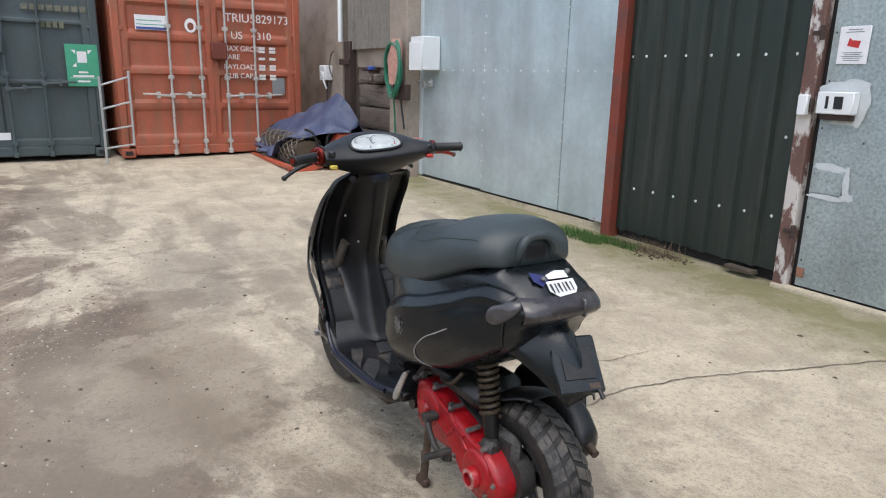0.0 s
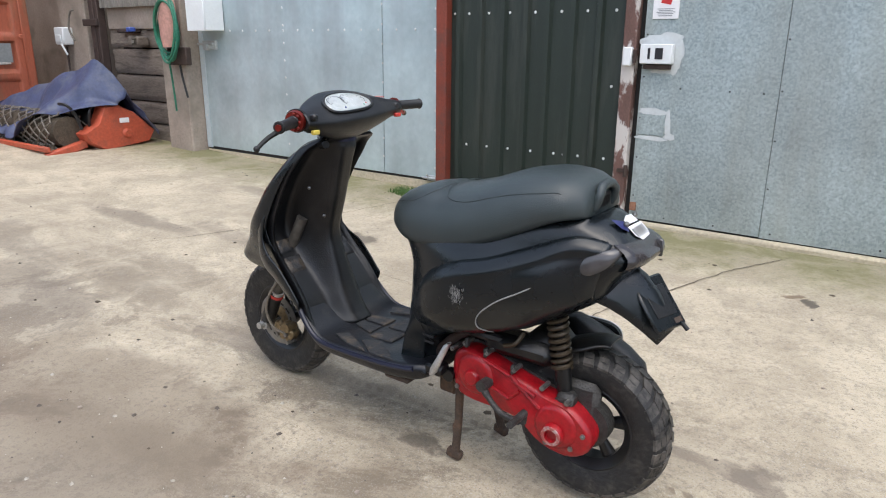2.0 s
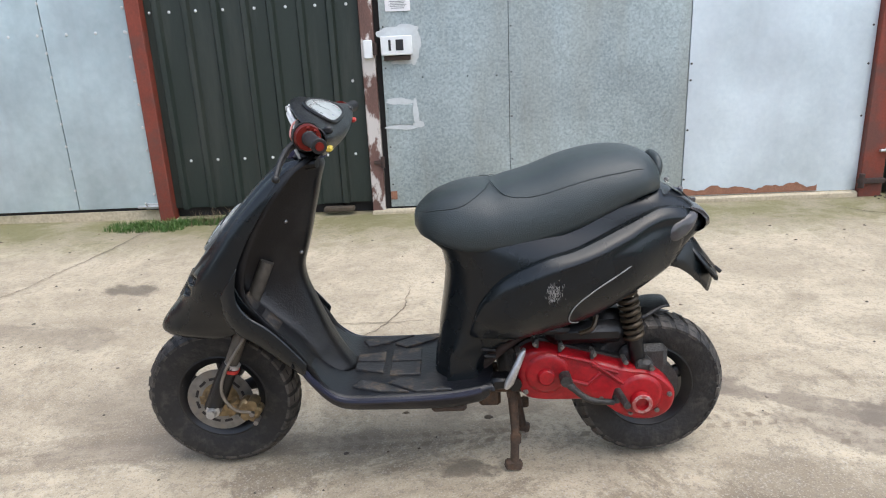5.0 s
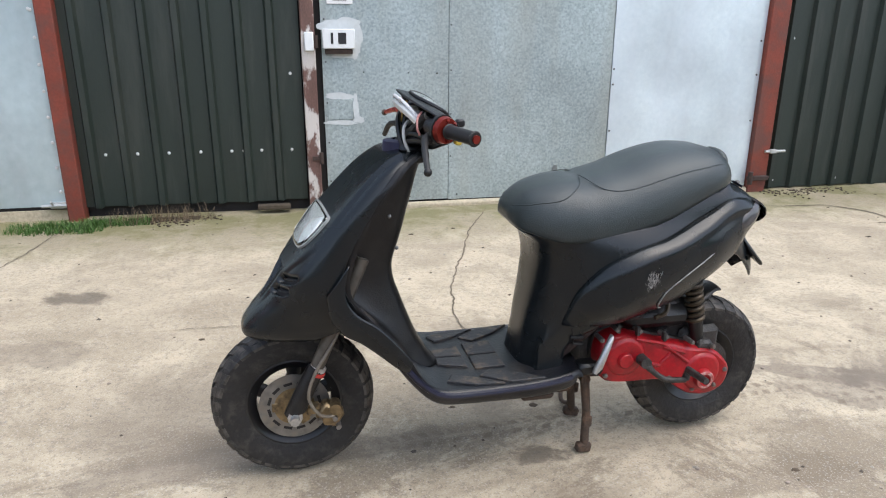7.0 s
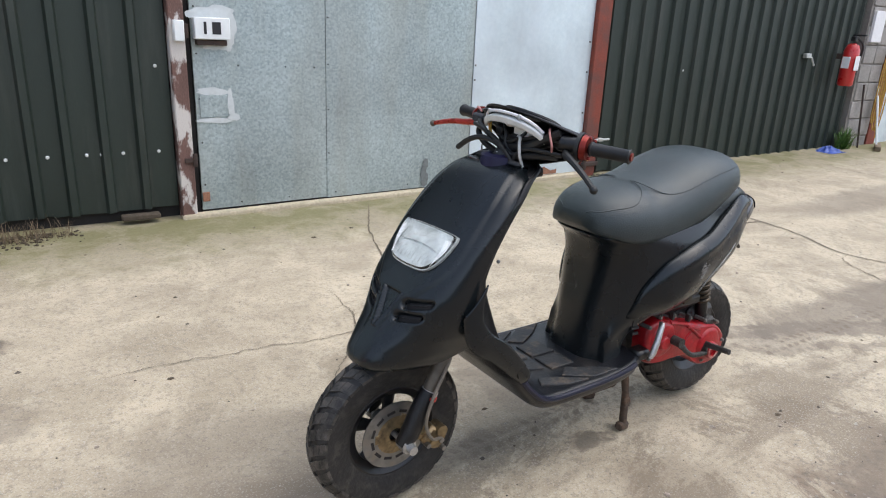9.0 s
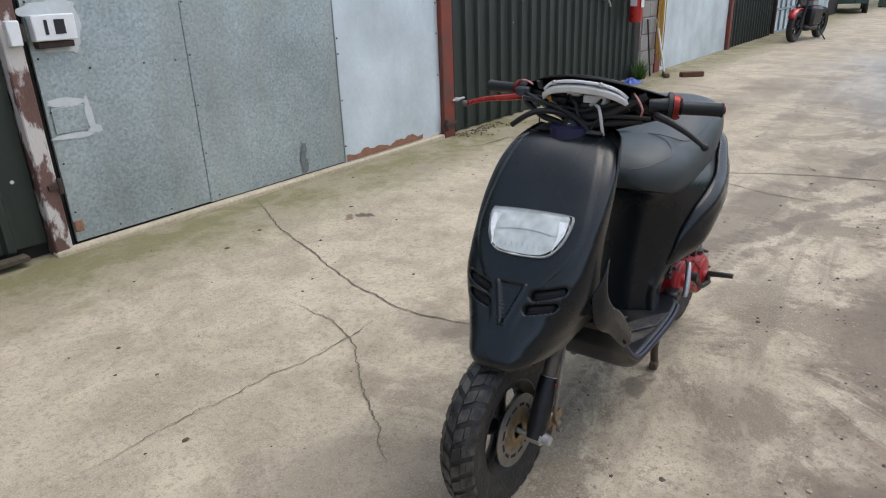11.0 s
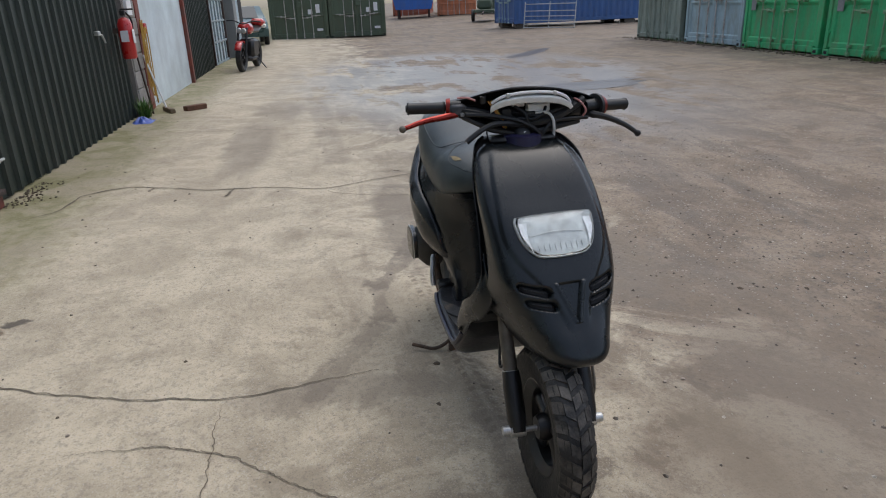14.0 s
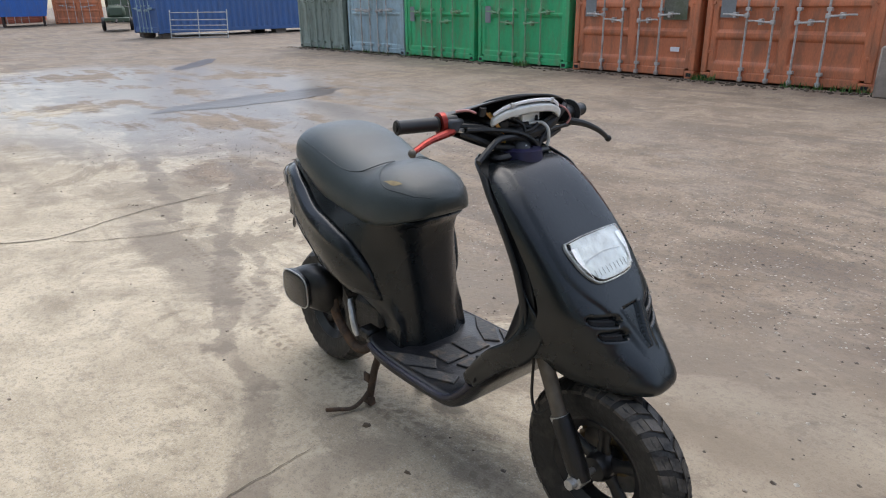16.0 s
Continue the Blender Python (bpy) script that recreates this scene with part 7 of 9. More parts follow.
def build_cover():
    cols = 181
    zs = np.r_[np.linspace(0.448, 0.555, 26), np.linspace(0.557, 0.69, 76), np.linspace(0.694, 0.978, 64)]
    rows = len(zs)
    verts = []
    for z in zs:
        xx, yy = cover_section(float(z))
        s = np.r_[0, np.cumsum(np.hypot(np.diff(xx), np.diff(yy)))]
        q = np.linspace(0, s[-1], cols // 2 + 1)
        hx, hy = np.interp(q, s, xx), np.interp(q, s, yy)
        line = [(hx[i], -hy[i]) for i in range(cols // 2, 0, -1)] + [(hx[i], hy[i]) for i in range(cols // 2 + 1)]
        for x, y in line:
            p = Vector((x, y, float(z))) + INWARD * cover_relief(y, float(z))
            verts.append(tuple(p))
    faces = [(i * cols + j, i * cols + j + 1, (i + 1) * cols + j + 1, (i + 1) * cols + j) for i in range(rows - 1) for j in range(cols - 1)]
    return Mesh().add(verts, faces)


cover = shell(part("front_cover", lean(build_cover()), BLACK_PAINT, sc, "matt black front cover with vent slots", smooth=50), 0.003, 1.0)


for side in (-1, 1):
    for y0, y1, zc, slant in ((0.050, 0.132, 0.655, 0.22), (0.042, 0.118, 0.620, 0.16)):
        # the near-black plate paints in the shade deep in each slot
        for nm, dz, half, deep, mt in (("vent_mesh", 0.0, 0.0095, 0.016, GASKET_AND_SHADE), ("vent_fin", 0.001, 0.0012, 0.010, BLACK_PLASTIC)):
            g = Mesh().grid(lambda u, v: tuple(Vector((cover_point(y0 + 0.008 + (y1 - y0 - 0.016) * u, zc - 0.014 + (u - 0.5) * (y1 - y0 - 0.016) * slant + dz + half * (2 * v - 1)), side * (y0 + 0.008 + (y1 - y0 - 0.016) * u), zc - 0.014 + (u - 0.5) * (y1 - y0 - 0.016) * slant + dz + half * (2 * v - 1))) + INWARD * deep), 10, 4)
            shell(part(nm, lean(g), mt, cover), 0.002)


def lamp_outline(k, grow=0.0):
    """A point of the headlamp's outline: straight top, sides that curve in to a narrower foot."""
    pts = [(-0.118, 0.822), (-0.05, 0.826), (0.05, 0.826), (0.118, 0.822), (0.124, 0.810), (0.121, 0.785), (0.108, 0.758), (0.078, 0.738), (0.03, 0.733), (-0.03, 0.733), (-0.078, 0.738), (-0.108, 0.758), (-0.121, 0.785), (-0.124, 0.810)]
    y, z = pts[k]
    z -= 0.782
    return y * 0.88, 0.770 + z * (0.90 if z > 0 else 1.22)


def lamp_patch(s, lift, shrink, dome, nr=9):
    """A patch of the lamp's outline, following the cover and doming out."""
    ol = spline([lamp_outline(k % 14) for k in range(15)], 57)[:-1]
    rings = []
    for i in range(nr):
        t = 1 - i / (nr - 0.5)
        ring = []
        for y, z in ol:
            yy, zz = y * t * shrink, 0.770 + (z - 0.770) * t * shrink
            ring.append(Vector((cover_point(yy, zz), yy, zz)) - INWARD * (lift + dome * (1 - t * t)))
        rings.append(ring)
    s.loft(rings, caps=False)
    s.add([sum(rings[-1], Vector()) / len(ol)], [])
    c = len(s.v) - 1
    k0 = c - len(ol)
    s.f += [(k0 + j, k0 + (j + 1) % len(ol), c) for j in range(len(ol))]
    return rings[0]


lamp = new("headlight")
lamp.parent = sc
lamp.empty_display_size = 0.1
tagged(lamp, "clear headlight with a straight top edge")
s = Mesh()
lamp_patch(s, 0.0065, 1.0, -0.0005)
part("reflector", lean(s), REFLECTOR, lamp, smooth=40)
bz = Mesh()
ol = spline([lamp_outline(k % 14) for k in range(15)], 57)[:-1]
rings = []
for g, lift in ((1.015, 0.002), (1.015, 0.009), (0.992, 0.010), (0.984, 0.006)):
    rings.append([Vector((cover_point(y * g, 0.770 + (z - 0.770) * g), y * g, 0.770 + (z - 0.770) * g)) - INWARD * lift for y, z in ol])
bz.loft(rings, caps=False)
part("bezel", lean(bz), LAMP_EDGE, lamp)
for side in (-1, 1):
    wing = Mesh()

    def cheek(u, v):
        z = 0.722 + 0.006 * (1 - u) + (0.070 - 0.006 * (1 - u)) * v
        edge = 0.1005 - 0.020 * (1 - smooth01(0.723, 0.773, z))
        inner = min(edge - 0.001, 0.078 + 0.005 * math.sin(math.pi * v))
        y = side * (inner + (edge - inner) * u)
        return tuple(Vector((cover_point(y, z), y, z)) - INWARD * (0.0110 + 0.0015 * u))

    wing.grid(cheek, 6, 12)
    # side reflector, with the sky's reflection put into its white colour
    part("side_reflector", lean(wing), SKYLIT_REFLECTOR, lamp)
flutes = Mesh()
for k in range(9):
    y = -0.06 + 0.015 * k
    flutes.tube([tuple(Vector((cover_point(y, z), y, z)) - INWARD * 0.0075) for z in (0.726, 0.740)], 0.0010, 5)
part("flutes", lean(flutes), ALUMINIUM, lamp)
shade_ = Mesh().tube([tuple(Vector((cover_point(y, 0.760 + 0.008 * math.cos(y / 0.05)), y, 0.760 + 0.008 * math.cos(y / 0.05))) - INWARD * 0.0075) for y in np.linspace(-0.07, 0.07, 14)], 0.0009, 6)
part("inner_edge", lean(shade_), ALUMINIUM, lamp)
s = Mesh()
lamp_patch(s, 0.0115, 0.975, 0.007)
lens = shell(part("lens", lean(s), LENS_GLASS, lamp, "clear domed lens", smooth=60), 0.002)
lens.visible_shadow = False

# -- inner leg shield, floor and wings --
SHIELD = [  # z, rim x, column x, half-width
    (0.325, 0.93, 0.885, 0.190), (0.36, 0.965, 0.912, 0.190), (0.42, 1.00, 0.945, 0.188), (0.48, 1.045, 0.970, 0.184), (0.54, 1.100, 0.992, 0.179), (0.60, 1.145, 1.012, 0.174), (0.65, 1.152, 1.015, 0.171),
    (0.70, 1.140, 1.000, 0.170), (0.75, 1.120, 0.985, 0.168), (0.80, 1.094, 0.972, 0.167), (0.85, 1.063, 0.958, 0.166), (0.90, 1.024, 0.945, 0.160), (0.94, 0.990, 0.932, 0.148), (0.965, 0.952, 0.925, 0.130), (0.978, 0.935, 0.922, 0.105),
]


def shield_point(u, v):
    z = 0.325 + 0.653 * v
    rim, col, w = lerp_table(SHIELD, z)
    rim += 0.008
    y = (2 * u - 1) * w
    k = abs(2 * u - 1)
    column = math.exp(-((y / 0.062) ** 4))
    hollow = rim + 0.018 * smooth01(0.40, 0.75, z)
    x = hollow + (col - hollow) * column
    x += (rim - 0.016 - x) * smooth01(0.86, 0.97, k)
    x += 0.026 * smooth01(0.965, 1.0, k)
    top = smooth01(0.93, 1.0, v)
    x += (rim - 0.012 - x) * top * 0.6
    return (x, y, z)


shield = shell(part("leg_shield", Mesh().grid(shield_point, 71, 80), BLACK_PLASTIC, sc, "black plastic inner leg shield", smooth=50), 0.004, -1.0)
top = Mesh()
top.box(0.925, 0.995, -0.095, 0.095, 0.962, 0.980, bevel=0.008)
part("shield_cap", top, BLACK_PLASTIC, sc)
part("bag_hook", Mesh().tube([(0.955, 0.105, 0.955), (0.928, 0.115, 0.955)], [0.018, 0.012], 12), BLACK_PLASTIC, sc)
scr = Mesh().ball((0, 0, 0), 0.006, 8, 4).data("screw", DISC_STEEL)
for x, y, z in ((1.03, 0.10, 0.80), (1.005, 0.06, 0.70)):
    o = part("screw", scr, None, sc)
    o.location = (x, y, z)


def wing_point(u, v, side):
    top = spline([(1.146, 0.705), (1.157, 0.655), (1.157, 0.615), (1.131, 0.573), (1.080, 0.536), (1.030, 0.482), (0.988, 0.428)], 40)
    low = spline([(1.205, 0.620), (1.195, 0.555), (1.165, 0.515), (1.120, 0.488), (1.070, 0.446), (1.028, 0.408), (0.998, 0.386)], 40)
    i = min(39, int(round(u * 39)))
    p = top[i] * (1 - v) + low[i] * v
    y = (0.198 if side > 0 else 0.162) + (0.012 if side > 0 else 0.044) * smooth01(0.0, 0.6, u) - 0.014 * v + 0.006 * math.sin(math.pi * v)
    return (p[0], side * y, p[1])


for side in (-1, 1):
    shell(part("side_wing", Mesh().grid(lambda u, v: wing_point(u, v, side), 40, 10), BLACK_PAINT, sc, "black wing panel beside the footwell", smooth=60), 0.005, 0)

FLOOR = [  # x, underside, top, half-width
    (0.480, 0.300, 0.330, 0.150), (0.50, 0.278, 0.334, 0.182), (0.55, 0.267, 0.328, 0.196), (0.64, 0.261, 0.322, 0.203), (0.82, 0.264, 0.320, 0.206), (0.90, 0.270, 0.325, 0.206), (0.94, 0.290, 0.345, 0.204), (0.975, 0.325, 0.378, 0.200), (1.005, 0.362, 0.415, 0.195), (1.03, 0.396, 0.440, 0.185),
]


def floor_ring(x):
    lo, hi, w = lerp_table(FLOOR, x)
    r, out = 0.020, []
    for cy, cz, a0 in ((w - r, hi - r, 0), (-w + r, hi - r, 90), (-w + 0.05, lo + 0.028, 180), (w - 0.05, lo + 0.028, 270)):
        rr = r if cz > lo + 0.029 else 0.028
        for k in range(6):
            a = radians(a0 + 18 * k)
            sx = 1.0 if rr == r else 1.7
            out.append((x, cy + sx * rr * math.cos(a), cz + rr * math.sin(a)))
    return out


part("floorboard", Mesh().loft([floor_ring(float(x)) for x in np.linspace(0.48, 1.03, 34)]), FLOOR_PLASTIC, sc, "scuffed black plastic footboard", smooth=50)
for side in (-1, 1):
    rail = Mesh().tube([(x, side * (lerp_table(FLOOR, x)[2] - 0.001), lerp_table(FLOOR, x)[1] - 0.012) for x in np.linspace(0.52, 1.0, 24)], 0.009, 8)
    part("edge_rail", rail, BLUE_UNDERPAINT, sc, "dark blue edge rail showing worn paint")


def pad(pts, name="floor_pad"):
    """A raised rubber pad on the footboard, its outline in x and y."""
    cx, cy = sum(p[0] for p in pts) / len(pts), sum(p[1] for p in pts) / len(pts)

    def top_z(x):
        return lerp_table(FLOOR, x)[1]
    rings = [[(x, y, top_z(x) - 0.002) for x, y in pts], [(x, y, top_z(x) + 0.004) for x, y in pts], [(cx + (x - cx) * 0.94, cy + (y - cy) * 0.94, top_z(x) + 0.006) for x, y in pts]]
    part(name, Mesh().loft(rings), PAD_RUBBER, sc, smooth=20)


for side in (-1, 1):
    pad([(0.88, side * 0.150), (0.80, side * 0.180), (0.72, side * 0.185), (0.80, side * 0.135), (0.86, side * 0.112)])
    pad([(0.78, side * 0.130), (0.70, side * 0.185), (0.60, side * 0.188), (0.66, side * 0.140), (0.74, side * 0.098)])
    pad([(0.885, side * 0.045), (0.800, side * 0.070), (0.800, side * 0.006), (0.885, side * 0.006)])
    pad([(0.780, side * 0.085), (0.690, side * 0.085), (0.690, side * 0.006), (0.780, side * 0.006)])
    grip = Mesh()
    for z0, z1, y0, y1 in ((0.56, 0.60, 0.095, 0.155), (0.50, 0.545, 0.085, 0.165), (0.43, 0.475, 0.08, 0.17)):
        grip.grid(lambda u, v: (lerp_table(SHIELD, z0 + (z1 - z0) * v)[0] + 0.012, side * (y0 + (y1 - y0) * u), z0 + (z1 - z0) * v), 4, 4)
    shell(part("toe_pad", grip, PAD_RUBBER, sc, smooth=20), 0.010, 0)

# -- body and side panels --
BODY = [  # z, front x, front half-width, widest x, widest half-width, rear x, rear half-width
    (0.318, 0.648, 0.118, 0.570, 0.135, 0.490, 0.110), (0.400, 0.634, 0.112, 0.550, 0.135, 0.470, 0.120), (0.470, 0.626, 0.112, 0.450, 0.165, 0.335, 0.140),
    (0.520, 0.618, 0.116, 0.420, 0.192, 0.165, 0.138), (0.580, 0.610, 0.122, 0.380, 0.208, 0.060, 0.132), (0.640, 0.606, 0.126, 0.350, 0.215, -0.025, 0.128),
    (0.700, 0.620, 0.130, 0.320, 0.208, -0.061, 0.130), (0.735, 0.650, 0.125, 0.300, 0.192, -0.091, 0.125), (0.760, 0.560, 0.125, 0.280, 0.178, -0.104, 0.120),
    (0.797, 0.330, 0.140, 0.210, 0.162, -0.078, 0.115), (0.826, 0.190, 0.130, 0.110, 0.142, -0.042, 0.105), (0.850, 0.090, 0.100, 0.050, 0.110, 0.002, 0.080),
]


def body_half(z, n=36):
    xf, wf, xm, wm, xr, wr = lerp_table(BODY, z)
    pts = [(xf, 0), (xf - 0.004, 0.55 * wf), (xf - 0.034, 0.96 * wf), (0.55 * xf + 0.45 * xm, 0.5 * (wf + wm) + 0.008), (xm, wm), (0.5 * (xm + xr), 0.55 * wm + 0.45 * wr + 0.006), (xr + 0.035, wr), (xr + 0.004, 0.55 * wr), (xr, 0)]
    return spline(pts, n)


def body_width(x, z):
    h = body_half(z, 60)
    o = h[::-1]
    return float(np.interp(x, o[:, 0], o[:, 1]))


rings = []
for z in np.linspace(0.318, 0.850, 44):
    h = body_half(float(z))
    rings.append([(x, y, z) for x, y in h] + [(x, -y, z) for x, y in h[-2:0:-1]])
part("body", Mesh().loft(rings), BLACK_PAINT, sc, "matt black bodywork under the seat", smooth=50)

CREST = spline([(0.545, 0.470), (0.538, 0.500), (0.518, 0.567), (0.476, 0.628), (0.434, 0.664), (0.349, 0.705), (0.263, 0.728), (0.150, 0.772), (0.040, 0.812), (-0.045, 0.800)], 60)
FOOT = spline([(0.540, 0.466), (0.530, 0.466), (0.480, 0.466), (0.420, 0.464), (0.365, 0.464), (0.285, 0.480), (0.200, 0.512), (0.125, 0.556), (0.060, 0.598), (-0.010, 0.650)], 60)


def flank_point(u, v, side):
    i = u * 59
    a, t = int(min(58, math.floor(i))), i - min(58, math.floor(i))
    c = CREST[a] * (1 - t) + CREST[a + 1] * t
    f = FOOT[a] * (1 - t) + FOOT[a + 1] * t
    p = f + (c - f) * v
    w = body_width(p[0], p[1])
    bulge = 0.010 + 0.020 * math.sin(math.pi * (0.12 + 0.80 * v)) * smooth01(0.0, 0.25, u) * smooth01(1.0, 0.75, u)
    bulge -= 0.012 * smooth01(0.10, 0.0, v) + 0.011 * smooth01(0.93, 1.0, v) + 0.012 * smooth01(0.04, 0.0, u) + 0.006 * smooth01(0.95, 1.0, u)
    bulge += 0.007 * math.exp(-((v - 0.86) / 0.06) ** 2) * smooth01(0.1, 0.4, u)
    return (p[0], side * (w + bulge), p[1])


for side in (-1, 1):
    shell(part("side_panel", Mesh().grid(lambda u, v: flank_point(u, v, side), 70, 28), BLACK_PAINT, sc, "black side panel, scratched" if side > 0 else "black side panel", smooth=60), 0.004, 0)
    lip = [(x, side * (body_width(x, z) + k), z) for x, z, k in ((0.250, 0.508, 0.022), (0.280, 0.522, 0.028), (0.283, 0.548, 0.031), (0.265, 0.580, 0.030), (0.213, 0.624, 0.034), (0.165, 0.652, 0.032), (0.125, 0.676, 0.030))]
    part("scoop_lip", Mesh().tube(spline([(x, y + side * 0.002, z) for x, y, z in lip], 26), [0.0006] + [0.0020] * 24 + [0.0006], 6), SCRATCH if side > 0 else BLACK_PAINT, sc, "worn pale edge of the side scoop" if side > 0 else "")
mark = Mesh()
rnd = random.Random(21)
for _ in range(150):
    x, z = 0.330 + rnd.gauss(0, 0.010), 0.622 + rnd.gauss(0, 0.012)
    y = body_width(x, z) + 0.0345
    l_, a_ = rnd.uniform(0.001, 0.005), rnd.uniform(1.1, 2.1)
    dx, dz = l_ * math.cos(a_), l_ * math.sin(a_)
    q = 0.0005
    mark.add([(x - dx - q, y, z - dz), (x - dx + q, y, z - dz), (x + dx + q, y, z + dz), (x + dx - q, y, z + dz)], [(0, 1, 2, 3)])
marks = part("scratch", mark, SCRATCH, sc, smooth=0)
seam = [(x, body_width(x, z) + 0.001, z) for x, z in spline([(0.515, 0.455), (0.50, 0.40), (0.49, 0.345)], 12)]
part("panel_seam", Mesh().tube(seam, 0.002, 5), GASKET_AND_SHADE, sc)
vent = Mesh()
for k in range(2):
    vent.tube([(0.515 - 0.008 * k, body_width(0.52, 0.42) + 0.004, 0.425 - 0.02 * k), (0.475, body_width(0.48, 0.42) + 0.012, 0.420 - 0.02 * k)], 0.006, 6)
part("panel_rib", vent, BLACK_PLASTIC, sc)

# -- seat --
SEAT = [  # x, top, underside, half-width
    (0.030, 0.896, 0.852, 0.097), (0.034, 0.914, 0.850, 0.113), (0.048, 0.934, 0.846, 0.128), (0.078, 0.948, 0.842, 0.154), (0.114, 0.955, 0.830, 0.168), (0.185, 0.954, 0.796, 0.180),
    (0.269, 0.936, 0.756, 0.186), (0.372, 0.899, 0.722, 0.183), (0.450, 0.881, 0.709, 0.180), (0.520, 0.874, 0.706, 0.174), (0.575, 0.864, 0.711, 0.162), (0.632, 0.842, 0.729, 0.130), (0.669, 0.814, 0.743, 0.092), (0.686, 0.793, 0.762, 0.048),
]


def seat_ring(x):
    zt, zb, w = lerp_table(SEAT, x)
    out = []
    ze = zb + 0.16 * (zt - zb)
    for k in range(30):
        a = 2 * math.pi * k / 30
        c, s_ = math.cos(a), math.sin(a)
        y = w * math.copysign(abs(c) ** 0.72, c)
        z = ze + ((zt - ze) * abs(s_) ** 0.80 if s_ >= 0 else -(ze - zb) * abs(s_) ** 0.30)
        dip = 0.006 * math.exp(-((x - 0.47) / 0.03) ** 2) * max(0, s_)
        out.append((x, y * (1 if s_ >= 0 else 0.985), z - dip))
    return out


seat = part("seat", Mesh().loft([seat_ring(float(x)) for x in np.r_[np.linspace(0.030, 0.08, 14), np.linspace(0.09, 0.62, 42), np.linspace(0.63, 0.686, 12)]]), SEAT_VINYL, sc, "worn black vinyl dual seat", smooth=70)


def seat_top(x, y):
    zt, zb, w = lerp_table(SEAT, x)
    ze = zb + 0.16 * (zt - zb)
    k = min(1.0, abs(y) / w) ** (1 / 0.72)
    return ze + (zt - ze) * math.sqrt(max(0, 1 - k * k)) ** 0.80


for side in (-1, 1):
    line = spline([(0.09, 0.142), (0.16, 0.156), (0.30, 0.158), (0.42, 0.140), (0.46, 0.10), (0.475, 0.03)], 40)
    part("seat_seam", Mesh().tube([(x, side * y, seat_top(x, y) - 0.0006) for x, y in line], 0.0015, 5), SEAT_VINYL, seat)
    line = spline([(0.475, 0.03), (0.50, 0.10), (0.56, 0.135), (0.64, 0.100), (0.675, 0.05)], 30)
    part("seat_seam", Mesh().tube([(x, side * y, seat_top(x, y) - 0.0006) for x, y in line], 0.0015, 5), SEAT_VINYL, seat)
tear = Mesh()
edge_in = spline([(0.548, -0.128), (0.562, -0.117), (0.582, -0.105), (0.604, -0.098)], 9)
edge_out = spline([(0.548, -0.128), (0.560, -0.124), (0.586, -0.119), (0.604, -0.098)], 9)
tear.loft([[(x, y, seat_top(x, abs(y)) + 0.0015) for x, y in e] for e in (edge_in, edge_out)], caps=False, closed=False)
part("seat_tear", tear, FOAM, seat, "torn vinyl showing yellow foam", smooth=0)
part("seat_base", Mesh().box(0.05, 0.50, -0.13, 0.13, 0.70, 0.80, bevel=0.03), GASKET_AND_SHADE, sc)
loop = [(x + 0.016, y, z - 0.004) for x, y, z in spline([(0.044, 0.058, 0.862), (0.018, 0.059, 0.876), (0.008, 0.053, 0.908), (0.010, 0.035, 0.926), (0.011, -0.004, 0.931), (0.010, -0.030, 0.926), (0.008, -0.049, 0.908), (0.018, -0.054, 0.876), (0.044, -0.054, 0.862)], 54)]
part("grab_handle", Mesh().tube(loop, 0.0125, 10), SEAT_VINYL, sc, "black moulded grab handle")
# near-black box that paints the shade in the opening under the handle
part("handle_shade", Mesh().box(0.030, 0.08, -0.044, 0.048, 0.854, 0.914, bevel=0.012), GASKET_AND_SHADE, sc)

# -- tail --
TAILN = 31


def tail_arc(z, grow=0.0):
    h = body_half(z, 80)
    rear = [p for p in h if p[0] < lerp_table(BODY, z)[4] + 0.075]
    rear = np.array(rear)
    s_ = np.r_[0, np.cumsum(np.hypot(*np.diff(rear, axis=0).T))]
    q = np.linspace(0, s_[-1], 16)
    half = [(np.interp(v, s_, rear[:, 0]) - grow, np.interp(v, s_, rear[:, 1]) + grow * 0.6) for v in q]
    return half + [(x, -y) for x, y in half[-2::-1]]


s = Mesh()
rows = []
for z, g in ((0.733, 0.000), (0.736, 0.006), (0.743, 0.011), (0.755, 0.0145), (0.770, 0.0155), (0.784, 0.0135), (0.793, 0.009), (0.799, 0.000)):
    rows.append([(x, y, z) for x, y in tail_arc(z, g)[4:-4]])
s.loft(rows, caps=False, closed=False)
tl = part("tail_light", s, SMOKED_LENS, sc, "dark smoked tail light", smooth=60)
part("lens_bar", Mesh().box(-0.1205, -0.100, -0.050, -0.042, 0.744, 0.790, bevel=0.003), INDICATOR_LENS, tl)
for side in (-1, 1):
    s = Mesh()
    o = []
    for k in range(24):
        a = 2 * math.pi * k / 24
        u_, w_ = 0.054 * math.cos(a), 0.0245 * math.sin(a) * (1 - 0.25 * math.cos(a))
        o.append((-0.022 - 0.84 * u_ - 0.54 * w_, 0.757 + 0.54 * u_ - 0.84 * w_))
    cx, cz = -0.022, 0.757
    rings = []
    for t, lift in ((1.06, 0.002), (1.0, 0.011), (0.90, 0.015), (0.6, 0.018), (0.3, 0.0185), (0.05, 0.0185)):
        rings.append([(cx + (x - cx) * t, side * (body_width(cx + (x - cx) * t, cz + (z - cz) * t) + lift), cz + (z - cz) * t) for x, z in o])
    s.loft(rings)
    part("indicator", s, INDICATOR_LENS, sc, "grey tinted indicator lens", smooth=60)


def deck(x, y, lift):
    """A point on the tail's upper deck, which slopes down to the rear."""
    x += 0.014
    rows_ = [(-0.091, 0.783), (-0.076, 0.798), (-0.042, 0.827), (0.002, 0.852)]
    return (x - 0.6 * lift, y, lerp_table(rows_, x)[0] + lift)


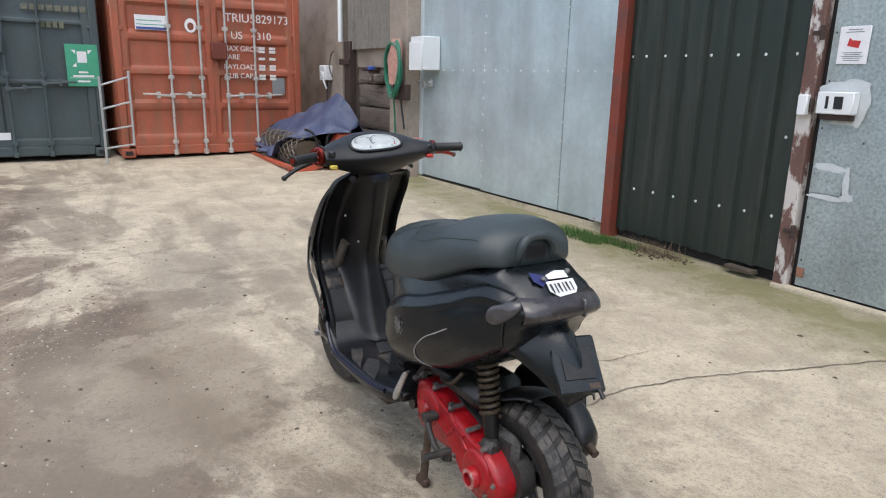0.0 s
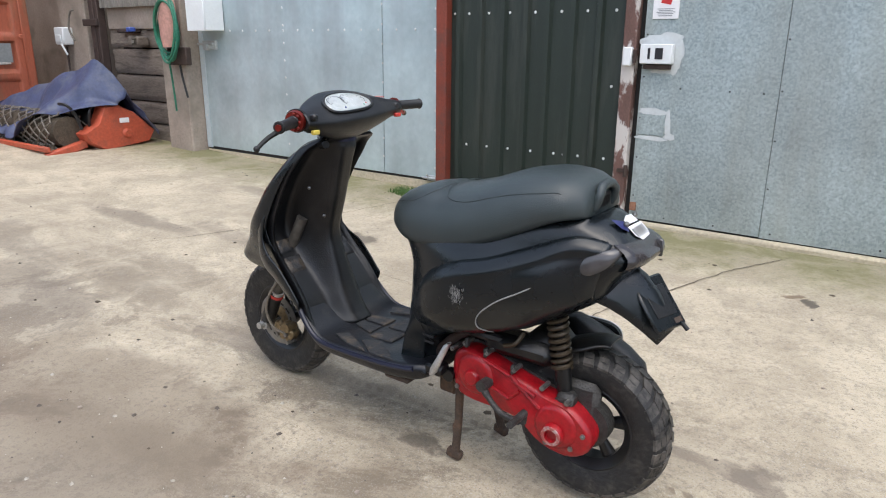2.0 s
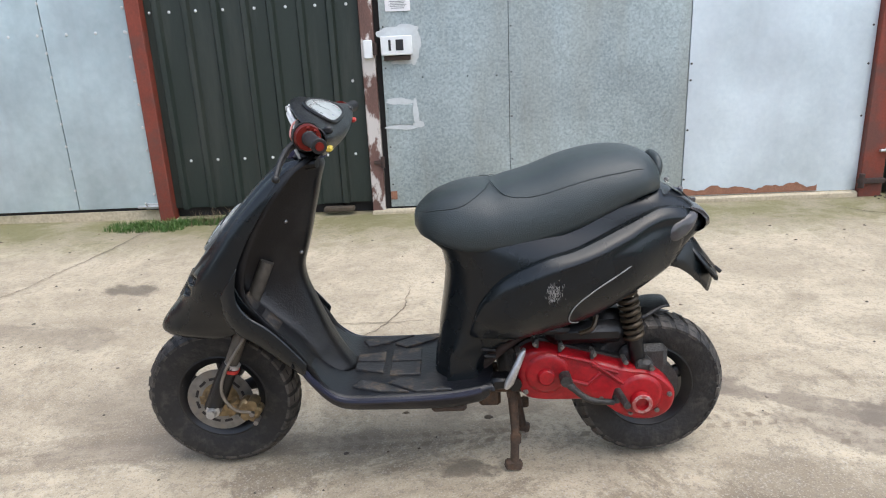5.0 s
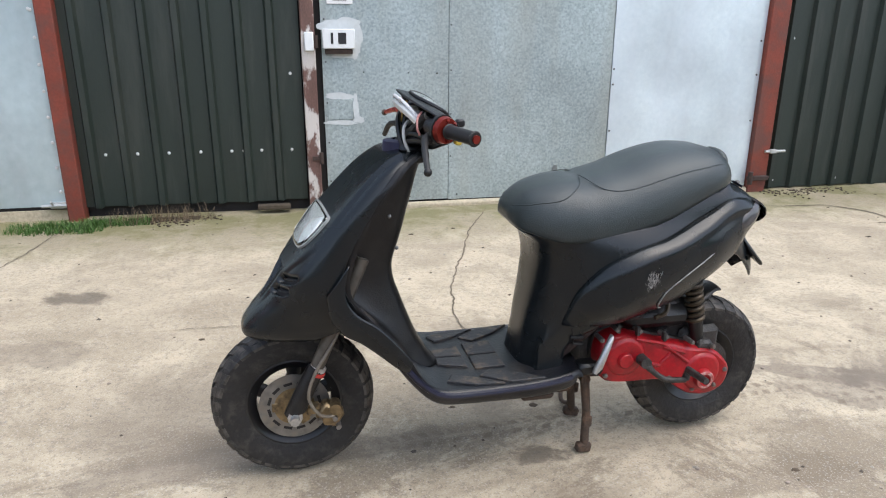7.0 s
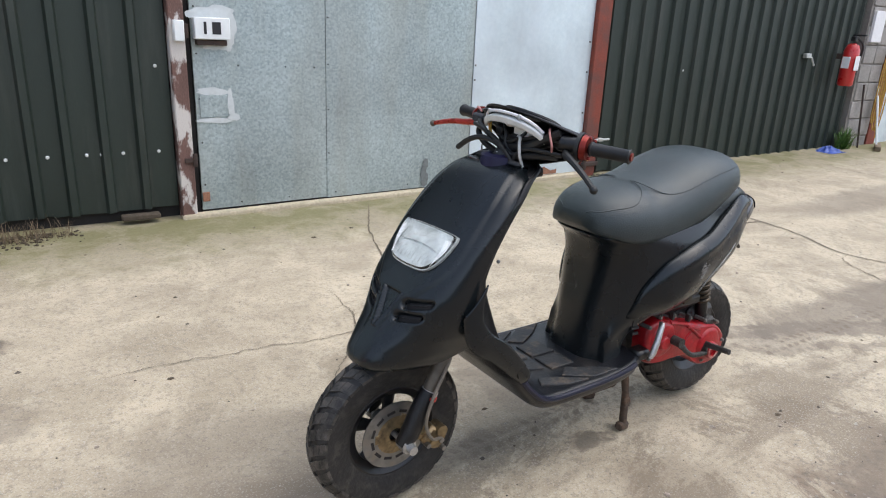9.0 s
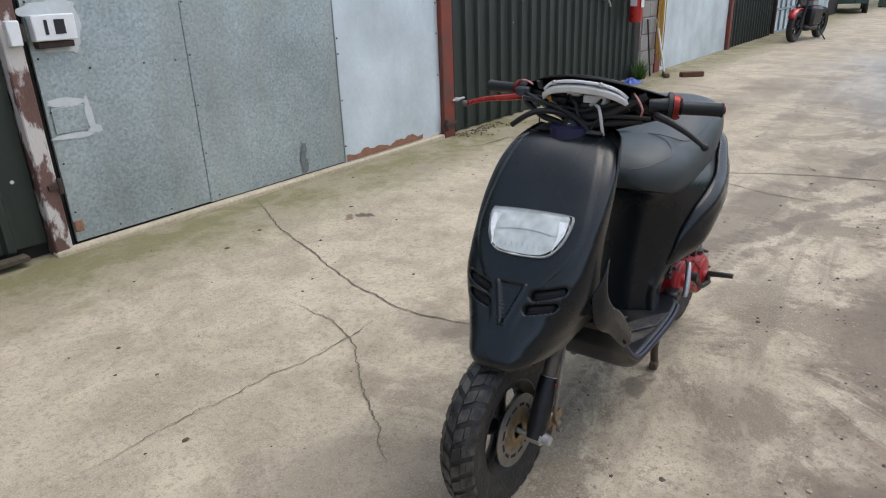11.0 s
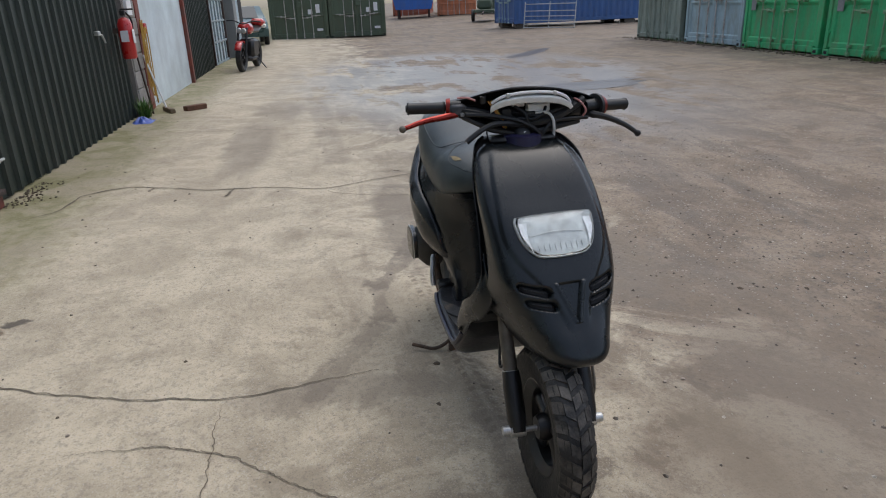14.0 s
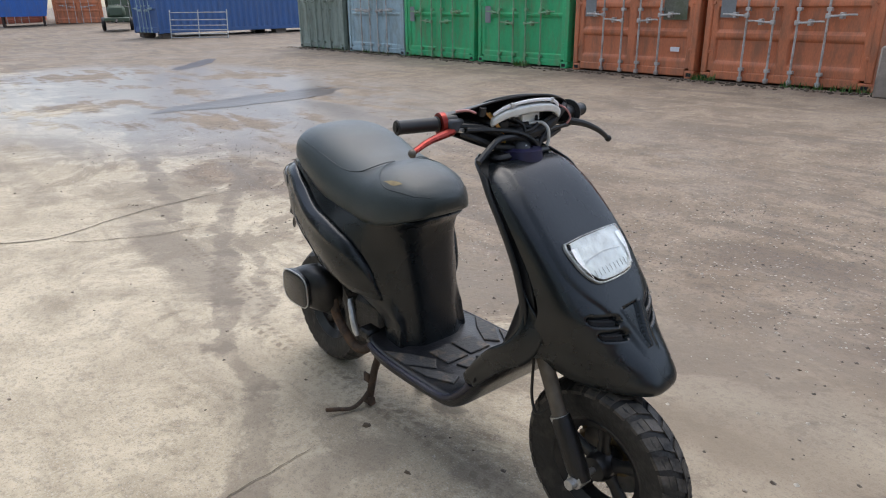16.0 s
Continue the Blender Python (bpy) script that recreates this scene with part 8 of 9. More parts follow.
def decal(outline, lift, material):
    c = [deck(x, y, lift) for x, y in outline]
    return part("decal", Mesh().add(c, [tuple(range(len(c)))]), material, sc, smooth=0)


decal([(-0.093, -0.046), (-0.083, -0.057), (-0.062, -0.058), (-0.060, 0.03), (-0.082, 0.032), (-0.096, 0.01)], 0.004, STICKER_WHITE)
decal([(-0.058, -0.045), (-0.038, -0.05), (-0.034, -0.018), (-0.044, 0.02), (-0.056, 0.018)], 0.005, STICKER_WHITE)
decal([(-0.056, 0.018), (-0.044, 0.02), (-0.026, 0.060), (-0.055, 0.064), (-0.070, 0.045)], 0.0035, STICKER_BLUE)
for k in range(6):
    y0 = -0.044 + 0.0125 * k
    decal([(-0.088, y0), (-0.088, y0 + 0.004), (-0.068, y0 + 0.004 + 0.003 * (k % 2)), (-0.068, y0)], 0.0055, INK_BLACK)
for x, y in ((-0.055, 0.035), (-0.044, -0.052)):
    o = part("screw", scr, None, sc)
    o.location = deck(x, y, 0.008)
    o.scale = (1.3, 1.3, 1.3)

flap = Mesh()
rows = []
for x, z, y0, y1, bow in ((0.040, 0.660, 0.112, -0.112, 0.080), (-0.005, 0.638, 0.105, -0.110, 0.080), (-0.042, 0.622, 0.090, -0.108, 0.074), (-0.080, 0.594, 0.066, -0.100, 0.064), (-0.115, 0.562, 0.044, -0.092, 0.052), (-0.138, 0.538, 0.028, -0.082, 0.042), (-0.150, 0.524, 0.018, -0.072, 0.034)):
    rows.append([(x - bow * 0.7 * math.sin(math.pi * t), y0 + (y1 - y0) * t, z + bow * math.sin(math.pi * t)) for t in np.linspace(0, 1, 13)])
flap.loft(rows, caps=False, closed=False)
shell(part("mudflap", flap, BLACK_PAINT, sc, "black plastic rear mudflap", smooth=70), 0.006, 0)
holder = new("plate_holder")
holder.parent = sc
holder.empty_display_size = 0.1
holder.matrix_local = pose(-0.086, -0.028, 0.684, 0, 40, -16)
part("backing_plate", Mesh().box(-0.006, 0.006, -0.064, 0.064, -0.150, 0.0, bevel=0.006), BLACK_PAINT, holder, "black backing plate")
part("recessed_pad", Mesh().box(-0.009, -0.006, -0.044, 0.040, -0.115, -0.030, bevel=0.0012), BLACK_PLASTIC, holder)
part("rust_mark", Mesh().box(-0.0096, -0.009, -0.006, 0.004, -0.060, -0.050), RUST_PATCH, holder)
part("rust_mark", Mesh().box(-0.0066, -0.006, -0.050, -0.020, -0.140, -0.126), RUSTY_STEEL, holder)
part("bolt", Mesh().tube([(-0.004, -0.045, -0.145), (-0.008, -0.048, -0.168)], 0.006, 8), CABLE_BLACK, holder)

# -- engine and rear end --
eng = new("engine")
eng.parent = sc
eng.empty_display_size = 0.1
tagged(eng, "scooter engine with a bright red transmission cover")
eng.location = (-0.010, 0, 0)
RED_LINE = [(0.420, 0.375), (0.407, 0.400), (0.367, 0.414), (0.327, 0.408), (0.247, 0.382), (0.172, 0.362), (0.107, 0.344), (0.039, 0.330), (-0.001, 0.302), (-0.028, 0.265), (-0.024, 0.220), (-0.001, 0.192), (0.039, 0.178), (0.097, 0.183), (0.137, 0.202), (0.182, 0.234), (0.232, 0.246), (0.292, 0.250), (0.357, 0.254), (0.400, 0.264), (0.417, 0.290), (0.424, 0.335)]
line = [tuple(p) for p in spline(RED_LINE + RED_LINE[:1], 67)[:-1]]
red = Mesh()
red.prism(line, 0.078, 0.138, 0.014, 0.018)
cov = part("transmission_cover", red, RED_PAINT, eng, "glossy red transmission cover with worn bolts", smooth=40)
for x, z, r, h in ((0.340, 0.340, 0.066, 0.146), (0.075, 0.262, 0.068, 0.147)):
    part("cover_dome", Mesh().lathe([(r, 0.128), (r - 0.004, 0.138), (r - 0.012, h - 0.002), (r - 0.018, h), (0.0, h)], (x, 0, z), "y", 36), RED_PAINT, cov)
part("boss", Mesh().lathe([(0.0, 0.158), (0.020, 0.158), (0.024, 0.154), (0.026, 0.140)], (0.344, 0, 0.333), "y", 24), RED_PAINT, cov)
part("boss", Mesh().lathe([(0.0, 0.156), (0.017, 0.156), (0.018, 0.166), (0.028, 0.166), (0.031, 0.162), (0.032, 0.140)], (0.075, 0, 0.246), "y", 28), RED_PAINT, cov)
part("boss_ring", Mesh().lathe([(0.019, 0.1665), (0.027, 0.1668), (0.029, 0.165)], (0.075, 0, 0.246), "y", 28), RED_WORN, cov)
for a, b in (((0.31, 0.395), (0.22, 0.372)), ((0.22, 0.372), (0.125, 0.300)), ((0.215, 0.36), (0.14, 0.335)), ((0.285, 0.318), (0.225, 0.300)), ((0.225, 0.300), (0.190, 0.335))):
    part("rib", Mesh().tube([(a[0], 0.136, a[1]), (b[0], 0.138, b[1])], 0.0065, 8), RED_PAINT, cov)
bolt = Mesh().tube([(0, 0.10, 0), (0, 0.143, 0)], 0.0075, 8).tube([(0, 0.143, 0), (0, 0.147, 0)], 0.0045, 6).data("cover_bolt", DISC_STEEL)
for x, z in ((0.420, 0.402), (0.375, 0.432), (0.300, 0.420), (0.210, 0.394), (0.120, 0.366), (0.045, 0.345), (-0.008, 0.262), (0.100, 0.206), (0.185, 0.253), (0.40, 0.284), (0.025, 0.212)):
    o = part("cover_bolt", bolt, None, cov)
    o.location = (x, 0, z)
for x, z in ((0.305, 0.428), (0.215, 0.402), (0.37, 0.442)):
    part("cable_clip", Mesh().box(x - 0.005, x + 0.005, 0.126, 0.144, z - 0.022, z + 0.006, bevel=0.002), ENGINE_METAL, cov)
ks = Mesh()
ks.tube(spline([(0.292, 0.150, 0.330), (0.285, 0.172, 0.322), (0.250, 0.178, 0.290), (0.215, 0.182, 0.272), (0.160, 0.188, 0.270)], 22), [0.011] * 6 + [0.009] * 16, 10)
ks.tube([(0.292, 0.135, 0.333), (0.292, 0.182, 0.333)], 0.017, 12)
kick = part("kick_start", ks, ENGINE_METAL, eng, "dark kick-start lever")
part("kick_pedal", Mesh().tube([(0.155, 0.180, 0.268), (0.150, 0.182, 0.298), (0.146, 0.268, 0.304)], [0.012, 0.012, 0.010], 10), ENGINE_METAL, kick)
case = Mesh()
case.prism([(x * 1.0 + 0.004, z * 1.0 + 0.008) for x, z in line], 0.020, 0.080)
case.box(0.30, 0.47, -0.10, 0.06, 0.27, 0.40, bevel=0.02)
case.box(-0.02, 0.12, 0.045, 0.082, 0.24, 0.385, bevel=0.02)
case.tube([(0.012, 0.03, 0.262), (0.012, 0.078, 0.262)], 0.066, 28)
part("crankcase", case, ENGINE_METAL, eng, "grimy cast crankcase")
part("rubber_plug", Mesh().tube([(0.432, 0.12, 0.31), (0.432, 0.145, 0.31)], 0.020, 14), BLACK_PLASTIC, eng)
part("airbox", Mesh().box(0.11, 0.34, 0.02, 0.115, 0.405, 0.475, bevel=0.025).box(0.10, 0.22, -0.05, 0.09, 0.40, 0.50, bevel=0.03), BLACK_PLASTIC, eng)
part("cylinder", Mesh().box(0.36, 0.50, -0.09, 0.03, 0.33, 0.46, bevel=0.02), ENGINE_METAL, eng)
part("inlet_hose", Mesh().tube(spline([(0.27, 0.09, 0.45), (0.32, 0.12, 0.465), (0.38, 0.10, 0.455), (0.41, 0.05, 0.44)], 16), 0.014, 8), CABLE_BLACK, eng)
part("inlet_hose", Mesh().tube(spline([(0.20, 0.11, 0.50), (0.215, 0.13, 0.47), (0.25, 0.13, 0.455)], 12), 0.007, 7), SPRING_BRONZE, eng)
shock = new("rear_shock")
shock.parent = sc
shock.empty_display_size = 0.1
p0, p1 = Vector((0.108, 0.086, 0.585)), Vector((0.060, 0.092, 0.335))
ax = (p1 - p0).normalized()
u_ = ax.orthogonal().normalized()
v_ = ax.cross(u_)
coil = [p0 + (p1 - p0) * (0.02 + 0.66 * t) + (u_ * math.cos(2 * math.pi * 9 * t) + v_ * math.sin(2 * math.pi * 9 * t)) * 0.025 for t in np.linspace(0, 1, 170)]
part("spring", Mesh().tube(coil, 0.0068, 7), SPRING_BRONZE, shock, "dirty bronze coil spring")
part("damper", Mesh().tube([p0, p0 + (p1 - p0) * 0.62], 0.013, 12).tube([p0 + (p1 - p0) * 0.60, p0 + (p1 - p0) * 0.98], [0.024, 0.020], 14), BLACK_PLASTIC, shock)
part("shock_eye", Mesh().tube([p1 + Vector((0, -0.025, -0.005)), p1 + Vector((0, 0.035, -0.005))], 0.020, 14).box(0.025, 0.075, 0.08, 0.128, 0.30, 0.36, bevel=0.01), ENGINE_METAL, shock)
hug = Mesh()
rows = []
for a in np.linspace(radians(50), radians(98), 18):
    r, half = 0.252 + 0.014 * smooth01(1.2, 1.7, a), 0.075 - 0.03 * smooth01(1.4, 1.71, a)
    rows.append([(0.012 + r * math.cos(a), y, HUB + r * math.sin(a) - 3.0 * y * y) for y in np.linspace(-half, half, 11)])
hug.loft(rows, caps=False, closed=False)
shell(part("rear_mudguard", hug, BLACK_PLASTIC, eng, "black rear hugger mudguard", smooth=60), 0.005, 0)
exh = new("exhaust")
exh.parent = sc
exh.empty_display_size = 0.1
rings = []
for x, y, z, ry, rz in ((0.245, -0.140, 0.385, 0.028, 0.040), (0.225, -0.150, 0.392, 0.052, 0.075), (0.15, -0.162, 0.398, 0.058, 0.084), (0.06, -0.160, 0.378, 0.058, 0.072), (-0.02, -0.150, 0.358, 0.052, 0.056), (-0.070, -0.140, 0.340, 0.042, 0.044), (-0.085, -0.136, 0.336, 0.020, 0.022)):
    rings.append([(x, y + ry * math.copysign(abs(math.cos(a)) ** 0.8, math.cos(a)), z + rz * math.copysign(abs(math.sin(a)) ** 0.8, math.sin(a))) for a in np.linspace(0, 2 * math.pi, 24, endpoint=False)])
muff = part("silencer", Mesh().loft(rings), BLACK_PLASTIC, exh, "black silencer with an oval cover", smooth=60)
o = [(0.02 + 0.085 * math.copysign(abs(math.cos(a)) ** 0.6, math.cos(a)), 0.392 + 0.062 * math.copysign(abs(math.sin(a)) ** 0.6, math.sin(a))) for a in np.linspace(0, 2 * math.pi, 36, endpoint=False)]
part("cover_plate", Mesh().prism([(x + 0.09, z) for x, z in o], -0.205, -0.228, 0.010, -0.008), BLACK_PAINT, muff)
part("cover_rim", Mesh().tube([(x + 0.09, -0.222, z) for x, z in o + o[:1]], 0.0028, 6), ALUMINIUM, muff)
part("tail_pipe", Mesh().tube([(-0.08, -0.136, 0.338), (-0.115, -0.132, 0.328)], 0.012, 12), RUSTY_STEEL, exh)
part("header_pipe", Mesh().tube(spline([(0.40, -0.05, 0.33), (0.42, -0.09, 0.26), (0.35, -0.13, 0.22), (0.25, -0.14, 0.30), (0.23, -0.14, 0.37)], 26), 0.017, 10), RUSTY_STEEL, exh)

# -- foot rests and stand --
for side in (-1, 1):
    peg = Mesh()
    peg.loft([[(x + w * math.cos(a) * 0.5, side * (y + 0.010 * math.sin(a)), z + w * math.cos(a) * 0.22) for a in np.linspace(0, 2 * math.pi, 12, endpoint=False)] for x, y, z, w in ((0.398, 0.174, 0.434, 0.008), (0.405, 0.180, 0.423, 0.016), (0.427, 0.188, 0.373, 0.020), (0.441, 0.190, 0.343, 0.024), (0.451, 0.188, 0.325, 0.012))])
    pg = part("foot_peg", peg, ALUMINIUM, sc, "folded polished aluminium foot peg")
    part("peg_mount", Mesh().box(0.43, 0.49, side * 0.12, side * 0.175, 0.31, 0.345, bevel=0.008), BLACK_PLASTIC, pg)
stand = new("centre_stand")
stand.parent = sc
stand.empty_display_size = 0.1
tagged(stand, "rusty steel centre stand, down")
for side, foot in ((1, (0.420, 0.098, 0.012)), (-1, (0.372, -0.112, 0.012))):
    top_ = (0.425, side * 0.070, 0.262)
    mid = tuple((a + b) / 2 + c for a, b, c in zip(top_, foot, (-0.006, 0.004 * side, 0)))
    part("stand_leg", Mesh().tube([top_, mid, foot], [0.015, 0.013, 0.014], 10), RUSTY_STEEL, stand)
    part("stand_foot", Mesh().box(-0.026, 0.026, -0.014, 0.014, 0, 0.030, pose(foot[0] + 0.006, foot[1], 0.002, 0, -12, 10 * side), bevel=0.006), RUSTY_STEEL, stand)
    part("stand_tab", Mesh().box(foot[0] - 0.020, foot[0] + 0.012, foot[1] - 0.006, foot[1] + 0.006, 0.085, 0.125, bevel=0.006), RUSTY_STEEL, stand)
part("cross_tube", Mesh().tube([(0.425, -0.085, 0.245), (0.425, 0.085, 0.245)], 0.016, 10), RUSTY_STEEL, stand)
for y in (0.035, -0.055):
    part("bracket", Mesh().box(0.455, 0.52, y, y + 0.02, 0.190, 0.262, bevel=0.010), RUSTY_STEEL, stand)
part("foot_lever", Mesh().tube(spline([(0.376, -0.115, 0.050), (0.378, -0.150, 0.026), (0.378, -0.190, 0.016), (0.362, -0.235, 0.024), (0.350, -0.272, 0.032)], 18), 0.0075, 8), RUSTY_STEEL, stand)
part("stand_spring", Mesh().tube(spline([(0.47, 0.06, 0.262), (0.40, 0.065, 0.248), (0.30, 0.06, 0.250), (0.20, 0.05, 0.262)], 14), 0.0045, 6), RUSTY_STEEL, stand)
part("frame_tube", Mesh().tube([(0.56, 0.06, 0.262), (0.42, 0.07, 0.262), (0.36, 0.06, 0.275)], 0.014, 10).tube([(0.56, -0.06, 0.262), (0.42, -0.07, 0.262), (0.36, -0.06, 0.275)], 0.014, 10), RUSTY_STEEL, sc)
part("tie_plate", Mesh().box(0.56, 0.66, 0.10, 0.165, 0.240, 0.262, bevel=0.008), RUSTY_STEEL, sc)
part("frame_tube", Mesh().tube(spline([(0.10, 0.06, 0.60), (0.22, 0.08, 0.52), (0.40, 0.09, 0.44), (0.52, 0.07, 0.33)], 20), 0.016, 10), RUST_IRON, sc)
part("under_tray", Mesh().box(0.20, 0.42, -0.10, 0.10, 0.50, 0.53, bevel=0.01), GASKET_AND_SHADE, sc)

# -- handlebars --
bar = new("handlebars")
bar.parent = sc
bar.location = (0, 0, -0.006)
bar.empty_display_size = 0.1
RG, LG = Vector((0.879, -0.312, 1.067)), Vector((0.872, 0.355, 1.040))
RI, LI = Vector((0.900, -0.205, 1.066)), Vector((0.912, 0.262, 1.046))
C = Vector((0.930, 0.025, 1.030))
part("bar_tube", Mesh().tube(spline([RG + (RI - RG) * 0.1, RI, (0.905, -0.11, 1.055), C + Vector((0.0, -0.03, -0.01)), C + Vector((0, 0.05, -0.01)), (0.925, 0.16, 1.045), LI, LG + (LI - LG) * 0.1], 40), 0.011, 10), BLACK_PLASTIC, bar)
for a, b, nm in ((RI, RG, "right"), (LI, LG, "left")):
    d = (b - a)
    g = part("grip", Mesh().tube([a + d * t for t in (0, 0.04, 0.06, 0.93, 0.97, 1.0)], [0.017, 0.019, 0.0165, 0.0160, 0.0185, 0.0165], 18), CABLE_BLACK, bar, "black rubber grip")
    part("bar_end", Mesh().tube([b, b + d.normalized() * 0.004], 0.010, 12), RED_ANODISED if nm == "left" else CABLE_BLACK, g)
dl = (LG - LI).normalized()
part("grip_flange", Mesh().tube([LI - dl * 0.018, LI - dl * 0.004], [0.033, 0.030], 18), RED_ANODISED, bar, "red anodised grip flange")
part("grip_flange", Mesh().tube([LI - dl * 0.030, LI - dl * 0.020], 0.036, 18), CABLE_BLACK, bar)
tooth = Mesh()
for k in range(8):
    a = 2 * math.pi * k / 8
    c_ = LI - dl * 0.003 + Vector((math.cos(a) * 0.024, 0, math.sin(a) * 0.024))
    tooth.ball(tuple(c_), 0.005, 6, 4)
part("flange_mark", tooth, RED_ANODISED, bar)
dr = (RG - RI).normalized()
part("grip_flange", Mesh().tube([RI - dr * 0.014, RI - dr * 0.002], [0.028, 0.026], 18), RED_ANODISED, bar, "red anodised grip flange")
part("throttle_housing", Mesh().tube([RI - dr * 0.045, RI - dr * 0.014], 0.022, 14), BLACK_PLASTIC, bar)
part("switch_housing", Mesh().tube([LI - dl * 0.075, LI - dl * 0.03], [0.020, 0.023], 14), BLACK_PLASTIC, bar)
for P0, pts, rr, mt, lb in ((RI, [(0.898, -0.165, 1.052), (0.925, -0.180, 1.050), (0.935, -0.215, 1.046), (0.955, -0.280, 1.040), (0.974, -0.340, 1.026)], [0.011, 0.010, 0.0085, 0.0075, 0.0065], ORANGE_LEVER, "faded red brake lever"),
                            (LI, [(0.925, 0.200, 1.032), (0.955, 0.225, 1.028), (0.968, 0.262, 1.018), (0.976, 0.310, 0.996), (0.979, 0.350, 0.969)], [0.011, 0.010, 0.0085, 0.0075, 0.0065], CABLE_BLACK, "black brake lever")):
    cur = spline(pts, 24)
    lv = part("brake_lever", Mesh().tube(cur, list(np.interp(np.linspace(0, 4, 24), range(5), rr)), 9), mt, bar, lb)
    part("lever_ball", Mesh().ball(pts[-1], 0.010, 10, 6), CABLE_BLACK if mt is CABLE_BLACK else FORK_STEEL, lv)
part("lever_perch", Mesh().box(0.895, 0.936, -0.198, -0.150, 1.044, 1.077, bevel=0.006), PERCH_GREY, bar)
part("perch_bolt", Mesh().tube([(0.93, -0.165, 1.050), (0.942, -0.163, 1.050)], 0.006, 8), ALUMINIUM, bar)
part("lever_perch", Mesh().box(0.900, 0.936, 0.196, 0.238, 1.020, 1.063, bevel=0.006), PERCH_GREY, bar)
part("switch_block", Mesh().box(0.900, 0.935, 0.150, 0.200, 1.025, 1.075, bevel=0.010), MOTO_BLACK, bar)
part("perch_bolt", Mesh().tube([(0.93, 0.215, 1.030), (0.941, 0.215, 1.030)], 0.006, 8), ALUMINIUM, bar)

COWL = [  # y, front x, top z, ridge x, ridge z, lower x, lower z
    (-0.195, 0.905, 1.082, 0.868, 1.062, 0.885, 1.042), (-0.150, 0.925, 1.092, 0.860, 1.060, 0.888, 1.028), (-0.090, 0.962, 1.112, 0.855, 1.056, 0.900, 1.002), (-0.030, 0.985, 1.122, 0.852, 1.050, 0.915, 0.980), (0.030, 0.992, 1.122, 0.852, 1.046, 0.920, 0.972),
    (0.090, 0.988, 1.116, 0.856, 1.042, 0.915, 0.976), (0.150, 0.968, 1.102, 0.862, 1.040, 0.905, 0.992), (0.200, 0.945, 1.086, 0.868, 1.040, 0.898, 1.006), (0.238, 0.920, 1.070, 0.876, 1.042, 0.895, 1.018),
]


def cowl_point(u, v, lift=0.0):
    y = -0.195 + 0.433 * u
    xf, zt, xr, zm, xb, zb = lerp_table(COWL, y)
    if v < 0.5:
        t = v / 0.5
        x, z = xf + (xr - xf) * t, zt + (zm - zt) * t + 0.012 * math.sin(math.pi * t)
        x -= 0.010 * math.sin(math.pi * t) * t
    else:
        t = (v - 0.5) / 0.5
        x, z = xr + (xb - xr) * t * t, zm + (zb - zm) * t
    return (x - lift * 0.55, y, z + lift * 0.83)


shell(part("cowl", Mesh().grid(lambda u, v: cowl_point(u, v), 50, 30), BLACK_PLASTIC, bar, "black handlebar cowl, its front cover missing", smooth=60), 0.004, -1.0)
face = Mesh()
oo = []
for k in range(36):
    a = 2 * math.pi * k / 36
    oo.append((0.535 + 0.225 * math.copysign(abs(math.cos(a)) ** 0.75, math.cos(a)), 0.265 + 0.150 * math.copysign(abs(math.sin(a)) ** 0.85, math.sin(a)) + 0.03 * math.cos(a) ** 2))
rings = [[cowl_point(0.535 + (u - 0.535) * t, 0.265 + (v - 0.265) * t, l_) for u, v in oo] for t, l_ in ((1.0, 0.0005), (0.96, 0.002), (0.9, 0.0025), (0.6, 0.0025), (0.3, 0.0025), (0.04, 0.0025))]
face.loft(rings)
part("panel_rim", Mesh().tube([cowl_point(u, v, 0.003) for u, v in oo + oo[:1]], 0.0052, 7), BLACK_PLASTIC, bar)
clock = part("instrument_panel", face, CLOCK_FACE, bar, "pale oval instrument panel", smooth=50)
for u, v, w in ((0.47, 0.28, 1), (0.56, 0.20, -1)):
    a_, b_ = Vector(cowl_point(u, v, 0.004)), Vector(cowl_point(u + 0.05 * w, v - 0.07, 0.004))
    part("needle", Mesh().tube([a_, b_], 0.0013, 5), SIGN_WHITE, clock)
for u0, v0, ru, rv in ((0.47, 0.27, 0.105, 0.105), (0.635, 0.25, 0.075, 0.080)):
    arc = [cowl_point(u0 + ru * math.cos(a), v0 - rv * math.sin(a), 0.0032) for a in np.linspace(-0.5, 3.64, 22)]
    part("dial_ring", Mesh().tube(arc, 0.0011, 5), CABLE_BLACK, clock)
    for a in np.linspace(-0.4, 3.54, 9):
        part("dial_mark", Mesh().tube([cowl_point(u0 + ru * k * math.cos(a), v0 - rv * k * math.sin(a), 0.0034) for k in (0.74, 0.9)], 0.0008, 4), INK_BLACK, clock)
for u, v, m_ in ((0.38, 0.34, RED_LABEL), (0.41, 0.36, SIGN_GREEN), (0.60, 0.36, INK_BLUE)):
    c_ = cowl_point(u, v, 0.0032)
    part("warning_light", Mesh().ball(c_, 0.0035, 8, 5), m_, clock)
g = Mesh().loft([[cowl_point(0.535 + (u - 0.535) * t, 0.265 + (v - 0.265) * t, l_) for u, v in oo] for t, l_ in ((1.0, 0.0015), (0.97, 0.005), (0.85, 0.007), (0.5, 0.008), (0.04, 0.0082))])
part("glass", g, LENS_GLASS, clock, "clear instrument glass", smooth=60).visible_shadow = False
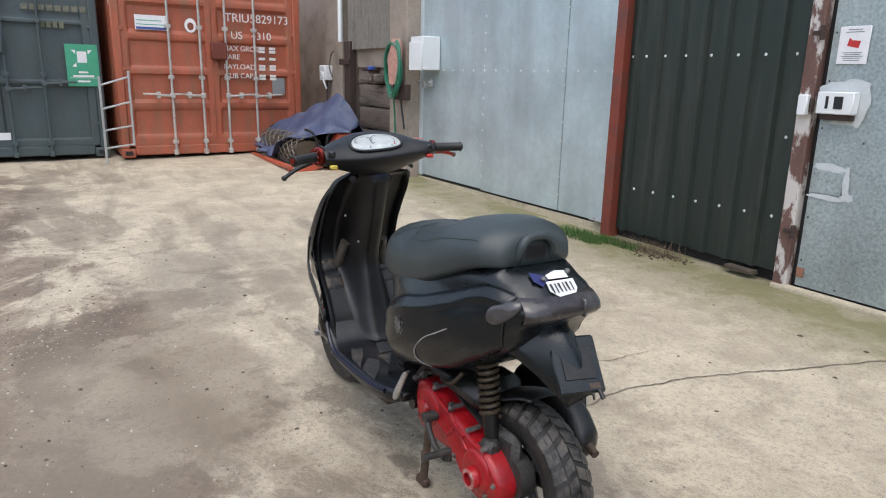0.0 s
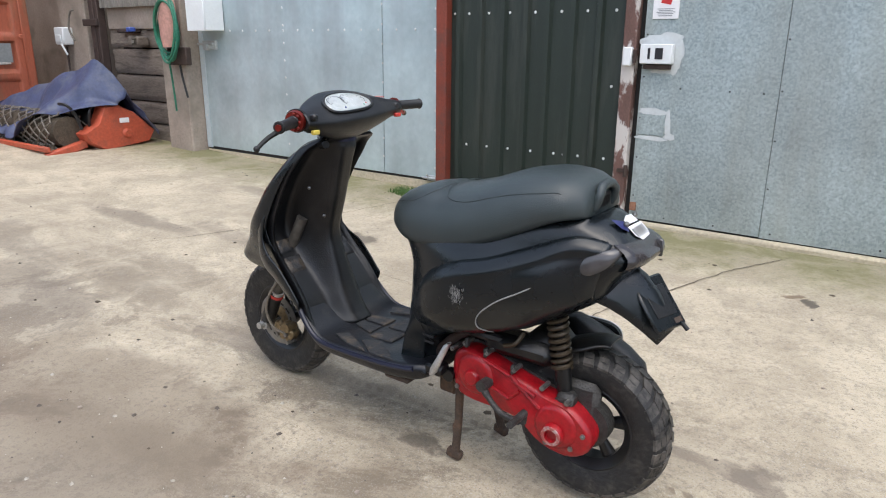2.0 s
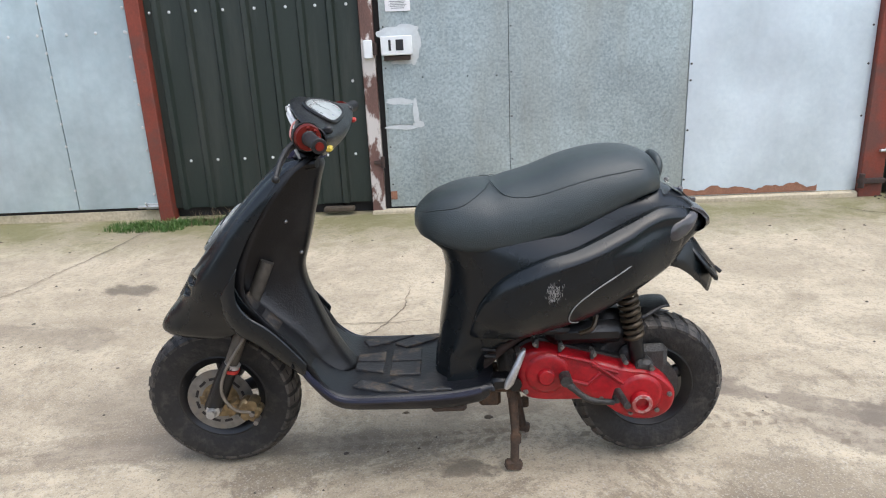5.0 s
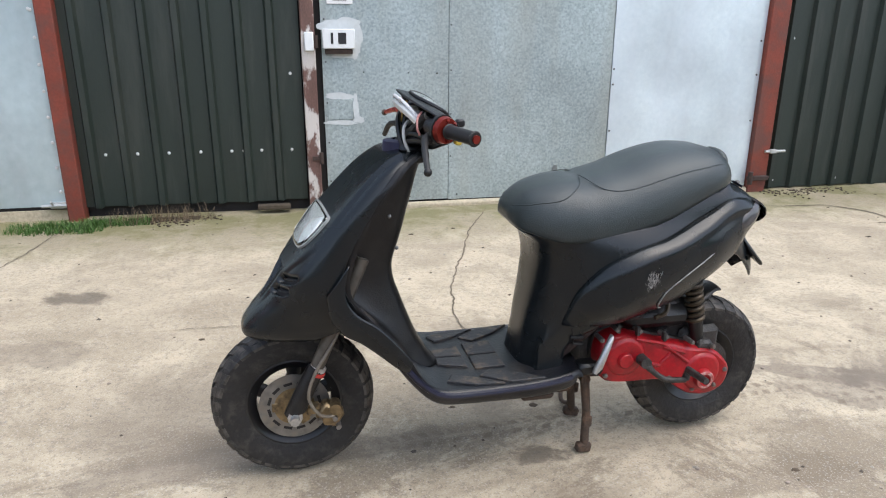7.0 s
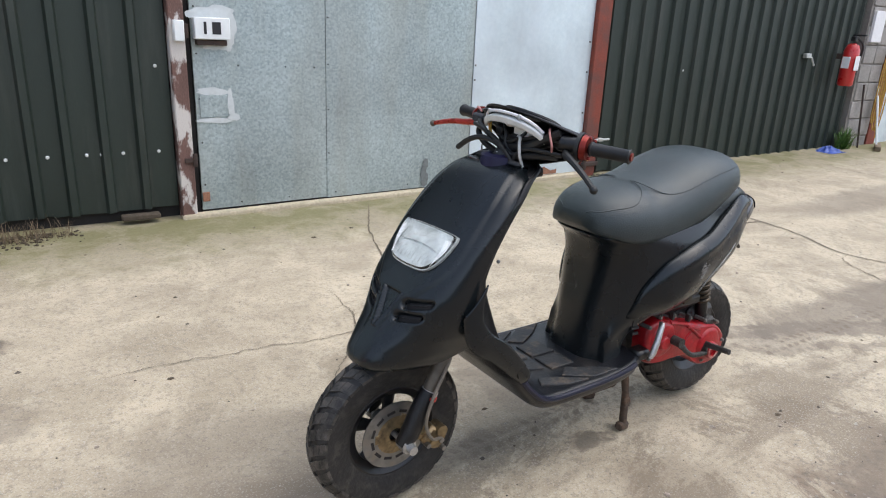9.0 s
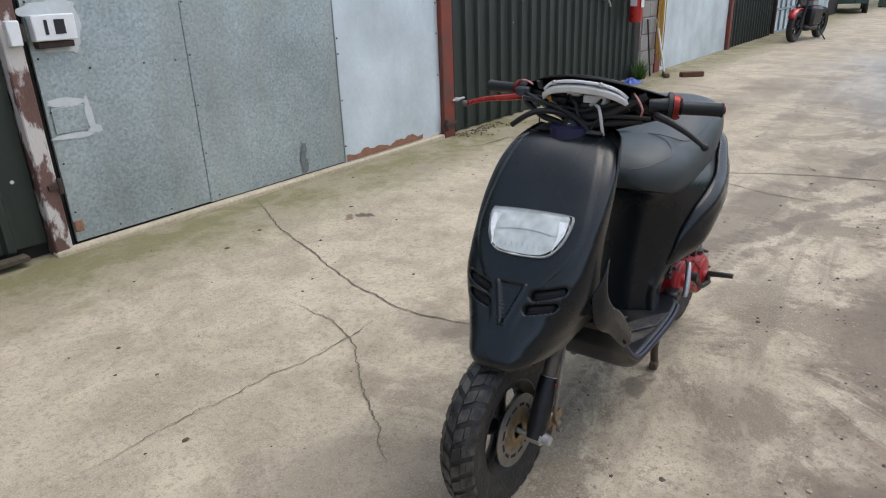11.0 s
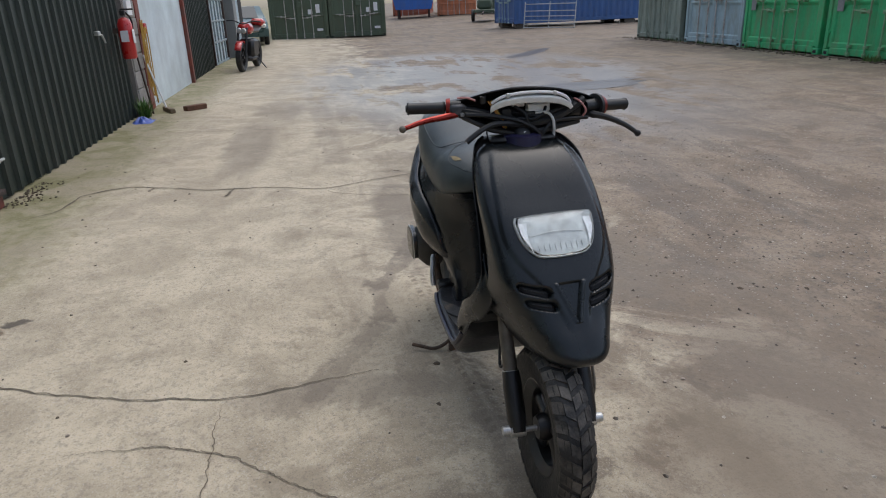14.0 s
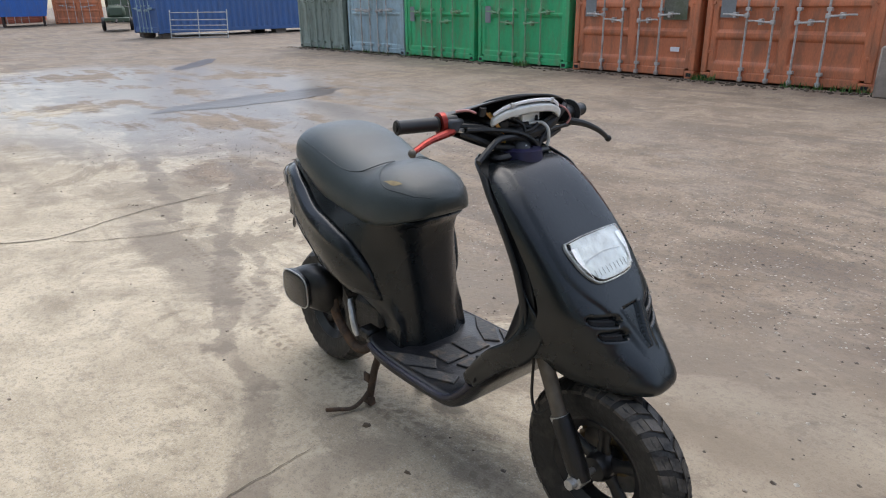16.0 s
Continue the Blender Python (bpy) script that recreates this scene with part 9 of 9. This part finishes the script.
BAND = [(0.957, -0.085, 1.080), (0.972, -0.060, 1.097), (0.984, -0.020, 1.106), (0.989, 0.031, 1.108), (0.984, 0.090, 1.102), (0.970, 0.128, 1.087), (0.955, 0.146, 1.068)]
top_line = spline(BAND, 32)
back_ = Mesh().grid(lambda u, v: (top_line[int(round(u * 31))][0] - 0.006 * v, top_line[int(round(u * 31))][1], top_line[int(round(u * 31))][2] - 0.007 - 0.017 * v), 32, 5)
back_ob = shell(part("instrument_back", back_, WHITE_PLASTIC, bar, "white back of the instruments"), 0.016, 1.0)
part("trim_band", Mesh().tube([(x + 0.008, y, z) for x, y, z in top_line], 0.0042, 8), SIGN_WHITE, bar)
for k in (6, 22):
    part("trim_clip", Mesh().box(-0.004, 0.006, -0.005, 0.005, -0.006, 0.006, Matrix.Translation(top_line[k] + np.array((0.010, 0, 0))), bevel=0.002), SILVER_TRIM, bar)
part("connector_block", Mesh().box(0.930, 0.957, 0.022, 0.088, 1.046, 1.070, bevel=0.003), WHITE_PLASTIC, bar)
part("connector_block", Mesh().box(0.935, 0.957, -0.024, 0.013, 1.064, 1.079, bevel=0.003), WHITE_PLASTIC, bar)
part("connector_block", Mesh().box(0.930, 0.962, 0.015, 0.045, 1.030, 1.050, bevel=0.003), MOTO_BLACK, bar)
part("connector_block", Mesh().box(0.930, 0.958, -0.055, -0.025, 1.036, 1.060, bevel=0.003), MOTO_BLACK, bar)
part("bulb_holder", Mesh().tube([(0.945, -0.105, 1.080), (0.952, -0.107, 1.100)], [0.010, 0.009], 10), MOTO_BLACK, bar)
part("switch", Mesh().box(0.862, 0.880, -0.175, -0.155, 1.062, 1.080, bevel=0.004), MOTO_BLACK, bar)
part("switch", Mesh().box(0.855, 0.872, -0.178, -0.152, 1.033, 1.046, bevel=0.003), RED_LABEL, bar, "red switch")
part("switch", Mesh().box(0.862, 0.884, 0.205, 0.226, 1.050, 1.068, bevel=0.004), MOTO_BLACK, bar)
part("switch", Mesh().box(0.868, 0.884, 0.196, 0.222, 1.006, 1.020, bevel=0.003), YELLOW, bar, "yellow switch")
part("steering_stem", Mesh().tube([(0.985, 0.0, 0.945), (0.958, 0.005, 0.99), (0.935, 0.015, 1.02)], [0.036, 0.034, 0.032], 14), MOTO_BLACK, bar)
part("stem_collar", Mesh().lathe([(0.030, -0.016), (0.056, -0.014), (0.053, 0.014), (0.030, 0.018)], (0.976, 0.0, 0.976), "z", 28), PURPLE_COLLAR, bar, "purple-blue steering collar")
part("handlebar_clamp", Mesh().box(0.925, 0.968, -0.045, 0.065, 0.996, 1.026, bevel=0.012), MOTO_BLACK, bar)
WIRES = [
    ([(0.95, -0.158, 1.051), (0.97, -0.096, 1.047), (0.985, -0.024, 1.034), (0.99, 0.029, 1.008), (0.985, 0.056, 0.980)], 0.0062, CABLE_BLACK),
    ([(1.0, -0.167, 0.983), (0.995, -0.121, 1.013), (0.985, -0.081, 1.025), (0.98, -0.03, 1.022), (0.98, 0.017, 1.009), (0.975, 0.046, 0.995)], 0.0078, CABLE_BLACK),
    ([(0.945, 0.191, 1.074), (0.96, 0.141, 1.048), (0.965, 0.102, 1.03), (0.965, 0.05, 1.019), (0.96, 0.009, 1.02), (0.95, -0.03, 1.03)], 0.0125, CABLE_BLACK),
    ([(0.95, 0.205, 1.021), (0.965, 0.142, 1.023), (0.975, 0.097, 1.02), (0.98, 0.069, 1.002), (0.98, 0.058, 0.980)], 0.0058, CABLE_BLACK),
    ([(0.958, 0.045, 1.045), (0.975, 0.073, 1.046), (0.987, 0.086, 1.03), (0.986, 0.091, 1.0), (0.975, 0.092, 0.972)], 0.0042, WIRE_WHITE),
    ([(0.955, -0.018, 1.066), (0.97, 0.009, 1.048), (0.975, 0.016, 1.024), (0.965, 0.03, 1.0)], 0.0050, CABLE_BLACK),
    ([(0.948, -0.092, 1.084), (0.962, -0.076, 1.058), (0.968, -0.060, 1.03), (0.96, -0.05, 1.01)], 0.0028, WIRE_ORANGE),
    ([(0.948, -0.084, 1.084), (0.962, -0.069, 1.056), (0.968, -0.053, 1.028), (0.96, -0.042, 1.008)], 0.0028, YELLOW_ROPE),
    ([(0.955, 0.160, 1.080), (0.968, 0.176, 1.068), (0.972, 0.190, 1.045), (0.965, 0.184, 1.028)], 0.0028, WIRE_PINK),
    ([(0.93, -0.175, 1.095), (0.945, -0.150, 1.096), (0.95, -0.129, 1.088)], 0.0030, WIRE_PINK),
    ([(0.925, -0.17, 1.06), (0.955, -0.125, 1.055), (0.965, -0.085, 1.04), (0.965, -0.03, 1.015), (0.968, 0.02, 0.992)], 0.0070, CABLE_BLACK),
    ([(0.93, -0.16, 1.042), (0.955, -0.13, 1.028), (0.965, -0.09, 1.008), (0.97, -0.045, 0.998), (0.972, 0.0, 0.985)], 0.0085, CABLE_BLACK),
    ([(0.935, 0.19, 1.05), (0.962, 0.13, 1.056), (0.968, 0.09, 1.046), (0.966, 0.05, 1.036), (0.952, 0.0, 1.044), (0.945, -0.04, 1.058)], 0.0050, CABLE_BLACK),
    ([(0.94, 0.18, 1.012), (0.962, 0.12, 1.006), (0.972, 0.07, 0.998), (0.974, 0.02, 0.990)], 0.0095, CABLE_BLACK),
    ([(0.93, 0.14, 1.09), (0.950, 0.155, 1.075), (0.955, 0.15, 1.05), (0.96, 0.11, 1.035)], 0.0045, CABLE_BLACK),
    ([(0.955, -0.10, 1.02), (0.965, -0.10, 0.995), (0.962, -0.095, 0.975)], 0.0022, CABLE_BLACK),
    ([(0.955, 0.075, 1.06), (0.972, 0.06, 1.042), (0.974, 0.03, 1.030), (0.968, -0.01, 1.034)], 0.0045, CABLE_BLACK),
    ([(0.982, 0.02, 0.985), (0.99, 0.005, 0.998), (0.992, -0.006, 0.992)], 0.0022, WIRE_WHITE),
]
for pts, r, mt in WIRES:
    part("cable", Mesh().tube(spline(pts, 26), r, 7), mt, bar)
